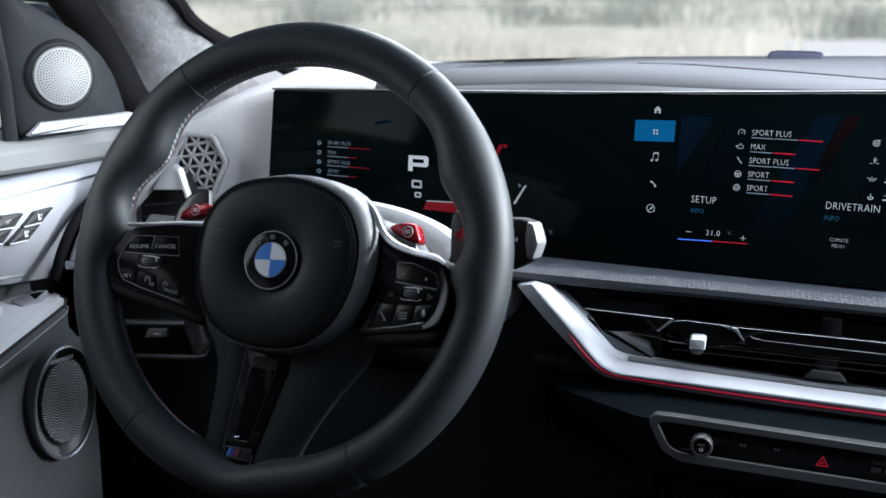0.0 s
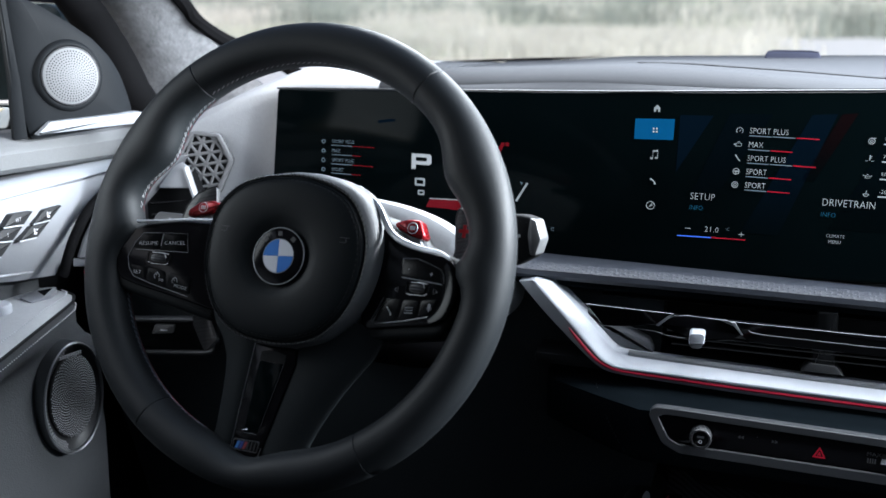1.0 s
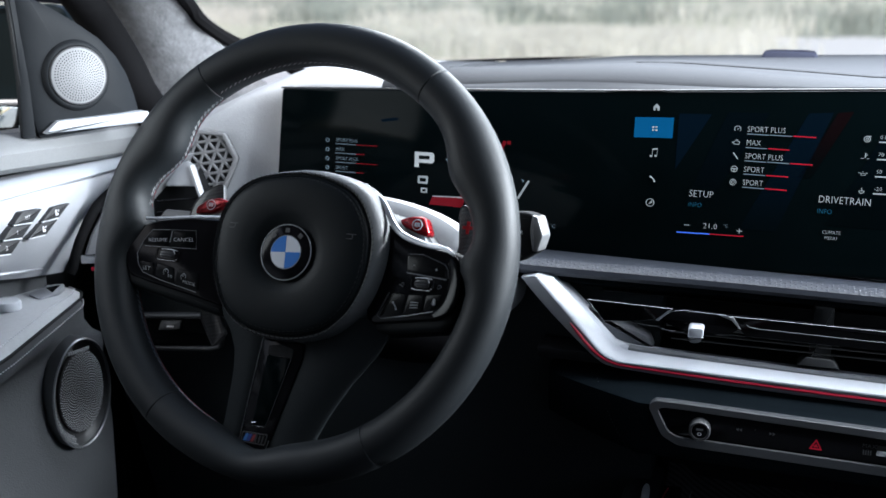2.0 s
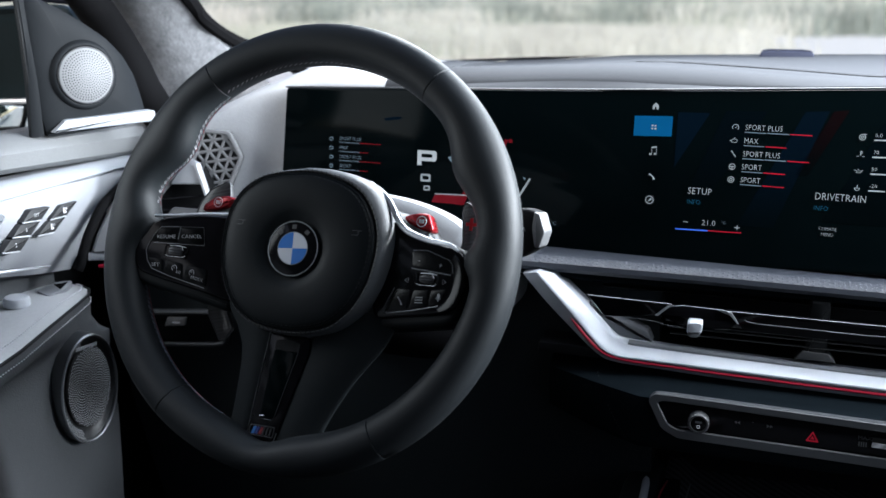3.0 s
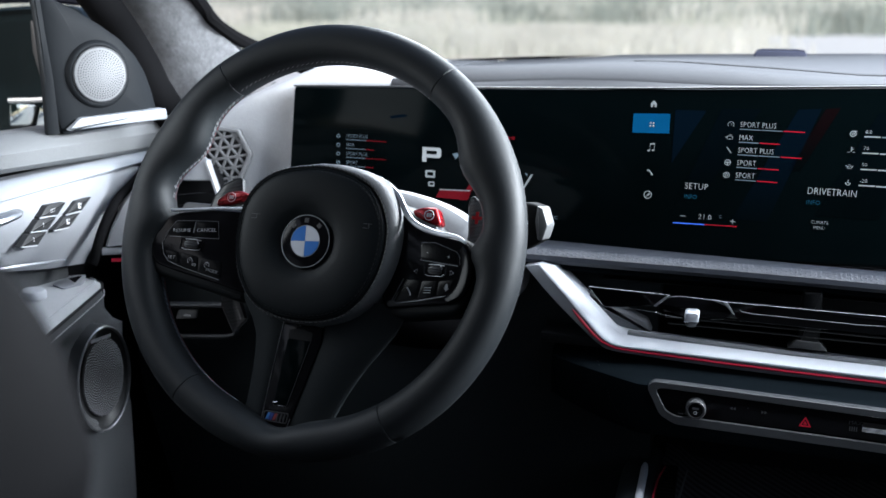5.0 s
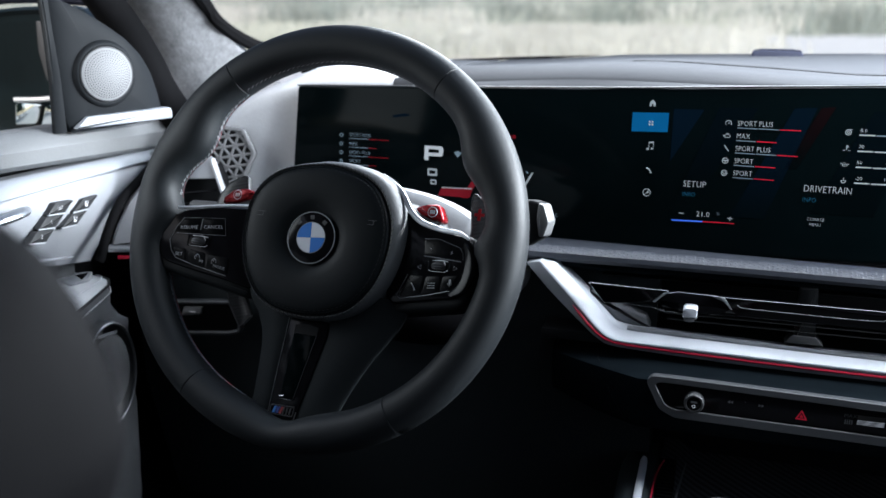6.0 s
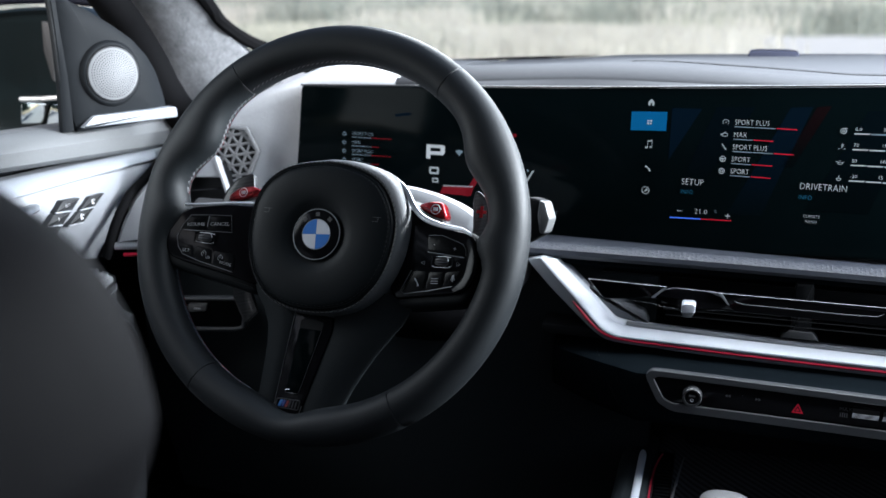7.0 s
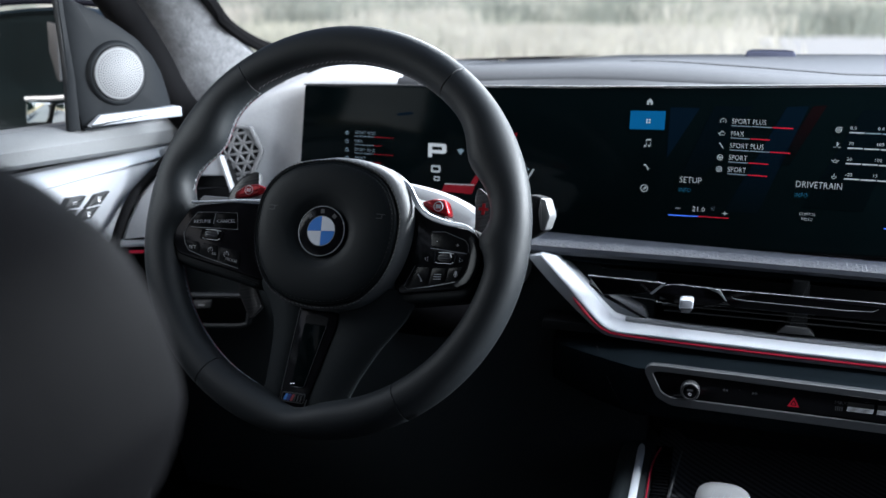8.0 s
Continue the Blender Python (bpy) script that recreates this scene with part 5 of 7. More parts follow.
    for i in range(260):
        x = -0.45 + i * 0.0042
        yf = 0.775 - 0.03 * max(0, x)
        for j in range(3):
            s = (j + 0.5 * (i % 2)) / 3.5
            c = Vector((x, yf + 0.002 + 0.014 * s, 1.0134 + 0.0030 * min(1, s * 2.2)))
            v = [bm.verts.new(c + Vector(d)) for d in ((-0.0018, 0, 0), (0, -0.0012, -0.0003), (0.0018, 0, 0), (0, 0.0012, 0.0003), (0, -0.0002, 0.0006))]
            for k in range(4):
                bm.faces.new((v[k], v[(k + 1) % 4], v[4]))
    tagged(part("embossing", bm, EMBOSS_DOT, t, smooth=False), kind="stuff")
    # dark strip below the ledge
    rows = [[(x, 0.80, 1.001), (x, 0.786 - 0.03 * max(0, x), 1.0025), (x, 0.783 - 0.03 * max(0, x), 0.998), (x, 0.80, 0.990)] for x in np.linspace(-0.20, 0.70, 20)]
    part("upper_frame", grid(rows, close_v=True, caps=True), LOWER_BLACK, t)
    # silver trim that drops beside the column and runs across
    MT = frame_of((0, 0.755, 0), (1, 0, 0), (0, 0, 1))
    outer = curve_through([(-0.1644, 0.762, 1.0059), (-0.1374, 0.757, 0.9801), (-0.1193, 0.754, 0.9621), (-0.1012, 0.751, 0.9442), (-0.0919, 0.750, 0.9385), (-0.0807, 0.750, 0.9355), (-0.0566, 0.750, 0.9352), (0.0282, 0.750, 0.9340), (0.1606, 0.750, 0.9325), (0.70, 0.750, 0.928)], 6)
    inner = curve_through([(-0.1500, 0.775, 1.0030), (-0.1275, 0.772, 0.9843), (-0.1106, 0.770, 0.9685), (-0.0924, 0.767, 0.9504), (-0.0846, 0.765, 0.9453), (-0.0738, 0.764, 0.9432), (-0.0526, 0.763, 0.9426), (0.0277, 0.763, 0.9407), (0.1617, 0.763, 0.9387), (0.70, 0.763, 0.934)], 6)
    under = curve_through([(-0.1796, 0.772, 1.0010), (-0.1564, 0.767, 0.9783), (-0.1376, 0.762, 0.9624), (-0.1132, 0.757, 0.9420), (-0.1014, 0.756, 0.9334), (-0.0900, 0.756, 0.9287), (-0.0621, 0.756, 0.9265), (0.0291, 0.756, 0.9231), (0.1627, 0.756, 0.9214), (0.70, 0.756, 0.916)], 6)

    def band(a, b, lift, mat, label, back=0.02):
        """A rounded bar between two edge lines."""
        rows = []
        for p, q in zip(a, b):
            d = q - p
            n = Vector((0, -0.8, 0.6))
            n = (n - d * (n.dot(d) / d.length_squared)).normalized()
            bk = Vector((0, back, 0))
            rows.append([p + bk, p, p + d * 0.05 + n * lift * 0.7, p + d * 0.18 + n * lift, p + d * 0.5 + n * lift * 1.15, p + d * 0.82 + n * lift, p + d * 0.95 + n * lift * 0.7, q, q + bk])
        return part("silver_trim" if mat is SILVER_PAINT else "trim_facet", grid(rows, close_v=True, caps=True), mat, t, label)
    band(outer, inner, 0.0014, SILVER_PAINT, "satin silver trim bar")
    band(under, [p + Vector((0, 0.0012, 0)) for p in outer], 0.0006, FACET, "darker facet below the trim bar", 0.012)
    red = curve_through([(-0.1292, 0.7560, 0.9667), (-0.1126, 0.7530, 0.9495), (-0.1009, 0.7515, 0.9398), (-0.0894, 0.7512, 0.9347), (-0.0783, 0.7512, 0.9330), (-0.0509, 0.7512, 0.9318), (0.0285, 0.7512, 0.9298), (0.1609, 0.7512, 0.9280), (0.70, 0.7512, 0.923)], 6)
    part("red_line", tube(red, [0.0005, 0.0009, 0.0012] + [0.0016] * (len(red) - 3), 8), RED_TRIM, t, "thin red accent line")
    shelf = curve_through([(-0.0760, 0.775, 0.9447), (-0.0537, 0.775, 0.9439), (0.0277, 0.775, 0.9416), (0.1634, 0.775, 0.9393), (0.70, 0.775, 0.934)], 6)
    rows = [[p + Vector((0, -0.0135, -0.0040)), p + Vector((0, -0.011, 0.0006)), p + Vector((0, -0.004, 0.0010)), p, p + Vector((0, 0.002, -0.006))] for p in shelf]
    part("inner_shelf", grid(rows, close_v=True, caps=True), VENT_GREY, t, "grey shelf behind the trim bar")
    # air vent inside the trim
    v = part("vent_recess", joined(block(-0.17, 0.70, 0.850, 0.860, 0.93, 1.004, 0), block(-0.16, 0.70, 0.76, 0.84, 0.928, 0.938, 0.001)), PLASTIC, t, "black air vent recess")
    cheek = [(-0.1180, 0.9740), (-0.1130, 0.9689), (-0.0890, 0.9455), (-0.0700, 0.9420), (-0.0540, 0.9405), (-0.0590, 0.9520), (-0.0800, 0.9595), (-0.1003, 0.9650), (-0.1120, 0.9760)]
    part("cheek", plate(rounded(cheek, 0.003), -0.05, -0.025, 0.003), VENT_GREY, v, "dark grey inner cheek", m=MT)
    for i, z in enumerate((0.9965, 0.9905, 0.968, 0.962, 0.956)):
        x0 = -0.105 if z > 0.98 else -0.044 + (0.968 - z) * 0.4
        b = 0.022 if z > 0.98 else 0.004
        bm = grid([[(x, 0.770 + b, z - 0.0012), (x, 0.768 + b, z), (x, 0.770 + b, z + 0.0010), (x, 0.805 + b, z + 0.004), (x, 0.806 + b, z + 0.0025), (x, 0.800 + b, z + 0.001)] for x in np.linspace(x0, 0.70, 12)], close_v=True, caps=True)
        part("slat", bm, DEEP, v)
    for x in (0.085, 0.30):
        part("divider", plate(rounded([(x - 0.008, 0.9445), (x + 0.012, 0.9445), (x + 0.010, 0.999), (x - 0.006, 0.999)], 0.002), -0.03, -0.018, 0.002), DEEP, v, m=MT)
    for x in (0.085, 0.30):
        part("divider_foot", plate(rounded([(x - 0.016, 0.9430), (x + 0.020, 0.9430), (x + 0.013, 0.9520), (x - 0.009, 0.9525)], 0.002), -0.03, -0.016, 0.002), PLASTIC_GREY, v, m=MT)
    blade = [(-0.1140, 0.9915), (-0.0385, 0.9902), (-0.0480, 0.9810), (-0.0515, 0.9785), (-0.0811, 0.9739), (-0.0985, 0.9727)]
    part("blade", plate(rounded(blade, 0.0012), -0.003, 0.001, 0.0012), GLOSS, v, "gloss black vent blade", m=MT)
    blade2 = [(0.006, 0.9892), (0.1546, 0.9883), (0.70, 0.984), (0.70, 0.966), (0.1567, 0.9709), (0.0251, 0.9715), (0.018, 0.9775)]
    part("blade", plate(rounded(blade2, 0.0012), -0.003, 0.001, 0.0012), GLOSS, v, "gloss black vent blade", m=MT)
    mid = [(-0.0515, 0.9785), (-0.0390, 0.9878), (-0.0293, 0.9897), (-0.0021, 0.9891), (0.0109, 0.9881), (0.0195, 0.9776), (0.012, 0.9712), (-0.0007, 0.9700), (-0.0269, 0.9690)]
    part("blade_middle", plate(rounded(mid, 0.002), -0.004, -0.001, 0.0015), GLOSS, v, m=MT)
    for pts, r in (([(-0.1140, 0.9916, 0.0012), (-0.0385, 0.9903, 0.0014)], 0.0008), ([(-0.1140, 0.9913, 0.001), (-0.0985, 0.9727, 0.001), (-0.0811, 0.9739, 0.001), (-0.0515, 0.9722, 0.000), (-0.0440, 0.9700, 0.0), (-0.0270, 0.9690, 0.0)], 0.0004),
                   ([(-0.0500, 0.9800, 0.0008), (-0.0390, 0.9880, 0.0008), (-0.0293, 0.9899, 0.0008), (-0.0021, 0.9893, 0.0008), (0.0109, 0.9886, 0.001), (0.1546, 0.9885, 0.001), (0.70, 0.9842, 0.001)], 0.0006), ([(0.0242, 0.9826, 0.001), (0.0262, 0.9808, 0.0012), (0.0346, 0.9797, 0.0012), (0.1235, 0.9789, 0.0012), (0.1490, 0.9797, 0.0012), (0.1538, 0.9828, 0.001)], 0.0007), ([(0.0, 0.9702, 0.0), (0.012, 0.9714, 0.0), (0.10, 0.9712, 0.0)], 0.0003)):
        part("chrome_edge", tube(pts, r * 0.6, 6), SATIN_DARK, v, m=MT)
    part("chrome_edge", plate([(-0.0385, 0.9902), (-0.0425, 0.9885), (-0.0525, 0.9788), (-0.0500, 0.9782)], 0.0, 0.0026, 0.0004), SATIN, v, m=MT)
    part("chrome_edge", plate([(0.0090, 0.9886), (0.0125, 0.9890), (0.0200, 0.9778), (0.0180, 0.9786)], -0.001, 0.0026, 0.0004), SATIN, v, m=MT)
    part("chrome_edge", plate([(-0.0000, 0.9890), (0.0100, 0.9888), (0.0130, 0.9842)], -0.002, 0.0014, 0.0004), SATIN_DARK, v, m=MT)
    MK = MT @ Matrix.Translation((-0.0170, 0.9735, -0.005))
    rows = []
    for w, k in ((-0.004, 1.0), (0.012, 1.0), (0.0155, 0.97), (0.0170, 0.88), (0.0174, 0.6)):
        rows.append([(p.x * k, p.y * k - 0.02 * p.x, w) for p in rounded([(-0.0070, -0.0040), (-0.0045, -0.0082), (0.0030, -0.0080), (0.0062, -0.0035), (0.0066, 0.0042), (0.0042, 0.0056), (-0.0048, 0.0050), (-0.0066, 0.0036)], 0.0016)])
    part("vent_knob", grid(rows, close_v=True, caps=True), SILVER_PAINT, v, "faceted silver vent knob", m=MK)
    # Lower facet takes a darker metal, so its shade is in the colour.
    part("knob_shade", plate(rounded([(-0.0064, -0.0036), (-0.0042, -0.0088), (0.0028, -0.0086), (0.0060, -0.0032)], 0.0015), -0.004, 0.0178, 0.0012), SATIN_DARK, v, "lower facet of the knob, its shade put in as darker metal", m=MK)
    part("knob_ring", tube([(-0.0066, -0.0036, 0.0172), (0.0062, -0.0032, 0.0172)], 0.0005, 6), CHROME, v, m=MK)
    # lower half
    rows = []
    for x in (-0.150, -0.140, -0.125, -0.11, -0.09, -0.06, 0.0, 0.2, 0.45, 0.70):
        e = max(0.0, min(1.0, (x + 0.150) / 0.09)) ** 0.8
        k = 0.05 * (1 - e)
        rows.append([(x, 0.79, 0.934), (x, 0.768 + k, 0.9245), (x, 0.756 + k, 0.9205), (x, 0.742 + k, 0.9165), (x, 0.728 + k, 0.9155), (x, 0.721 + k, 0.912), (x, 0.7195 + k, 0.900), (x, 0.722 + k, 0.885), (x, 0.727 + k, 0.868), (x + 0.02 * (1 - e), 0.742 + k, 0.853), (x + 0.03, 0.77 + k, 0.843), (x + 0.035, 0.83, 0.838), (x + 0.03, 0.86, 0.93)])
    part("lower_panel", grid(rows, close_v=True, caps=True), LOWER_BLACK, t, "dark leather lower panel")
    sp = curve_through([(-0.1010, 0.7490, 0.9186), (-0.0885, 0.7330, 0.8950), (-0.0760, 0.7330, 0.8720), (-0.0640, 0.7420, 0.8500), (-0.0460, 0.752, 0.8340)], 8)
    part("stitching", stitches(sp, 0.0036, 0.0024, 0.0004, (0, -1, 0), 0.1), THREAD_DARK, t)
    knee = grid([[(x, 0.86, 1.00), (x, 0.815, 0.995), (x, 0.795, 0.95), (x, 0.80, 0.80), (x, 0.85, 0.62), (x, 1.0, 0.55), (x, 1.05, 1.0)] for x in (-0.66, -0.5, -0.3, -0.10, -0.05)], close_v=True, caps=True)
    part("knee_panel", knee, LEATHER_KNEE, t, "black knee panel below the column")
    low = block(-0.05, 0.76, 0.86, 1.05, 0.60, 0.99, 0.01)
    part("lower_body", low, PLASTIC, t)
    # media control strip
    o = [(-0.0515, 0.9130), (-0.0465, 0.9197), (-0.030, 0.9200), (0.129, 0.9177), (0.42, 0.913), (0.42, 0.8760), (0.134, 0.8800), (-0.0240, 0.8815), (-0.0385, 0.8885)]
    cz = [(x, (z - 0.0) / math.cos(math.atan(0.10))) for x, z in o]
    MC2 = frame_of((0, 0.714 + 0.10 * (0 - 0.90), 0), (1, 0, 0), (0, 0.10, 1))
    outer_o = rounded(cz, 0.004)
    inner_o = rounded([(x, z / math.cos(math.atan(0.10))) for x, z in [(-0.0430, 0.9115), (-0.0390, 0.9138), (-0.029, 0.9140), (0.129, 0.9110), (0.412, 0.907), (0.412, 0.884), (0.134, 0.8885), (-0.0245, 0.8897), (-0.0330, 0.8935)]], 0.003)
    c = part("control_strip", ring_plate(outer_o, inner_o, -0.006, 0.0030, 0.0006), STRIP_GREY, t, "grey metal framed control strip", m=MC2)
    part("control_face", plate(inset(inner_o, -0.001), -0.006, 0.0005, 0.0005), GLOSS, c, "gloss black face", m=MC2)
    kx, kz = -0.0070, 0.9045
    rows = []
    for w, r in ((0.0, 0.0088), (0.010, 0.0088), (0.0115, 0.0080), (0.0115, 0.0068), (0.0105, 0.0064)):
        rows.append([(kx + r * math.cos(2 * math.pi * j / 48) * (1.025 if j % 2 and w < 0.011 else 1.0), kz + r * math.sin(2 * math.pi * j / 48) * (1.025 if j % 2 and w < 0.011 else 1.0), w) for j in range(48)])
    part("volume_knob", grid(rows, close_v=True, caps=True), PLASTIC_GREY, c, "knurled metal volume knob", m=MC2)
    part("knob_face", plate(arc(kx, kz, 0.0064, 0.0064, n=32), 0.0090, 0.0108, 0.0003), GLOSS, c, m=MC2)
    part("symbol", tube([(kx + 0.0013 * math.cos(q), kz - 0.0025 + 0.0013 * math.sin(q), 0.0109) for q in np.linspace(0, 2 * np.pi, 13)[:-1]], 0.0002, 4, closed=True), PRINT, c, m=MC2)
    part("symbol", bar(kx - 0.0028, kz + 0.0006, kx + 0.0028, kz + 0.0024, 0.0002, 0.0108), PRINT_DIM, c, m=MC2)
    for x, d in ((0.0235, -1), (0.0500, 1)):
        for q in (0.0, 0.0026):
            part("symbol", plate([(x + d * 0.0012 + q, 0.907), (x - d * 0.0010 + q, 0.9085), (x - d * 0.0010 + q, 0.9055)], 0.0005, 0.0008, 0.0001, steps=1), PRINT_DIM, c, m=MC2)
    part("symbol", bar(0.0372, 0.9085, 0.0378, 0.9092, 0.0002, 0.0006), PRINT_DIM, c, m=MC2)
    hz = [(0.0805, 0.8985), (0.0910, 0.8985), (0.0858, 0.9080)]
    part("hazard_symbol", ring_plate(rounded(hz, 0.001), rounded([(0.0826, 0.8998), (0.0890, 0.8998), (0.0858, 0.9056)], 0.0008), 0.0004, 0.0008, 0.0001), UI_RED, c, "red hazard triangle", m=MC2)
    part("hazard_symbol", plate([(0.0840, 0.9006), (0.0876, 0.9006), (0.0858, 0.9038)], 0.0004, 0.0008, 0.0001, steps=1), UI_RED, c, m=MC2)
    for x0, x1 in ((0.1310, 0.1530), (0.1560, 0.2000), (0.2030, 0.2250)):
        rows = [[(x, 0.9005, 0.0), (x, 0.9010, 0.0022), (x, 0.9065, 0.0055), (x, 0.9105, 0.0045), (x, 0.9115, 0.0)] for x in (x0, x0 + 0.0012, x1 - 0.0012, x1)]
        part("toggle", grid(rows, close_v=True, caps=True), CHROME, c, "chrome toggle key", m=MC2)
    words("MAX", 0.0034, (0.1205, 0.9075, 0.0006), MC2, PRINT_DIM, c, "caption")
    part("symbol", joined(*[bar(0.1215 + k * 0.0018, 0.9000, 0.1224 + k * 0.0018, 0.9040, 0.0003, 0.0005) for k in range(4)]), PRINT_DIM, c, m=MC2)
    # driver-side end: trim, vent and light switches
    # hexagonal speaker grille
    MH = frame_of((-0.545, 0.8355, 1.080), (0.93, 0.30, 0.0), (0.0, 0.12, 1.0))
    hexo = [(0.030, 0.004), (0.016, 0.033), (-0.014, 0.036), (-0.034, 0.006), (-0.022, -0.034), (0.014, -0.032)]
    h = part("speaker_grille", ring_plate(rounded(hexo, 0.004), inset(rounded(hexo, 0.004), 0.0045), -0.006, 0.003, 0.001), GRILLE, t, "silver lattice speaker grille", m=MH)
    part("backing", plate(rounded(hexo, 0.004), -0.008, -0.003, 0.001), HOLE, h, m=MH)
    lat = []
    ho = [Vector(p) for p in inset(rounded(hexo, 0.004), 0.003)]
    for ang in (0, 60, 120):
        d = Vector((math.cos(radians(ang + 8)), math.sin(radians(ang + 8))))
        nrm = Vector((-d.y, d.x))
        for k in range(-4, 5):
            off = k * 0.0118
            hits = []
            for i in range(len(ho)):
                p, q = ho[i], ho[(i + 1) % len(ho)]
                a, b = p.dot(nrm) - off, q.dot(nrm) - off
                if a * b < 0:
                    hits.append(p + (q - p) * (a / (a - b)))
            if len(hits) >= 2:
                lat.append(tube([(hits[0].x, hits[0].y, -0.0006), (hits[1].x, hits[1].y, -0.0006)], 0.0016, 6, flat=0.8))
    part("lattice", joined(*lat), GRILLE, h, "triangular silver lattice", m=MH)
    # side vent with silver frame
    sv = part("side_vent", joined(tube([(-0.555, 0.812, 1.080), (-0.5365, 0.806, 1.034), (-0.538, 0.806, 1.026), (-0.548, 0.804, 1.018), (-0.596, 0.792, 1.012)], 0.0044, 8, flat=0.6)), CAP_SATIN, t, "silver framed side air vent")
    part("vent_recess", grid([[(x, y + 0.05, z0), (x, y + 0.02, z0 - 0.001), (x, y + 0.02, z1), (x, y + 0.05, z1)] for x, y, z0, z1 in ((-0.602, 0.785, 1.062, 0.998), (-0.585, 0.79, 1.066, 1.004), (-0.555, 0.80, 1.074, 1.015), (-0.538, 0.80, 1.034, 1.018))], close_v=True, caps=True), PLASTIC, sv)
    part("visor", plate(rounded([(-0.024, 0.009), (-0.0085, 0.031), (0.001, 0.037), (0.0095, 0.030), (0.0135, 0.009)], 0.003), -0.006, 0.0, 0.001), DOOR_SATIN, sv, "pale silver vent visor", m=frame_of((-0.558, 0.8025, 1.05), (0.954, 0.30, 0), (0, 0.25, 1)))
    for z in (1.046, 1.034, 1.024):
        part("slat", tube([(-0.590, 0.794, z - 0.004), (-0.548, 0.806, z)], 0.0022, 6, flat=0.5), GLOSS, sv)
    # satin end cap that faces the door's edge
    rows = []
    for z, x, y in ((1.090, -0.592, 0.785), (1.080, -0.598, 0.778), (1.059, -0.614, 0.764), (1.038, -0.630, 0.752), (1.012, -0.640, 0.742), (0.992, -0.646, 0.737)):
        rows.append([(x - 0.012, y + 0.03, z), (x, y + 0.002, z), (x + 0.004, y, z), (x + 0.018, y + 0.008, z + 0.001), (x + 0.026, y + 0.014, z + 0.001), (x + 0.030, y + 0.020, z), (x + 0.030, y + 0.045, z), (x + 0.02, y + 0.060, z)])
    part("end_cap", grid(rows, close_v=True, caps=True), CAP_SATIN, t, "satin grey end cap beside the door")
    part("red_line", tube([(-0.640, 0.740, 0.9762), (-0.60, 0.764, 0.974), (-0.52, 0.80, 0.974)], 0.0022, 8), RED_TRIM, t, "thin red accent line")
    part("silver_trim", tube([(-0.648, 0.736, 0.987), (-0.60, 0.766, 0.984), (-0.50, 0.805, 0.984)], 0.0050, 8, flat=0.9), SATIN, t, "satin silver trim bar")
    MS = frame_of((-0.560, 0.765, 0.905), (0.97, 0.18, 0), (0, 0.1, 1))
    so = rounded([(-0.055, 0.018), (0.052, 0.022), (0.056, 0.012), (0.052, -0.016), (0.04, -0.019), (-0.055, -0.022)], 0.004)
    s = part("light_switch", ring_plate(so, inset(so, 0.0045), -0.008, 0.004, 0.0015), STRIP_GREY, t, "grey framed light switch panel", m=MS)
    part("switch_face", plate(inset(so, 0.003), -0.008, -0.001, 0.0005), KEY_BLACK, s, m=MS)
    part("switch", plate(rounded([(-0.018, 0.002), (0.006, 0.004), (0.008, 0.013), (-0.014, 0.0125)], 0.0015), -0.001, 0.003, 0.001), STALK_GREY, s, "pale grey switch", m=MS)
    part("symbol", bar(-0.008, 0.006, 0.000, 0.0075, 0.0002, 0.0030), PRINT, s, m=MS)
    return t


dashboard()


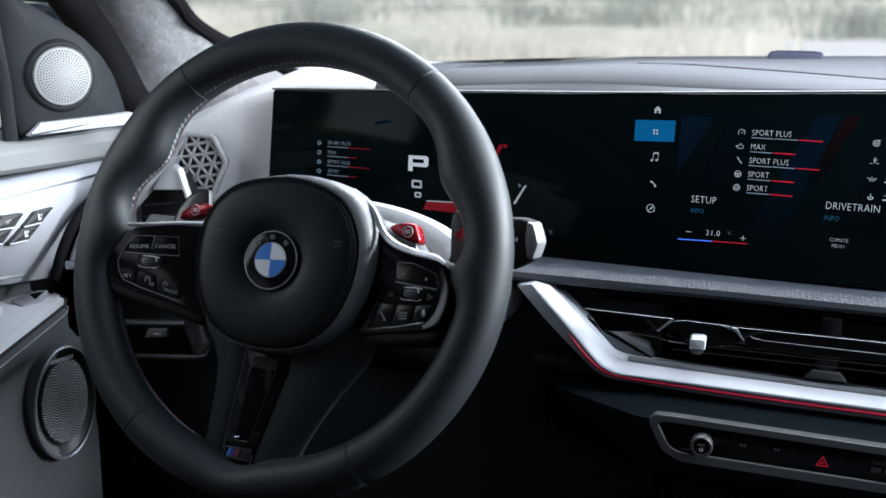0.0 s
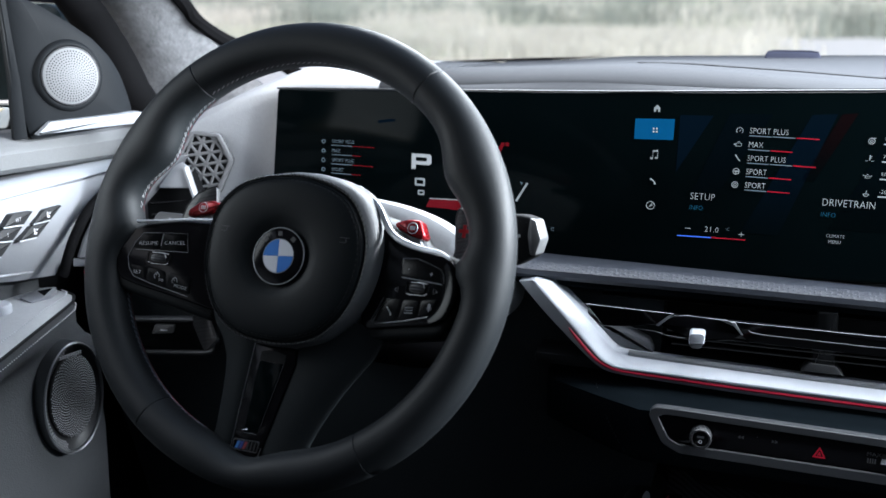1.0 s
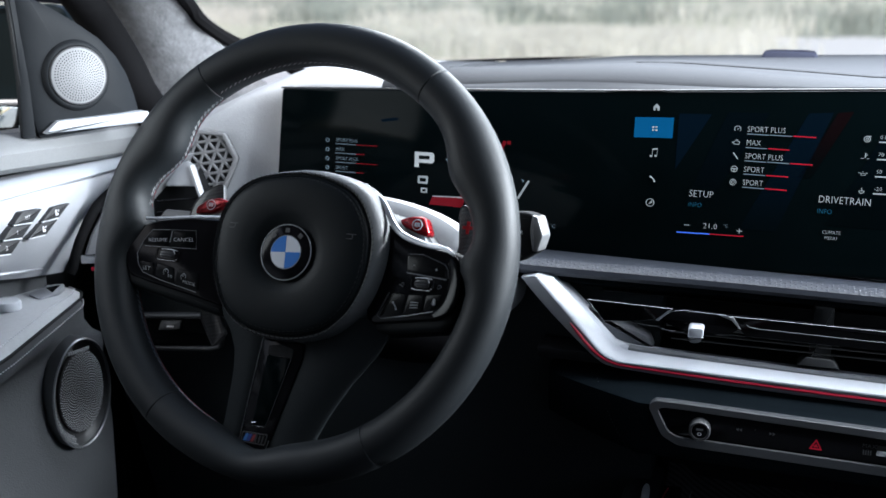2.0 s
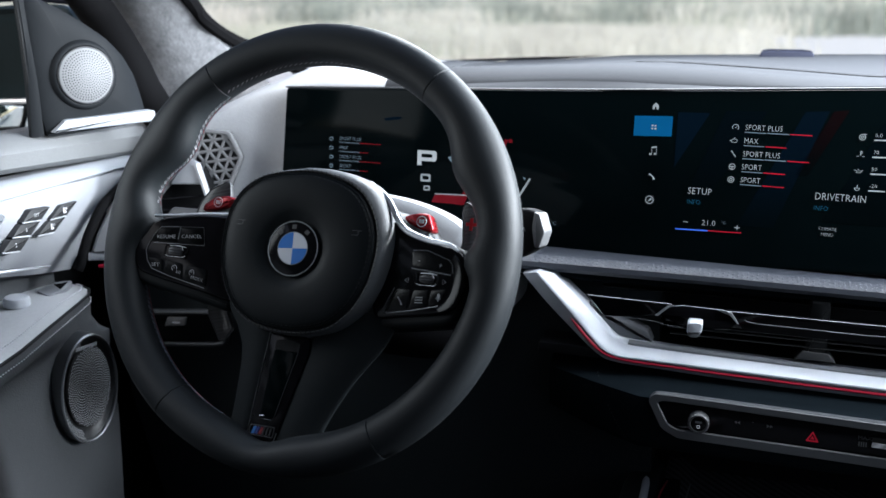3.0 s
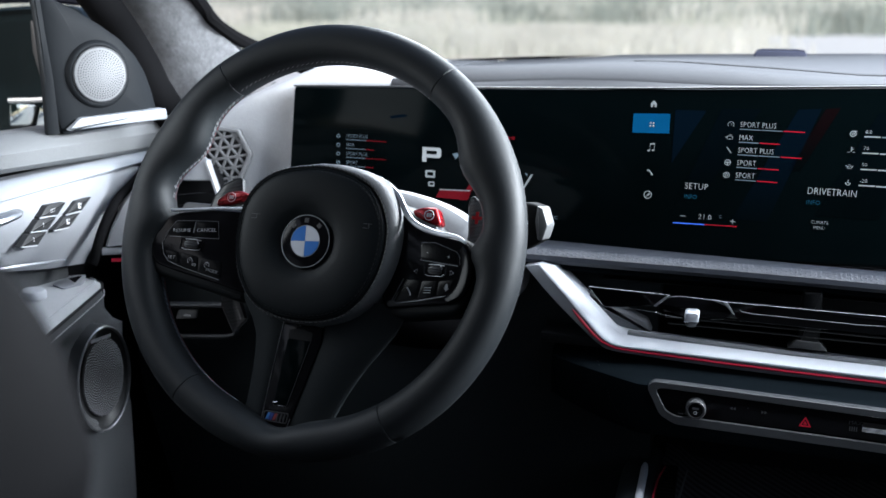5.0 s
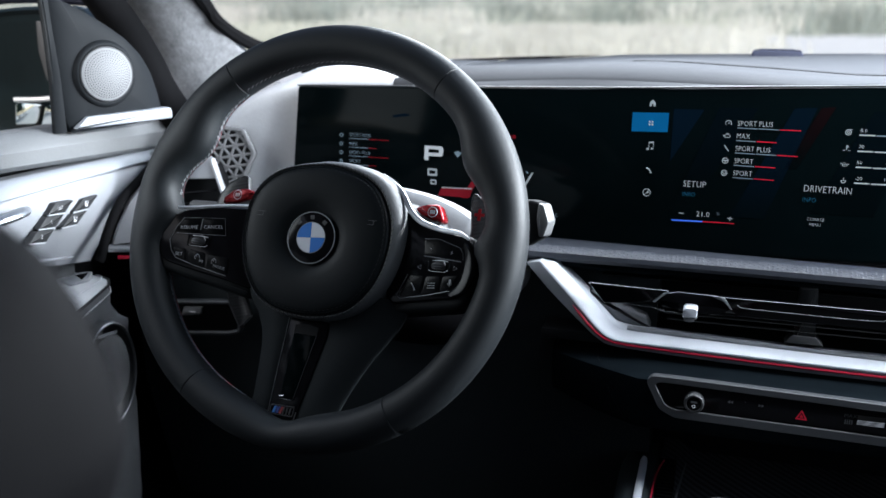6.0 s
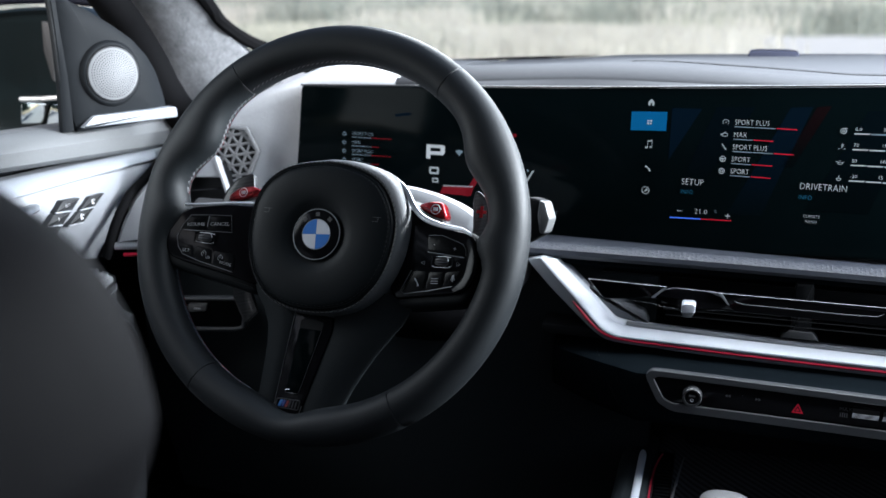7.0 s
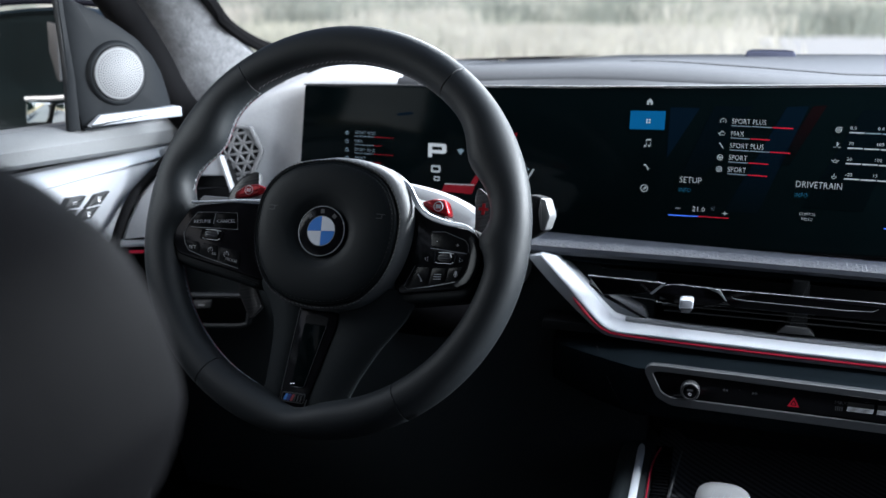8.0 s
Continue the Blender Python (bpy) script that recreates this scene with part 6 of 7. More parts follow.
def column():
    t = thing("steering_column", (-0.326, 0.75, 0.96), "grey steering column shroud behind the wheel", "steering column")
    rows = []
    for w, k, top in ((-0.072, 0.86, -0.004), (-0.078, 0.95, 0.0), (-0.09, 1.0, 0.001), (-0.12, 1.0, 0.000), (-0.19, 0.98, -0.004), (-0.26, 1.0, 0.0)):
        row = []
        for p in arc(0.0, -0.002, 0.130 * k, 0.055 * k, 0, 360, 56, 2.05):
            v = p.y + (top if p.y > 0 else 0)
            row.append(MW @ Vector((p.x + 0.004, v + 0.010, w)))
        rows.append(row)
    part("shroud", grid(rows, close_v=True, caps=True), SHROUD, t, "smooth light grey upper shroud")
    rows = []
    for w, k in ((-0.055, 0.62), (-0.062, 0.72), (-0.075, 0.78), (-0.10, 0.78)):
        rows.append([MW @ Vector((p.x + 0.004, p.y + 0.012, w)) for p in arc(0.0, -0.012, 0.128 * k, 0.064 * k, 0, 360, 40, 2.6)])
    part("collar", grid(rows, close_v=True, caps=True), PLASTIC_GREY, t)
    # Near-black seat leather here puts the shade under the column into the colour.
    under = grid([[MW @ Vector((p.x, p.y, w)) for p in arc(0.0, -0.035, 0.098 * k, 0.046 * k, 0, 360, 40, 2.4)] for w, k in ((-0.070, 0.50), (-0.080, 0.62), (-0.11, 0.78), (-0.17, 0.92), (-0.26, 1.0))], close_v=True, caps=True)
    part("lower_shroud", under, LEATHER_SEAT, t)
    # stalks
    o = [(-0.010, 0.018), (0.006, 0.0195), (0.017, 0.017), (0.0230, 0.002), (0.0195, -0.012), (0.002, -0.023), (-0.010, -0.020)]
    M1 = frame_of((-0.163, 0.684, 1.0655), (0.98, -0.18, 0), (0, 0.15, 1))
    st = part("wiper_stalk", plate(rounded(o, 0.003), -0.012, 0.002, 0.003, steps=3), PLASTIC, t, "dark wiper stalk with a pale end", m=M1)
    part("stalk_end", plate(rounded([(0.0120, 0.0180), (0.0178, 0.0166), (0.0235, 0.002), (0.0200, -0.0115), (0.0145, -0.012), (0.0110, 0.004)], 0.002), -0.012, 0.0050, 0.002), STALK_GREY, st, "pale grey faceted end", m=M1)
    words("REAR", 0.0031, (-0.006, 0.002, 0.0022), M1, PRINT, st)
    part("stalk_rod", tube([(-0.27, 0.72, 1.05), (-0.17, 0.69, 1.062)], 0.010, 12, flat=0.8), PLASTIC, st)
    M2 = frame_of((-0.494, 0.690, 1.0535), (0.98, -0.12, 0), (0, 0.5, 0.86))
    s2 = part("indicator_stalk", plate(rounded([(-0.026, -0.010), (-0.016, 0.008), (0.035, 0.009), (0.12, 0.004), (0.12, -0.012), (0.0, -0.012)], 0.003), -0.012, 0.002, 0.003, steps=3), POST_GREY, t, "grey indicator stalk", m=M2)
    part("symbol", joined(plate([(0.0, -0.0025), (0.004, 0.0), (0.0, 0.0025)], 0.0018, 0.0024, 0.0001, steps=1), bar(0.006, -0.0018, 0.016, 0.0018, 0.0003, 0.002)), PRINT, s2, m=M2)
    return t


column()


# ---- driver's door ----
def door():
    t = thing("car_door", (-0.70, 0.45, 0.50), "grey leather door card with silver trim and speakers", "door")
    # upper roll under the window
    rows = []
    for y in np.linspace(-0.45, 0.93, 30):
        f = max(0.0, (y - 0.55) / 0.38)
        zt = 1.129 - 0.012 * f
        zb = 1.095 - 0.020 * f
        xi = -0.664 + 0.012 * f
        rows.append([(-0.735, y, zt - 0.02), (-0.728, y, zt - 0.002), (-0.712, y, zt), (-0.690, y, zt - 0.001), (xi - 0.006, y, zt - 0.008), (xi, y, (zt + zb) / 2 + 0.002), (xi - 0.003, y, zb + 0.006), (xi - 0.012, y, zb), (-0.70, y, zb - 0.004), (-0.735, y, zb)])
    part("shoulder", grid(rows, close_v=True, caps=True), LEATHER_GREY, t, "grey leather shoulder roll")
    path = [Vector(r[3]) + Vector((0, 0, 0.0006)) for r in rows]
    part("stitching", stitches(path, 0.0042, 0.0030, 0.0003, (0, 0, 1), 0.05), PRINT_DIM, t)
    # silver panel with a bright upper fold
    def edge_y(z):
        return float(np.interp(z, [0.95, 0.988, 1.012, 1.035, 1.051, 1.068, 1.10], [0.728, 0.735, 0.752, 0.778, 0.815, 0.856, 0.93]))
    def fx(y):
        return -0.664 + 0.03 * max(0.0, (y - 0.62)) - 0.02 * max(0.0, 0.3 - y)
    rows = []
    for k in range(9):
        s = k / 8
        row = []
        for j in range(24):
            q = j / 23
            zb = float(np.interp(-0.45 + 1.19 * q, [0.30, 0.40, 0.50, 0.61, 0.684, 0.74], [1.040, 1.026, 1.014, 0.9965, 0.981, 0.972]))
            z = (1.0935 - 0.0165 * q) * (1 - s) + zb * s
            y1 = edge_y(z)
            y = -0.45 + (y1 + 0.45) * q
            bulge = 0.014 * math.sin(math.pi * min(1.0, s * 1.0)) - (0.010 * s)
            if k == 0:
                bulge = -0.012
            row.append((fx(y) + bulge, y, z))
        rows.append(row)
    back = [[(x - 0.03, y, z) for x, y, z in r] for r in rows[::-1]]
    part("backing", block(-0.74, -0.69, -0.45, 0.73, 0.92, 1.05, 0.003), LEATHER_DOOR_SHADED, t)
    part("silver_panel", grid(rows + back, close_u=True, caps=False), DOOR_SATIN, t, "brushed silver door panel")
    fold = []
    for j in range(30):
        q = j / 29
        y = -0.45 + 1.325 * q
        z = 1.0945 - 0.0175 * max(0.0, (y + 0.0) / 0.875)
        h = 0.0215 - 0.016 * max(0.0, min(1.0, (y - 0.30) / 0.57))
        x = fx(y)
        q_ = h / 0.0215
        fold.append([(x - 0.012, y, z + 0.002), (x - 0.004, y, z + 0.002), (x + 0.004 * q_ + 0.001, y, z - h * 0.22), (x + 0.010 * q_ + 0.002, y, z - h * 0.6), (x + 0.0135 * q_ + 0.003, y, z - h * 0.92), (x + 0.0120 * q_ + 0.003, y, z - h * 1.05), (x - 0.002, y, z - h * 1.1), (x - 0.012, y, z - h)])
    part("upper_fold", grid(fold, close_v=True, caps=True), FACET, t, "bright silver fold")
    # dark joint between door and dashboard
    path = curve_through([(-0.638, 0.900, 1.096), (-0.635, 0.828, 1.0755), (-0.635, 0.788, 1.0575), (-0.635, 0.752, 1.0415), (-0.635, 0.727, 1.019), (-0.635, 0.713, 1.000), (-0.636, 0.708, 0.988), (-0.638, 0.705, 0.982)], 5)
    part("seal", tube(path, 0.0052, 10), RUBBER, t, "black rubber joint")
    # seat memory and heating keys, two slanted columns
    MKEY = frame_of((fx(0.69) - 0.0050, 0.0, 0.0), (-0.02, 1, 0), (0.03, 0, 1))

    def column_of(top, low, n, marks):
        """A column of n slanted keys between its top edge and its low edge."""
        for k in range(n):
            f0, f1 = (k + 0.03) / n, (k + 0.97) / n
            o = [Vector(low[0]).lerp(Vector(top[0]), 1 - f1), Vector(low[1]).lerp(Vector(top[1]), 1 - f1), Vector(low[1]).lerp(Vector(top[1]), 1 - f0), Vector(low[0]).lerp(Vector(top[0]), 1 - f0)]
            b = part("key", plate(rounded([(p.x, p.y) for p in o], 0.0022), -0.006, 0.0014, 0.0010), DOOR_KEY, t, "dark slanted seat key", m=MKEY)
            part("key_edge", tube([(o[0].x + 0.001, o[0].y + 0.0004, 0.0012), (o[1].x - 0.001, o[1].y + 0.0004, 0.0012)], 0.0008, 5), SATIN, b, "bright lower edge", m=MKEY)
            c = (o[0] + o[1] + o[2] + o[3]) / 4
            if marks == "seat":
                sym = joined(plate(rounded([(c.x - 0.0012, c.y - 0.0026), (c.x + 0.0030, c.y - 0.0026), (c.x + 0.0030, c.y - 0.0008), (c.x + 0.0006, c.y - 0.0006), (c.x + 0.0008, c.y + 0.0034), (c.x - 0.0010, c.y + 0.0034)], 0.0006), 0.0014, 0.0017, 0.0001), bar(c.x + 0.0024, c.y + 0.0006, c.x + 0.0030, c.y + 0.0026, 0.0003, 0.0014), bar(c.x + 0.0036, c.y + 0.0006, c.x + 0.0042, c.y + 0.0026, 0.0003, 0.0014))
                part("symbol", sym, PRINT, b, m=MKEY)
            else:
                words(marks[k], 0.0042 if k else 0.0034, (c.x, c.y, 0.0015), MKEY, PRINT, b, "caption", "CENTER")
    column_of([(0.7035, 1.0512), (0.7290, 1.0507)], [(0.6635, 1.0268), (0.6885, 1.0250)], 2, "seat")
    column_of([(0.6600, 1.0559), (0.6877, 1.0535)], [(0.6150, 1.0221), (0.6395, 1.0181)], 3, ("SET", "1", "2"))
    # door handle in its hollow
    hd = curve_through([(-0.650, 0.50, 1.052), (-0.632, 0.545, 1.058), (-0.630, 0.585, 1.060), (-0.645, 0.615, 1.058)], 6)
    part("door_handle", tube(hd, [0.010] * 8 + [0.008] * 8 + [0.006] * 3, 10, flat=0.6), SATIN, t, "silver door handle")
    part("trim_line", tube([(fx(0.40) + 0.009, 0.40, 1.032), (fx(0.50) + 0.010, 0.50, 1.020), (fx(0.61) + 0.010, 0.61, 1.0040), (fx(0.68) + 0.010, 0.680, 0.9918), (fx(0.685) + 0.009, 0.684, 0.9912)], [0.0030, 0.0030, 0.0026, 0.0016, 0.0005], 8, flat=0.7), SATIN, t, "bright edge line under the silver panel")
    # armrest, edged by piping between two rows of stitches
    def arm(y):
        e = max(0.0, min(1.0, (0.744 - y) / 0.075)) ** 0.5
        xi = float(np.interp(y, [-0.45, 0.45, 0.57, 0.62, 0.686, 0.715, 0.732, 0.744], [-0.572, -0.574, -0.595, -0.609, -0.627, -0.637, -0.650, -0.674]))
        zp = float(np.interp(y, [-0.45, 0.45, 0.57, 0.686, 0.744], [0.940, 0.943, 0.947, 0.9505, 0.950]))
        return e, xi, zp, zp + 0.0105 * e
    def on_pad(y, deg):
        """A place on the armrest's rolled flank, 0 on its top and 90 at the seam."""
        e, xi, zp, zt = arm(y)
        xt, q = xi - 0.030 - 0.010 * e, radians(deg)
        return (xt + (xi - xt) * math.sin(q), y, zp + (zt - zp) * math.cos(q))
    rows = []
    for y in list(np.linspace(-0.45, 0.60, 36)) + list(np.linspace(0.612, 0.744, 44)):
        e, xi, zp, zt = arm(y)
        rows.append([(-0.73, y, zt - 0.004 * e), (-0.715, y, zt - 0.001 * e)] + [on_pad(y, d) for d in (0, 12, 24, 36, 48, 60, 70, 78, 84, 88, 90)] + [(xi - 0.001 * e, y, zp - 0.001), (xi - 0.02 * e, y, zp - 0.002), (-0.71, y, zp - 0.004), (-0.73, y, zp)])
    part("armrest", grid(rows, close_v=True, caps=True), LEATHER_ARM_LIT, t, "padded grey leather armrest")
    ys = list(np.linspace(0.30, 0.61, 40)) + list(np.linspace(0.615, 0.738, 44))
    def along(dx, up, low=0.0):
        out = []
        for y in ys:
            e, xi, zp, zt = arm(y)
            out.append(Vector((xi + dx, y, zp + up * (zt - zp) - low)))
        return out
    part("stitching", stitches([Vector(on_pad(y, 48)) + Vector((0.0008, 0, 0.0016)) for y in ys], 0.0040, 0.0029, 0.0009, (1, 0, 0), 0.05), THREAD_WHITE, t)
    part("stitching", stitches(along(0.0022, 0.0, 0.0070), 0.0040, 0.0029, 0.0008, (1, 0, 0), 0.05), THREAD_WHITE, t)
    # Piping is dark to put the seam groove's shadow into its colour.
    part("piping", tube(along(0.0006, 0.0, -0.0012), 0.0016, 8), POST_DARK, t)
    MA = frame_of((-0.6640, 0, 0.9605), (0, 1, 0), (-1, 0, 0.05))
    sw = part("switch_plate", plate(rounded([(0.676, -0.010), (0.702, -0.012), (0.726, 0.000), (0.718, 0.011), (0.684, 0.012)], 0.005), -0.006, 0.0012, 0.0006), DOOR_SATIN, t, "silver window switch plate on the armrest", m=MA)
    for y in (0.560, 0.595):
        part("switch", plate(rounded([(y - 0.013, -0.010), (y + 0.013, -0.010), (y + 0.011, 0.012), (y - 0.011, 0.012)], 0.003), 0.0, 0.006, 0.002), SATIN, sw, m=MA)
    part("switch", grid([[(0.644 + r * math.cos(a), 0.000 + r * math.sin(a), w) for a in np.linspace(0, 2 * np.pi, 33)[:-1]] for r, w in ((0.0125, 0.0), (0.0125, 0.006), (0.0110, 0.0085), (0.004, 0.009))], close_v=True, caps=True), WHITE, sw, "round silver knob", m=MA)
    part("switch", plate([(0.697, -0.008), (0.720, 0.001), (0.706, 0.008)], 0.0, 0.0016, 0.0003), GLOSS, sw, "black triangular mark", m=MA)
    # lower card
    rows = []
    for y in np.linspace(-0.45, 0.742, 70):
        f = max(0.0, (y - 0.6) / 0.25)
        e, xi, zp, zt = arm(y)
        xi = max(xi, -0.660)
        zp = zp - 1.5 * max(0.0, y - 0.722)
        lo = -0.630 - 0.010 * f
        rows.append([(-0.72, y, zp), (-0.69, y, zp - 0.001), (xi - 0.012, y, zp - 0.001), (xi, y, zp - 0.0015), (xi + 0.0012, y, zp - 0.008), (xi - 0.001, y, zp - 0.018)]
                    + [(xi + (lo - xi) * s, y, zp - 0.018 + (0.905 - zp + 0.018) * q) for s, q in ((0.25, 0.22), (0.6, 0.5), (0.88, 0.78), (1.0, 1.0))]
                    + [(-0.631 - 0.012 * f, y, 0.88), (-0.628 - 0.012 * f, y, 0.80), (-0.640, y, 0.68), (-0.665, y, 0.55), (-0.72, y, 0.50)])
    part("lower_card", grid(rows, close_v=True, caps=True), LEATHER_DOOR_SHADED, t, "grey leather lower card")
    # bass speaker
    MB = frame_of((-0.617, 0.6765, 0.8635), (0.14, 0.99, -0.03), (0.03, 0.0, 1))
    RX, RY = 0.0378, 0.0600
    oval = [(math.cos(a), math.sin(a)) for a in np.linspace(0, 2 * np.pi, 73)[:-1]]
    sp = part("door_speaker", grid([[(RX * r * c, RY * r * s, w) for c, s in oval] for r, w in ((0.985, -0.02), (1.0, 0.000), (0.995, 0.0034), (0.972, 0.0046), (0.945, 0.0036), (0.938, 0.000))], close_v=True, caps=False), SATIN_DARK, t, "oval door speaker with a dark metal ring", m=MB)
    # Highlight along the ring's left side, laid on as a tapered bright tube.
    edge = [(RX * 0.985 * math.cos(a), RY * 0.985 * math.sin(a), 0.0040) for a in np.linspace(radians(88), radians(262), 40)]
    part("ring_glint", tube(edge, [0.0002 + 0.0011 * math.sin(math.pi * i / 39) ** 0.7 for i in range(40)], 6), SATIN, sp, "highlight on the ring, added as a bright crescent", m=MB)
    part("dish", grid([[(RX * r * c, RY * r * s, w) for c, s in oval] for r, w in ((0.940, 0.0015), (0.86, -0.0020), (0.76, -0.0045), (0.4, -0.005), (0.02, -0.005))], close_v=True), PLASTIC_GREY, sp, "dark dished surround", m=MB)
    facets = bmesh.new()
    for i in range(4):
        for k in range(30):
            a = radians(100 + 5.2 * (k + 0.5 * (i % 2)))
            r = 0.80 + 0.042 * i
            c = Vector((r * RX * math.cos(a), r * RY * math.sin(a), -0.0030 + 0.0014 * i))
            d = Vector((-RX * math.sin(a), RY * math.cos(a), 0)).normalized() * 0.0023
            n = Vector((RX * math.cos(a), RY * math.sin(a), 0)).normalized() * 0.0016 + Vector((0, 0, 0.0006))
            v = [facets.verts.new(q) for q in (c - d, c - n, c + d, c + n, c + Vector((0, 0, 0.0010)))]
            for q in range(4):
                facets.faces.new((v[q], v[(q + 1) % 4], v[4]))
    tagged(part("facet_band", facets, GRILLE, sp, "band of small metal facets", smooth=False, m=MB), kind="stuff")
    GX, GY, GC = 0.0290, 0.0445, Vector((0.0022, 0.0008, 0))
    part("grille", grid([[(r * GX * c + GC.x, r * GY * s + GC.y, w) for c, s in oval] for r, w in ((1.0, -0.006), (1.0, -0.0012), (0.96, 0.0), (0.5, 0.0012), (0.02, 0.0016))], close_v=True, caps=True), HOLE, sp, "dark grille with pale dots in a petal pattern", m=MB)
    dots = bmesh.new()
    total = 760
    for k in range(1, total):
        r, a = math.sqrt(k / total), k * 2.399963
        c = Vector((r * GX * 0.975 * math.cos(a), r * GY * 0.975 * math.sin(a), 0.0016 * (1 - r * r) + 0.0002)) + GC
        d = Vector((-GX * math.sin(a + 0.9), GY * math.cos(a + 0.9), 0)).normalized()
        n = Vector((d.y, -d.x, 0))
        s_ = 0.00054 + 0.00020 * r
        ring = [dots.verts.new(c + d * (s_ * 1.45 * math.cos(q)) + n * (s_ * 0.72 * math.sin(q))) for q in np.linspace(0, 2 * np.pi, 7)[:-1]]
        tip = dots.verts.new(c + Vector((0, 0, 0.0005)))
        for q in range(6):
            dots.faces.new((ring[q], ring[(q + 1) % 6], tip))
    tagged(part("grille_dots", dots, DOT_PALE, sp, smooth=False, m=MB), kind="stuff")
    mb = MB @ Matrix.Translation((0.0022, 0.0450, -0.0014)) @ Matrix.Rotation(radians(-2), 4, "Z")
    part("maker_bar", joined(*[bar(-0.0140 + 0.0028 * k, -0.0017, -0.0140 + 0.0028 * k + 0.0020, 0.0017, 0.0010) for k in range(10)]), DOT_PALE, sp, "row of small pale bars", m=mb)
    # mirror triangle with the tweeter
    MS = frame_of((-0.671, 0.725, 0.0), (0.47, 0.88, 0), (0.02, 0.01, 1))
    so = [(-0.006, 1.118), (0.109, 1.122), (0.1085, 1.137), (0.1035, 1.154), (0.0950, 1.176), (0.0825, 1.1955), (0.0640, 1.2145), (0.0425, 1.2300), (0.0190, 1.2446), (-0.004, 1.2562), (-0.018, 1.285), (-0.024, 1.285), (-0.018, 1.25), (-0.0155, 1.20), (-0.012, 1.15)]
    so = rounded(so, 0.004)
    mid = Vector((0.035, 1.175))
    rows = [[(p.x, p.y, -0.024) for p in so]]
    for k in (1.0, 0.985, 0.96, 0.92, 0.87, 0.8, 0.72, 0.65, 0.58, 0.5, 0.42, 0.35, 0.2, 0.02):
        rows.append([(mid.x + (p.x - mid.x) * k, mid.y + (p.y - mid.y) * k, -0.0045 + 0.0045 * (1 - k ** 6) - 0.016 * max(0.0, (k * (p.x - mid.x) + mid.x - 0.058) / 0.05) ** 2) for p in so])
    sa = part("sail_panel", grid(rows, close_v=True, caps=True), SAIL_BLACK, t, "dark grey mirror triangle", m=MS)
    part("sail_trim", plate(rounded([(-0.004, 1.1230), (0.0094, 1.1350), (0.108, 1.1372), (0.1095, 1.1255)], 0.002), -0.01, 0.0055, 0.002), FACET, sa, "bright silver trim strip", m=MS)
    cu, cv = 0.0355, 1.1788
    flange = [(0.0350, -0.0012), (0.0338, 0.0018), (0.0322, 0.0040), (0.0306, 0.0047), (0.0292, 0.0044)]
    part("tweeter_flange", grid([[(cu + r * math.cos(a), cv + r * math.sin(a) * 1.03, w) for a in np.linspace(0, 2 * np.pi, 57)[:-1]] for r, w in flange], close_v=True), SAIL_BLACK, sa, "soft raised flange round the tweeter", m=MS)
    part("tweeter", grid([[(cu + r * math.cos(a), cv + r * math.sin(a), w) for a in np.linspace(0, 2 * np.pi, 57)[:-1]] for r, w in ((0.0294, -0.002), (0.0293, 0.0052), (0.0288, 0.0066), (0.0281, 0.0068), (0.0274, 0.006))], close_v=True), POST_GREY, sa, "round silver tweeter", m=MS)
    face = grid([[(cu + r * math.cos(a), cv + r * math.sin(a), 0.0065 + 0.0040 * (1 - (r / 0.0276) ** 2)) for a in np.linspace(0, 2 * np.pi, 49)[:-1]] for r in (0.0276, 0.0266, 0.022, 0.016, 0.008, 0.0004)], close_v=True, caps=True)
    part("tweeter_grille", face, GRILLE, sa, "bright perforated metal", m=MS)
    dots = bmesh.new()
    for ring in range(1, 11):
        r = 0.00246 * ring
        n = 4 + ring * 5
        for k in range(n):
            a = 2 * math.pi * k / n + ring * 0.35
            s = 0.00048 + 0.00034 * ring / 10
            w = 0.0065 + 0.0040 * (1 - (r / 0.0276) ** 2) + 0.00016
            dots.faces.new([dots.verts.new((cu + r * math.cos(a) + s * math.cos(q), cv + r * math.sin(a) + s * math.sin(q), w)) for q in np.linspace(0, 2 * np.pi, 7)[:-1]])
    tagged(part("perforation", dots, HOLE, sa, smooth=False, m=MS), kind="stuff")
    # window frame
    post = [MS @ Vector(p) for p in ((-0.0150, 1.1195, -0.006), (-0.0175, 1.157, -0.005), (-0.0195, 1.20, -0.005), (-0.0225, 1.257, -0.005), (-0.030, 1.292, -0.006))]
    part("window_post", tube(curve_through(post + [Vector((-0.70, 0.60, 1.42)), Vector((-0.675, 0.42, 1.56))], 5), 0.0024, 8), POST_DARK, t, "grey window guide")
    lo_, hi_ = [(-0.0222, 1.1195), (-0.0220, 1.124), (-0.0203, 1.176), (-0.0212, 1.222), (-0.0228, 1.256), (-0.0290, 1.300)], [(-0.0102, 1.1195), (-0.0105, 1.124), (-0.0112, 1.176), (-0.0145, 1.222), (-0.0163, 1.256), (-0.0230, 1.300)]
    rows = [[MS @ Vector((a[0], a[1], -0.012)), MS @ Vector((a[0], a[1], -0.0035)), MS @ Vector((a[0] * 0.7 + b[0] * 0.3, (a[1] + b[1]) / 2, -0.0018)), MS @ Vector((b[0], b[1], -0.0022)), MS @ Vector((b[0], b[1], -0.012))] for a, b in zip(lo_, hi_)]
    part("window_frame", grid(rows, close_v=True, caps=True), SAIL_BLACK, t, "grey window frame beside the mirror triangle")
    gl = grid([[(-0.720, 0.73, 1.10), (-0.70, 0.70, 1.30), (-0.665, 0.40, 1.56)], [(-0.720, -0.45, 1.10), (-0.70, -0.45, 1.30), (-0.665, -0.45, 1.60)]])
    g = part("side_glass", gl, GLASS, t, "clear side window glass")
    g.visible_shadow = False
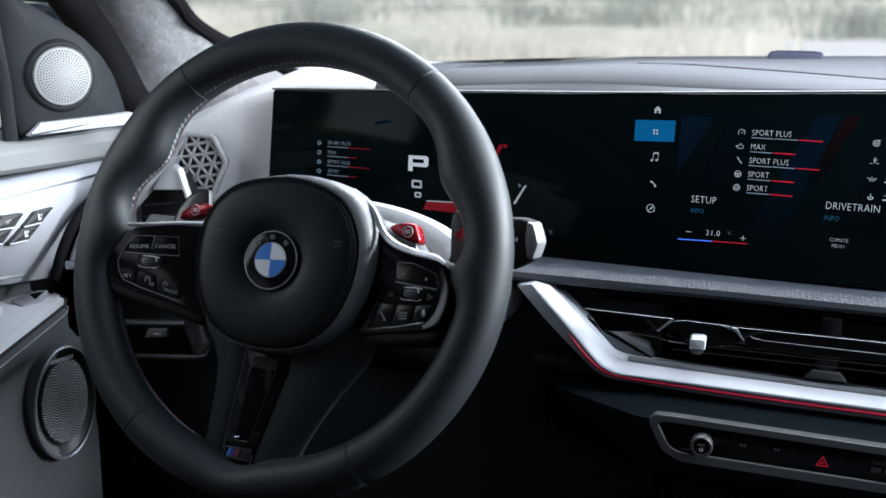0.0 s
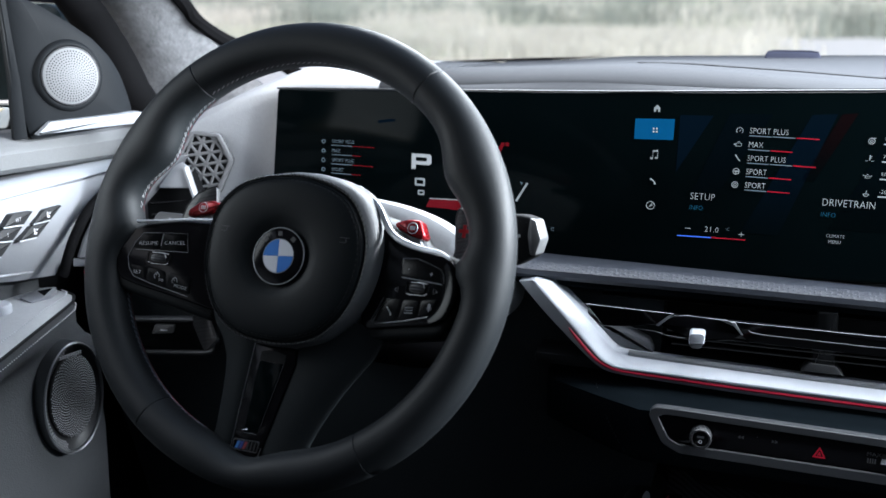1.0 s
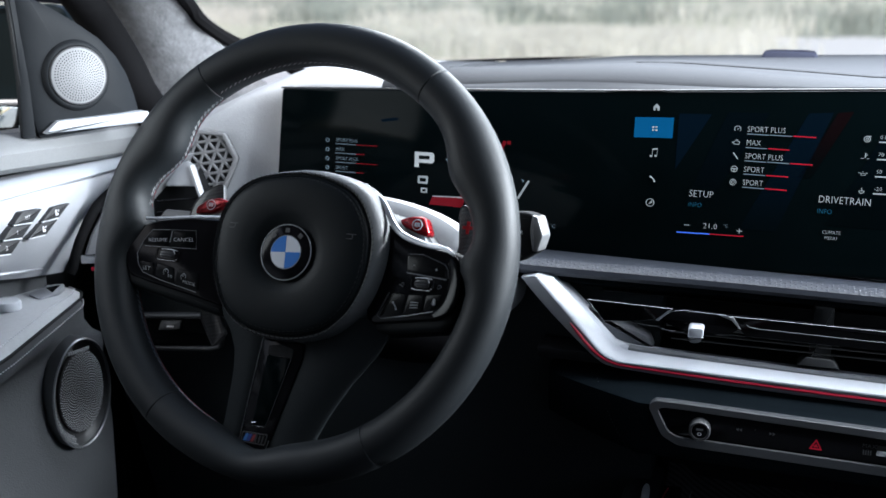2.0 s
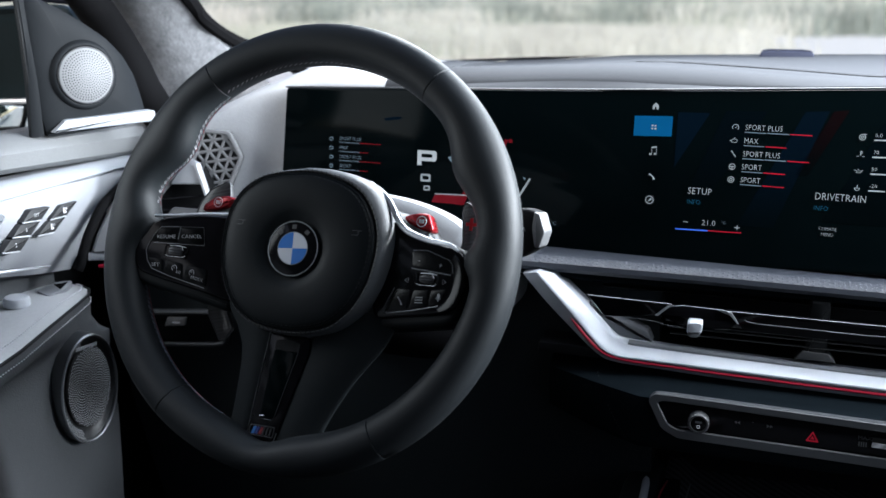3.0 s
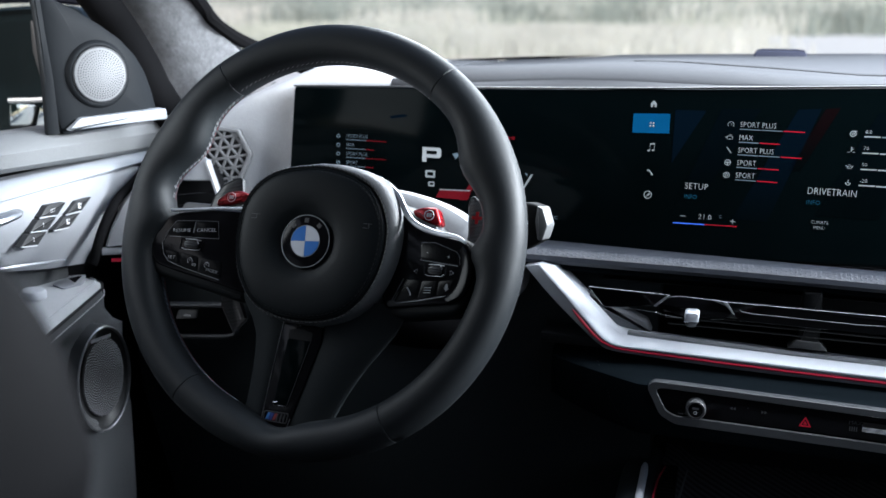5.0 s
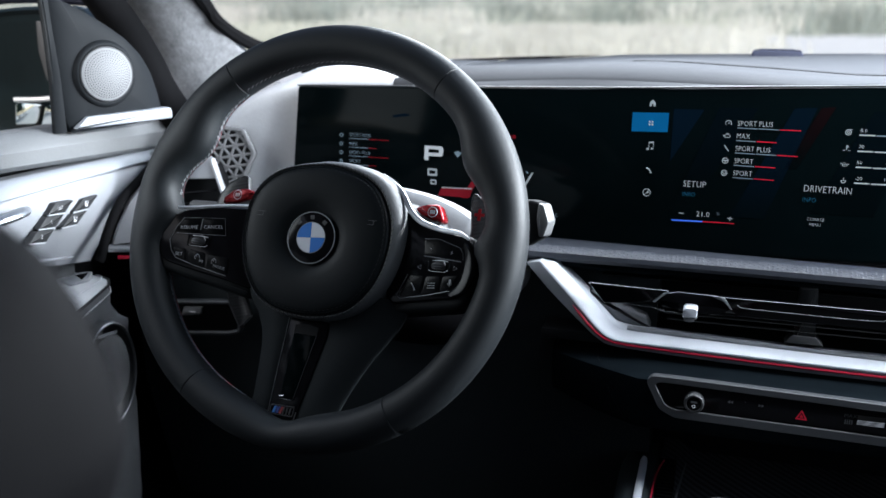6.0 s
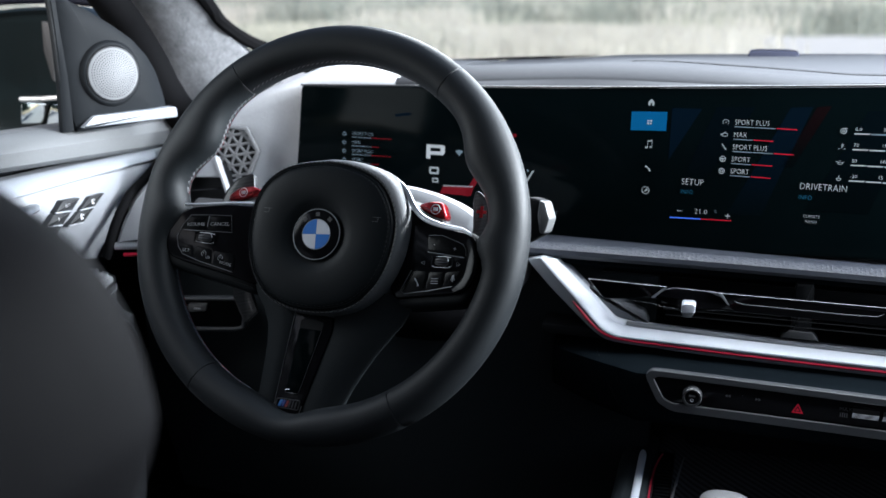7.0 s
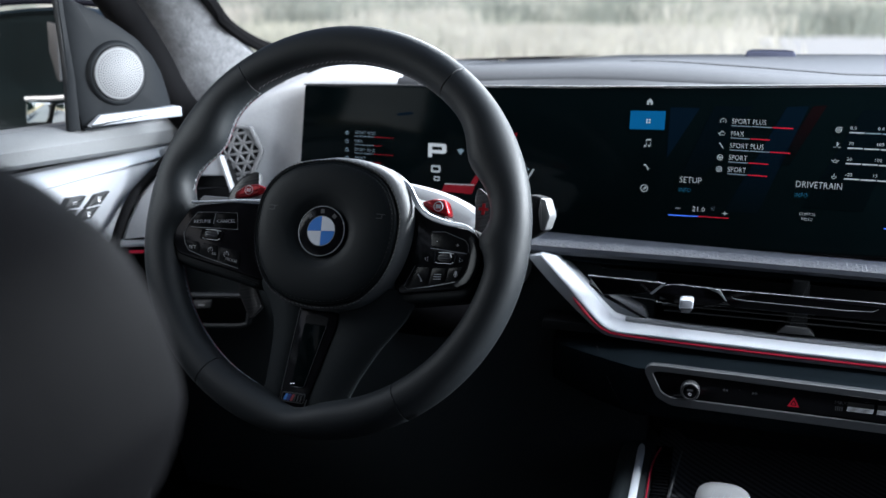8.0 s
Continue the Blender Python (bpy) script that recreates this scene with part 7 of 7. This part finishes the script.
    return t


def glass_material():
    m = bpy.data.materials.new("window_glass")
    m.use_nodes = True
    n, ln = m.node_tree.nodes, m.node_tree.links
    n.remove(n["Principled BSDF"])
    tr, gl, mx = (n.new("ShaderNode" + k) for k in ("BsdfTransparent", "BsdfGlossy", "MixShader"))
    tr.inputs["Color"].default_value = (0.93, 0.96, 0.95, 1)
    gl.inputs["Roughness"].default_value = 0.0
    mx.inputs[0].default_value = 0.03
    ln.new(tr.outputs[0], mx.inputs[1])
    ln.new(gl.outputs[0], mx.inputs[2])
    ln.new(mx.outputs[0], n["Material Output"].inputs["Surface"])
    return m


GLASS = glass_material()
door()


# ---- windscreen pillar on the driver's side ----
def pillar():
    t = thing("windscreen_pillar", (-0.70, 0.95, 1.10), "grey suede windscreen pillar with a black seal", "pillar", kind="structure")
    sec = [(1.06, (-0.675, 0.965), (-0.520, 1.06)), (1.125, (-0.690, 0.955), (-0.555, 1.04)), (1.16, (-0.722, 0.95), (-0.590, 1.02)), (1.195, (-0.745, 0.945), (-0.612, 0.985)), (1.25, (-0.770, 0.93), (-0.640, 0.935)), (1.33, (-0.735, 0.84), (-0.645, 0.83)), (1.57, (-0.665, 0.50), (-0.58, 0.50))]
    rows = []
    for z, (x0, y0), (x1, y1) in sec:
        a, b = Vector((x0, y0, z)), Vector((x1, y1, z))
        d = (b - a)
        n = Vector((d.y, -d.x, 0)).normalized()
        row = [a + d * s + n * (0.020 * math.sin(math.pi * s)) for s in np.linspace(0, 1, 9)]
        row += [b - n * 0.03 + d * 0.0, a - n * 0.03]
        rows.append(row)
    P = []
    for j in range(len(rows[0])):
        P.append(curve_through([r[j] for r in rows], 5))
    part("cover", grid([[P[j][i] for j in range(len(P))] for i in range(len(P[0]))], close_v=True, caps=True), SUEDE, t, "grey suede cover")
    path = curve_through([(-0.616, 0.925, 1.06), (-0.655, 0.885, 1.130), (-0.686, 0.880, 1.192), (-0.722, 0.872, 1.252), (-0.733, 0.80, 1.33), (-0.675, 0.48, 1.56)], 6)
    part("door_seal", tube(path, 0.022, 14), RUBBER, t, "black rubber door seal")
    path = curve_through([(-0.535, 1.06, 1.155), (-0.575, 1.05, 1.180), (-0.605, 1.005, 1.200), (-0.623, 0.965, 1.225), (-0.633, 0.940, 1.255), (-0.632, 0.83, 1.34), (-0.585, 0.50, 1.57)], 6)
    part("glass_border", tube(path, 0.0085, 8), RUBBER, t, "black windscreen border")
    return t


pillar()
ws = grid([[(CX + x, y + 0.05 * (1 - (x / 0.62) ** 2), z) for x in (-0.62, -0.3, 0, 0.3, 0.62)] for y, z in ((1.30, 1.17), (0.95, 1.36), (0.49, 1.585))])
ws = tagged(part("windscreen", ws, GLASS), "clear windscreen glass", "windscreen", kind="structure")
ws.visible_shadow = False


# ---- wing mirror outside the window ----
def wing_mirror():
    t = thing("wing_mirror", (-0.90, 0.93, 1.05), "dark wing mirror outside the side window", "wing mirror")
    m = frame_of((-0.915, 0.90, 1.165), (1, 0.18, 0), (0, 0, 1))
    # Housing is drawn large: it also stands for the side glass's dark reflection.
    o = rounded([(-0.125, -0.085), (0.125, -0.092), (0.138, -0.02), (0.125, 0.076), (0.100, 0.083), (0.030, 0.081), (-0.030, 0.074), (-0.11, 0.066)], 0.02, 6)
    rows = [[(p.x * k, p.y * k, w) for p in o] for k, w in ((0.88, -0.006), (0.95, 0.0), (1.0, -0.006), (1.0, -0.03), (0.9, -0.07), (0.6, -0.095), (0.2, -0.10))]
    part("housing", grid(rows, close_v=True, caps=True), MIRROR_BODY, t, "dark blue-green housing, widened for the dark reflection in the side glass", m=m)
    part("top_cap", tube(curve_through([(-0.115, 0.078, -0.02), (-0.010, 0.088, -0.02), (0.060, 0.090, -0.02), (0.120, 0.086, -0.02)], 5), 0.0045, 8), CAP_GREY, t, "grey upper edge", m=m)
    part("wedge", plate(rounded([(0.0577, 0.0639), (0.0690, 0.060), (0.0716, 0.048), (0.0680, -0.014), (0.0640, -0.012), (0.0565, 0.026)], 0.002), -0.004, 0.004, 0.001), POST_GREY, t, "pale inner wedge", m=m)
    g1 = rounded([(0.0152, -0.0415), (0.0513, -0.0435), (0.0440, -0.0640), (0.0400, -0.0690), (0.0115, -0.0705)], 0.003)
    g2 = rounded([(0.0570, -0.0450), (0.0715, -0.0433), (0.0680, -0.0731), (0.0470, -0.0740)], 0.003)
    part("mirror_glass", plate(g1, -0.006, 0.002, 0.0006), MIRROR, t, "mirror glass", m=m)
    part("mirror_glass", plate(g2, -0.006, 0.002, 0.0006), MIRROR, t, "mirror glass", m=m)
    part("upper_rim", tube([(0.0152, -0.0375, 0.003), (0.050, -0.0365, 0.003), (0.0728, -0.0345, 0.003)], 0.0034, 8), SATIN, t, "pale rim", m=m)
    part("lower_rim", tube([(0.0115, -0.0725, 0.002), (0.0405, -0.0715, 0.002), (0.0455, -0.0650, 0.002), (0.0535, -0.0440, 0.002)], 0.0016, 6), DEEP, t, m=m)
    part("foot", grid([[Vector((x, y, z)) for x, y, z in ((xx, 0.88, 1.03), (xx, 0.95, 1.03), (xx, 0.95, zz), (xx, 0.88, zz))] for xx, zz in ((-0.86, 1.07), (-0.80, 1.085), (-0.765, 1.09))], close_v=True, caps=True), DEEP, t, "dark mirror foot")
    return t


MIRROR = material("mirror", (0.62, 0.70, 0.76), 0.02, 1.0, vary=0.0)
MIRROR_BODY = material("mirror_dark", (0.0045, 0.0095, 0.0115), 0.4, 0, 0, 0.002, 0.15, 0.08, spec=0.12)
wing_mirror()


# ---- centre console ----
def console():
    t = thing("centre_console", (0.05, 0.5, 0.45), "dark centre console with silver edge and carbon tray", "console")
    rows = []
    for y in np.linspace(-0.3, 0.845, 16):
        f = max(0.0, (y - 0.80) / 0.045)
        z = 0.800 - 0.012 * f * f
        rows.append([(-0.080, y, 0.50), (-0.079, y, z - 0.04), (-0.0760, y, z - 0.016), (-0.0705, y, z - 0.005), (-0.062, y, z), (-0.045, y, z + 0.0005), (-0.041, y, z - 0.001), (-0.037, y, z - 0.008), (-0.034, y, z - 0.020), (-0.030, y, 0.50)])
    part("side_wall", grid(rows, close_v=True, caps=True), LEATHER_KNEE, t, "dark leather console flank")
    part("silver_edge", plate(rounded([(-0.0572, -0.3), (-0.0482, -0.3), (-0.0480, 0.766), (-0.0492, 0.775), (-0.0530, 0.778), (-0.0553, 0.770)], 0.003), 0.795, 0.8045, 0.0015), SILVER_PAINT, t, "satin silver edge strip")
    part("red_line", tube(curve_through([(-0.0400, 0.30, 0.8005), (-0.0394, 0.673, 0.8005), (-0.0386, 0.732, 0.8005), (-0.0362, 0.760, 0.800), (-0.0322, 0.782, 0.7995)], 6), 0.0009, 6), RED_TRIM, t, "thin red line")
    for k in range(60):
        y = 0.40 + k * 0.0066
        part("rib", plate(rounded([(-0.0370, y), (-0.0200, y + 0.001), (-0.0200, y + 0.0045), (-0.0370, y + 0.0035)], 0.0006, 2), 0.786, 0.7965, 0.0012, steps=1), KEY_BLACK, t)
    part("inner_edge", tube([(-0.0205, 0.30, 0.7975), (-0.0192, 0.685, 0.7975), (-0.0158, 0.727, 0.7975), (-0.0125, 0.766, 0.797), (-0.0105, 0.79, 0.795)], [0.0014, 0.0014, 0.0012, 0.0008, 0.0004], 6), SATIN_DARK, t)
    tray = grid([[(x, y, z) for x, z in ((-0.036, 0.786), (-0.022, 0.786), (-0.010, 0.778), (0.0, 0.775), (0.14, 0.775), (0.26, 0.775), (0.26, 0.765), (-0.036, 0.765))] for y in (-0.3, 0.2, 0.6, 0.88)], close_v=True, caps=True)
    part("tray", tray, TWILL, t, "carbon fibre tray")
    body = block(-0.032, 0.27, -0.3, 0.88, 0.45, 0.766, 0.004)
    part("body", body, PLASTIC, t)
    return t


console()


def selector():
    t = thing("gear_selector", (0.030, 0.655, 0.776), "silvery grey gear selector standing in the console", "gear selector")
    rows = []
    low = 0.013
    for z, a, b, dy in ((0.787, 0.020, 0.026, 0.0), (0.800, 0.019, 0.026, 0.004), (0.815, 0.022, 0.032, 0.000), (0.826, 0.0255, 0.036, -0.004), (0.834, 0.0245, 0.034, -0.006), (0.838, 0.020, 0.028, -0.007), (0.8395, 0.012, 0.017, -0.007)):
        rows.append([(p.x, p.y, z - low + 0.05 * (p.y - 0.655)) for p in arc(0.030, 0.655 + dy, a, b, 0, 360, 40, 2.7)])
    part("knob", grid(rows, close_v=True, caps=True), STALK_GREY, t, "satin silver knob")
    part("symbol", joined(*[tube([(0.018 + k * 0.005, 0.640, 0.8278), (0.0215 + k * 0.005, 0.655, 0.8286)], 0.0003, 5) for k in range(4)]), SATIN_DARK, t)
    return t


selector()


# ---- driver's seat ----
def seat():
    t = thing("driver_seat", (-0.37, 0.05, 0.42), "black leather sports seat with a rounded shoulder bolster", "car seat")
    # backrest: outline in the x-z plane, swept through its depth
    prof = [(1.208, 0.110), (1.203, 0.142), (1.193, 0.163), (1.180, 0.183), (1.158, 0.198), (1.131, 0.205), (1.115, 0.204), (1.09, 0.193), (1.06, 0.172), (1.02, 0.150), (0.95, 0.13), (0.80, 0.13), (0.50, 0.15)]
    rows = []
    half = [(p.x, p.y) for p in curve_through([(z, x, 0) for z, x in [(1.213, 0.04)] + prof], 4)]
    loop = [(-x, z) for z, x in half[::-1]] + [(x, z) for z, x in half]
    for d, k in ((0.016, 0.40), (0.014, 0.55), (0.011, 0.70), (0.006, 0.82), (0.001, 0.875), (-0.006, 0.92), (-0.014, 0.955), (-0.024, 0.982), (-0.036, 0.997), (-0.050, 1.0), (-0.08, 0.99), (-0.12, 0.94), (-0.14, 0.80)):
        row = []
        for x, z in loop:
            rake = (z - 1.15) * -0.04
            zc = 1.0 + (z - 1.0) * (0.60 + 0.40 * k) if z > 1.0 else z
            row.append((-0.3183 + x * k * 0.836, 0.1151 + (rake + d) * 0.86, 1.257 + (zc - 1.257) * 0.86))
        rows.append(row)
    part("backrest", grid(rows, close_v=True, caps=True), LEATHER_SEAT, t, "black leather backrest")
    rows = []
    for y in np.linspace(0.10, 0.56, 12):
        e = 1 - max(0.0, (y - 0.48) / 0.08) ** 2 * 0.4
        rows.append([(-0.60, y, 0.55), (-0.605, y, 0.64 * e), (-0.58, y, 0.675 * e), (-0.52, y, 0.66 * e), (-0.48, y, 0.63 * e), (-0.37, y, 0.625 * e), (-0.26, y, 0.63 * e), (-0.22, y, 0.66 * e), (-0.16, y, 0.675 * e), (-0.135, y, 0.64 * e), (-0.14, y, 0.55)])
    part("cushion", grid(rows, close_v=True, caps=True), LEATHER_SEAT, t, "black leather cushion")
    part("base", block(-0.56, -0.18, 0.12, 0.52, 0.42, 0.56, 0.02), PLASTIC, t)
    return t


seat()
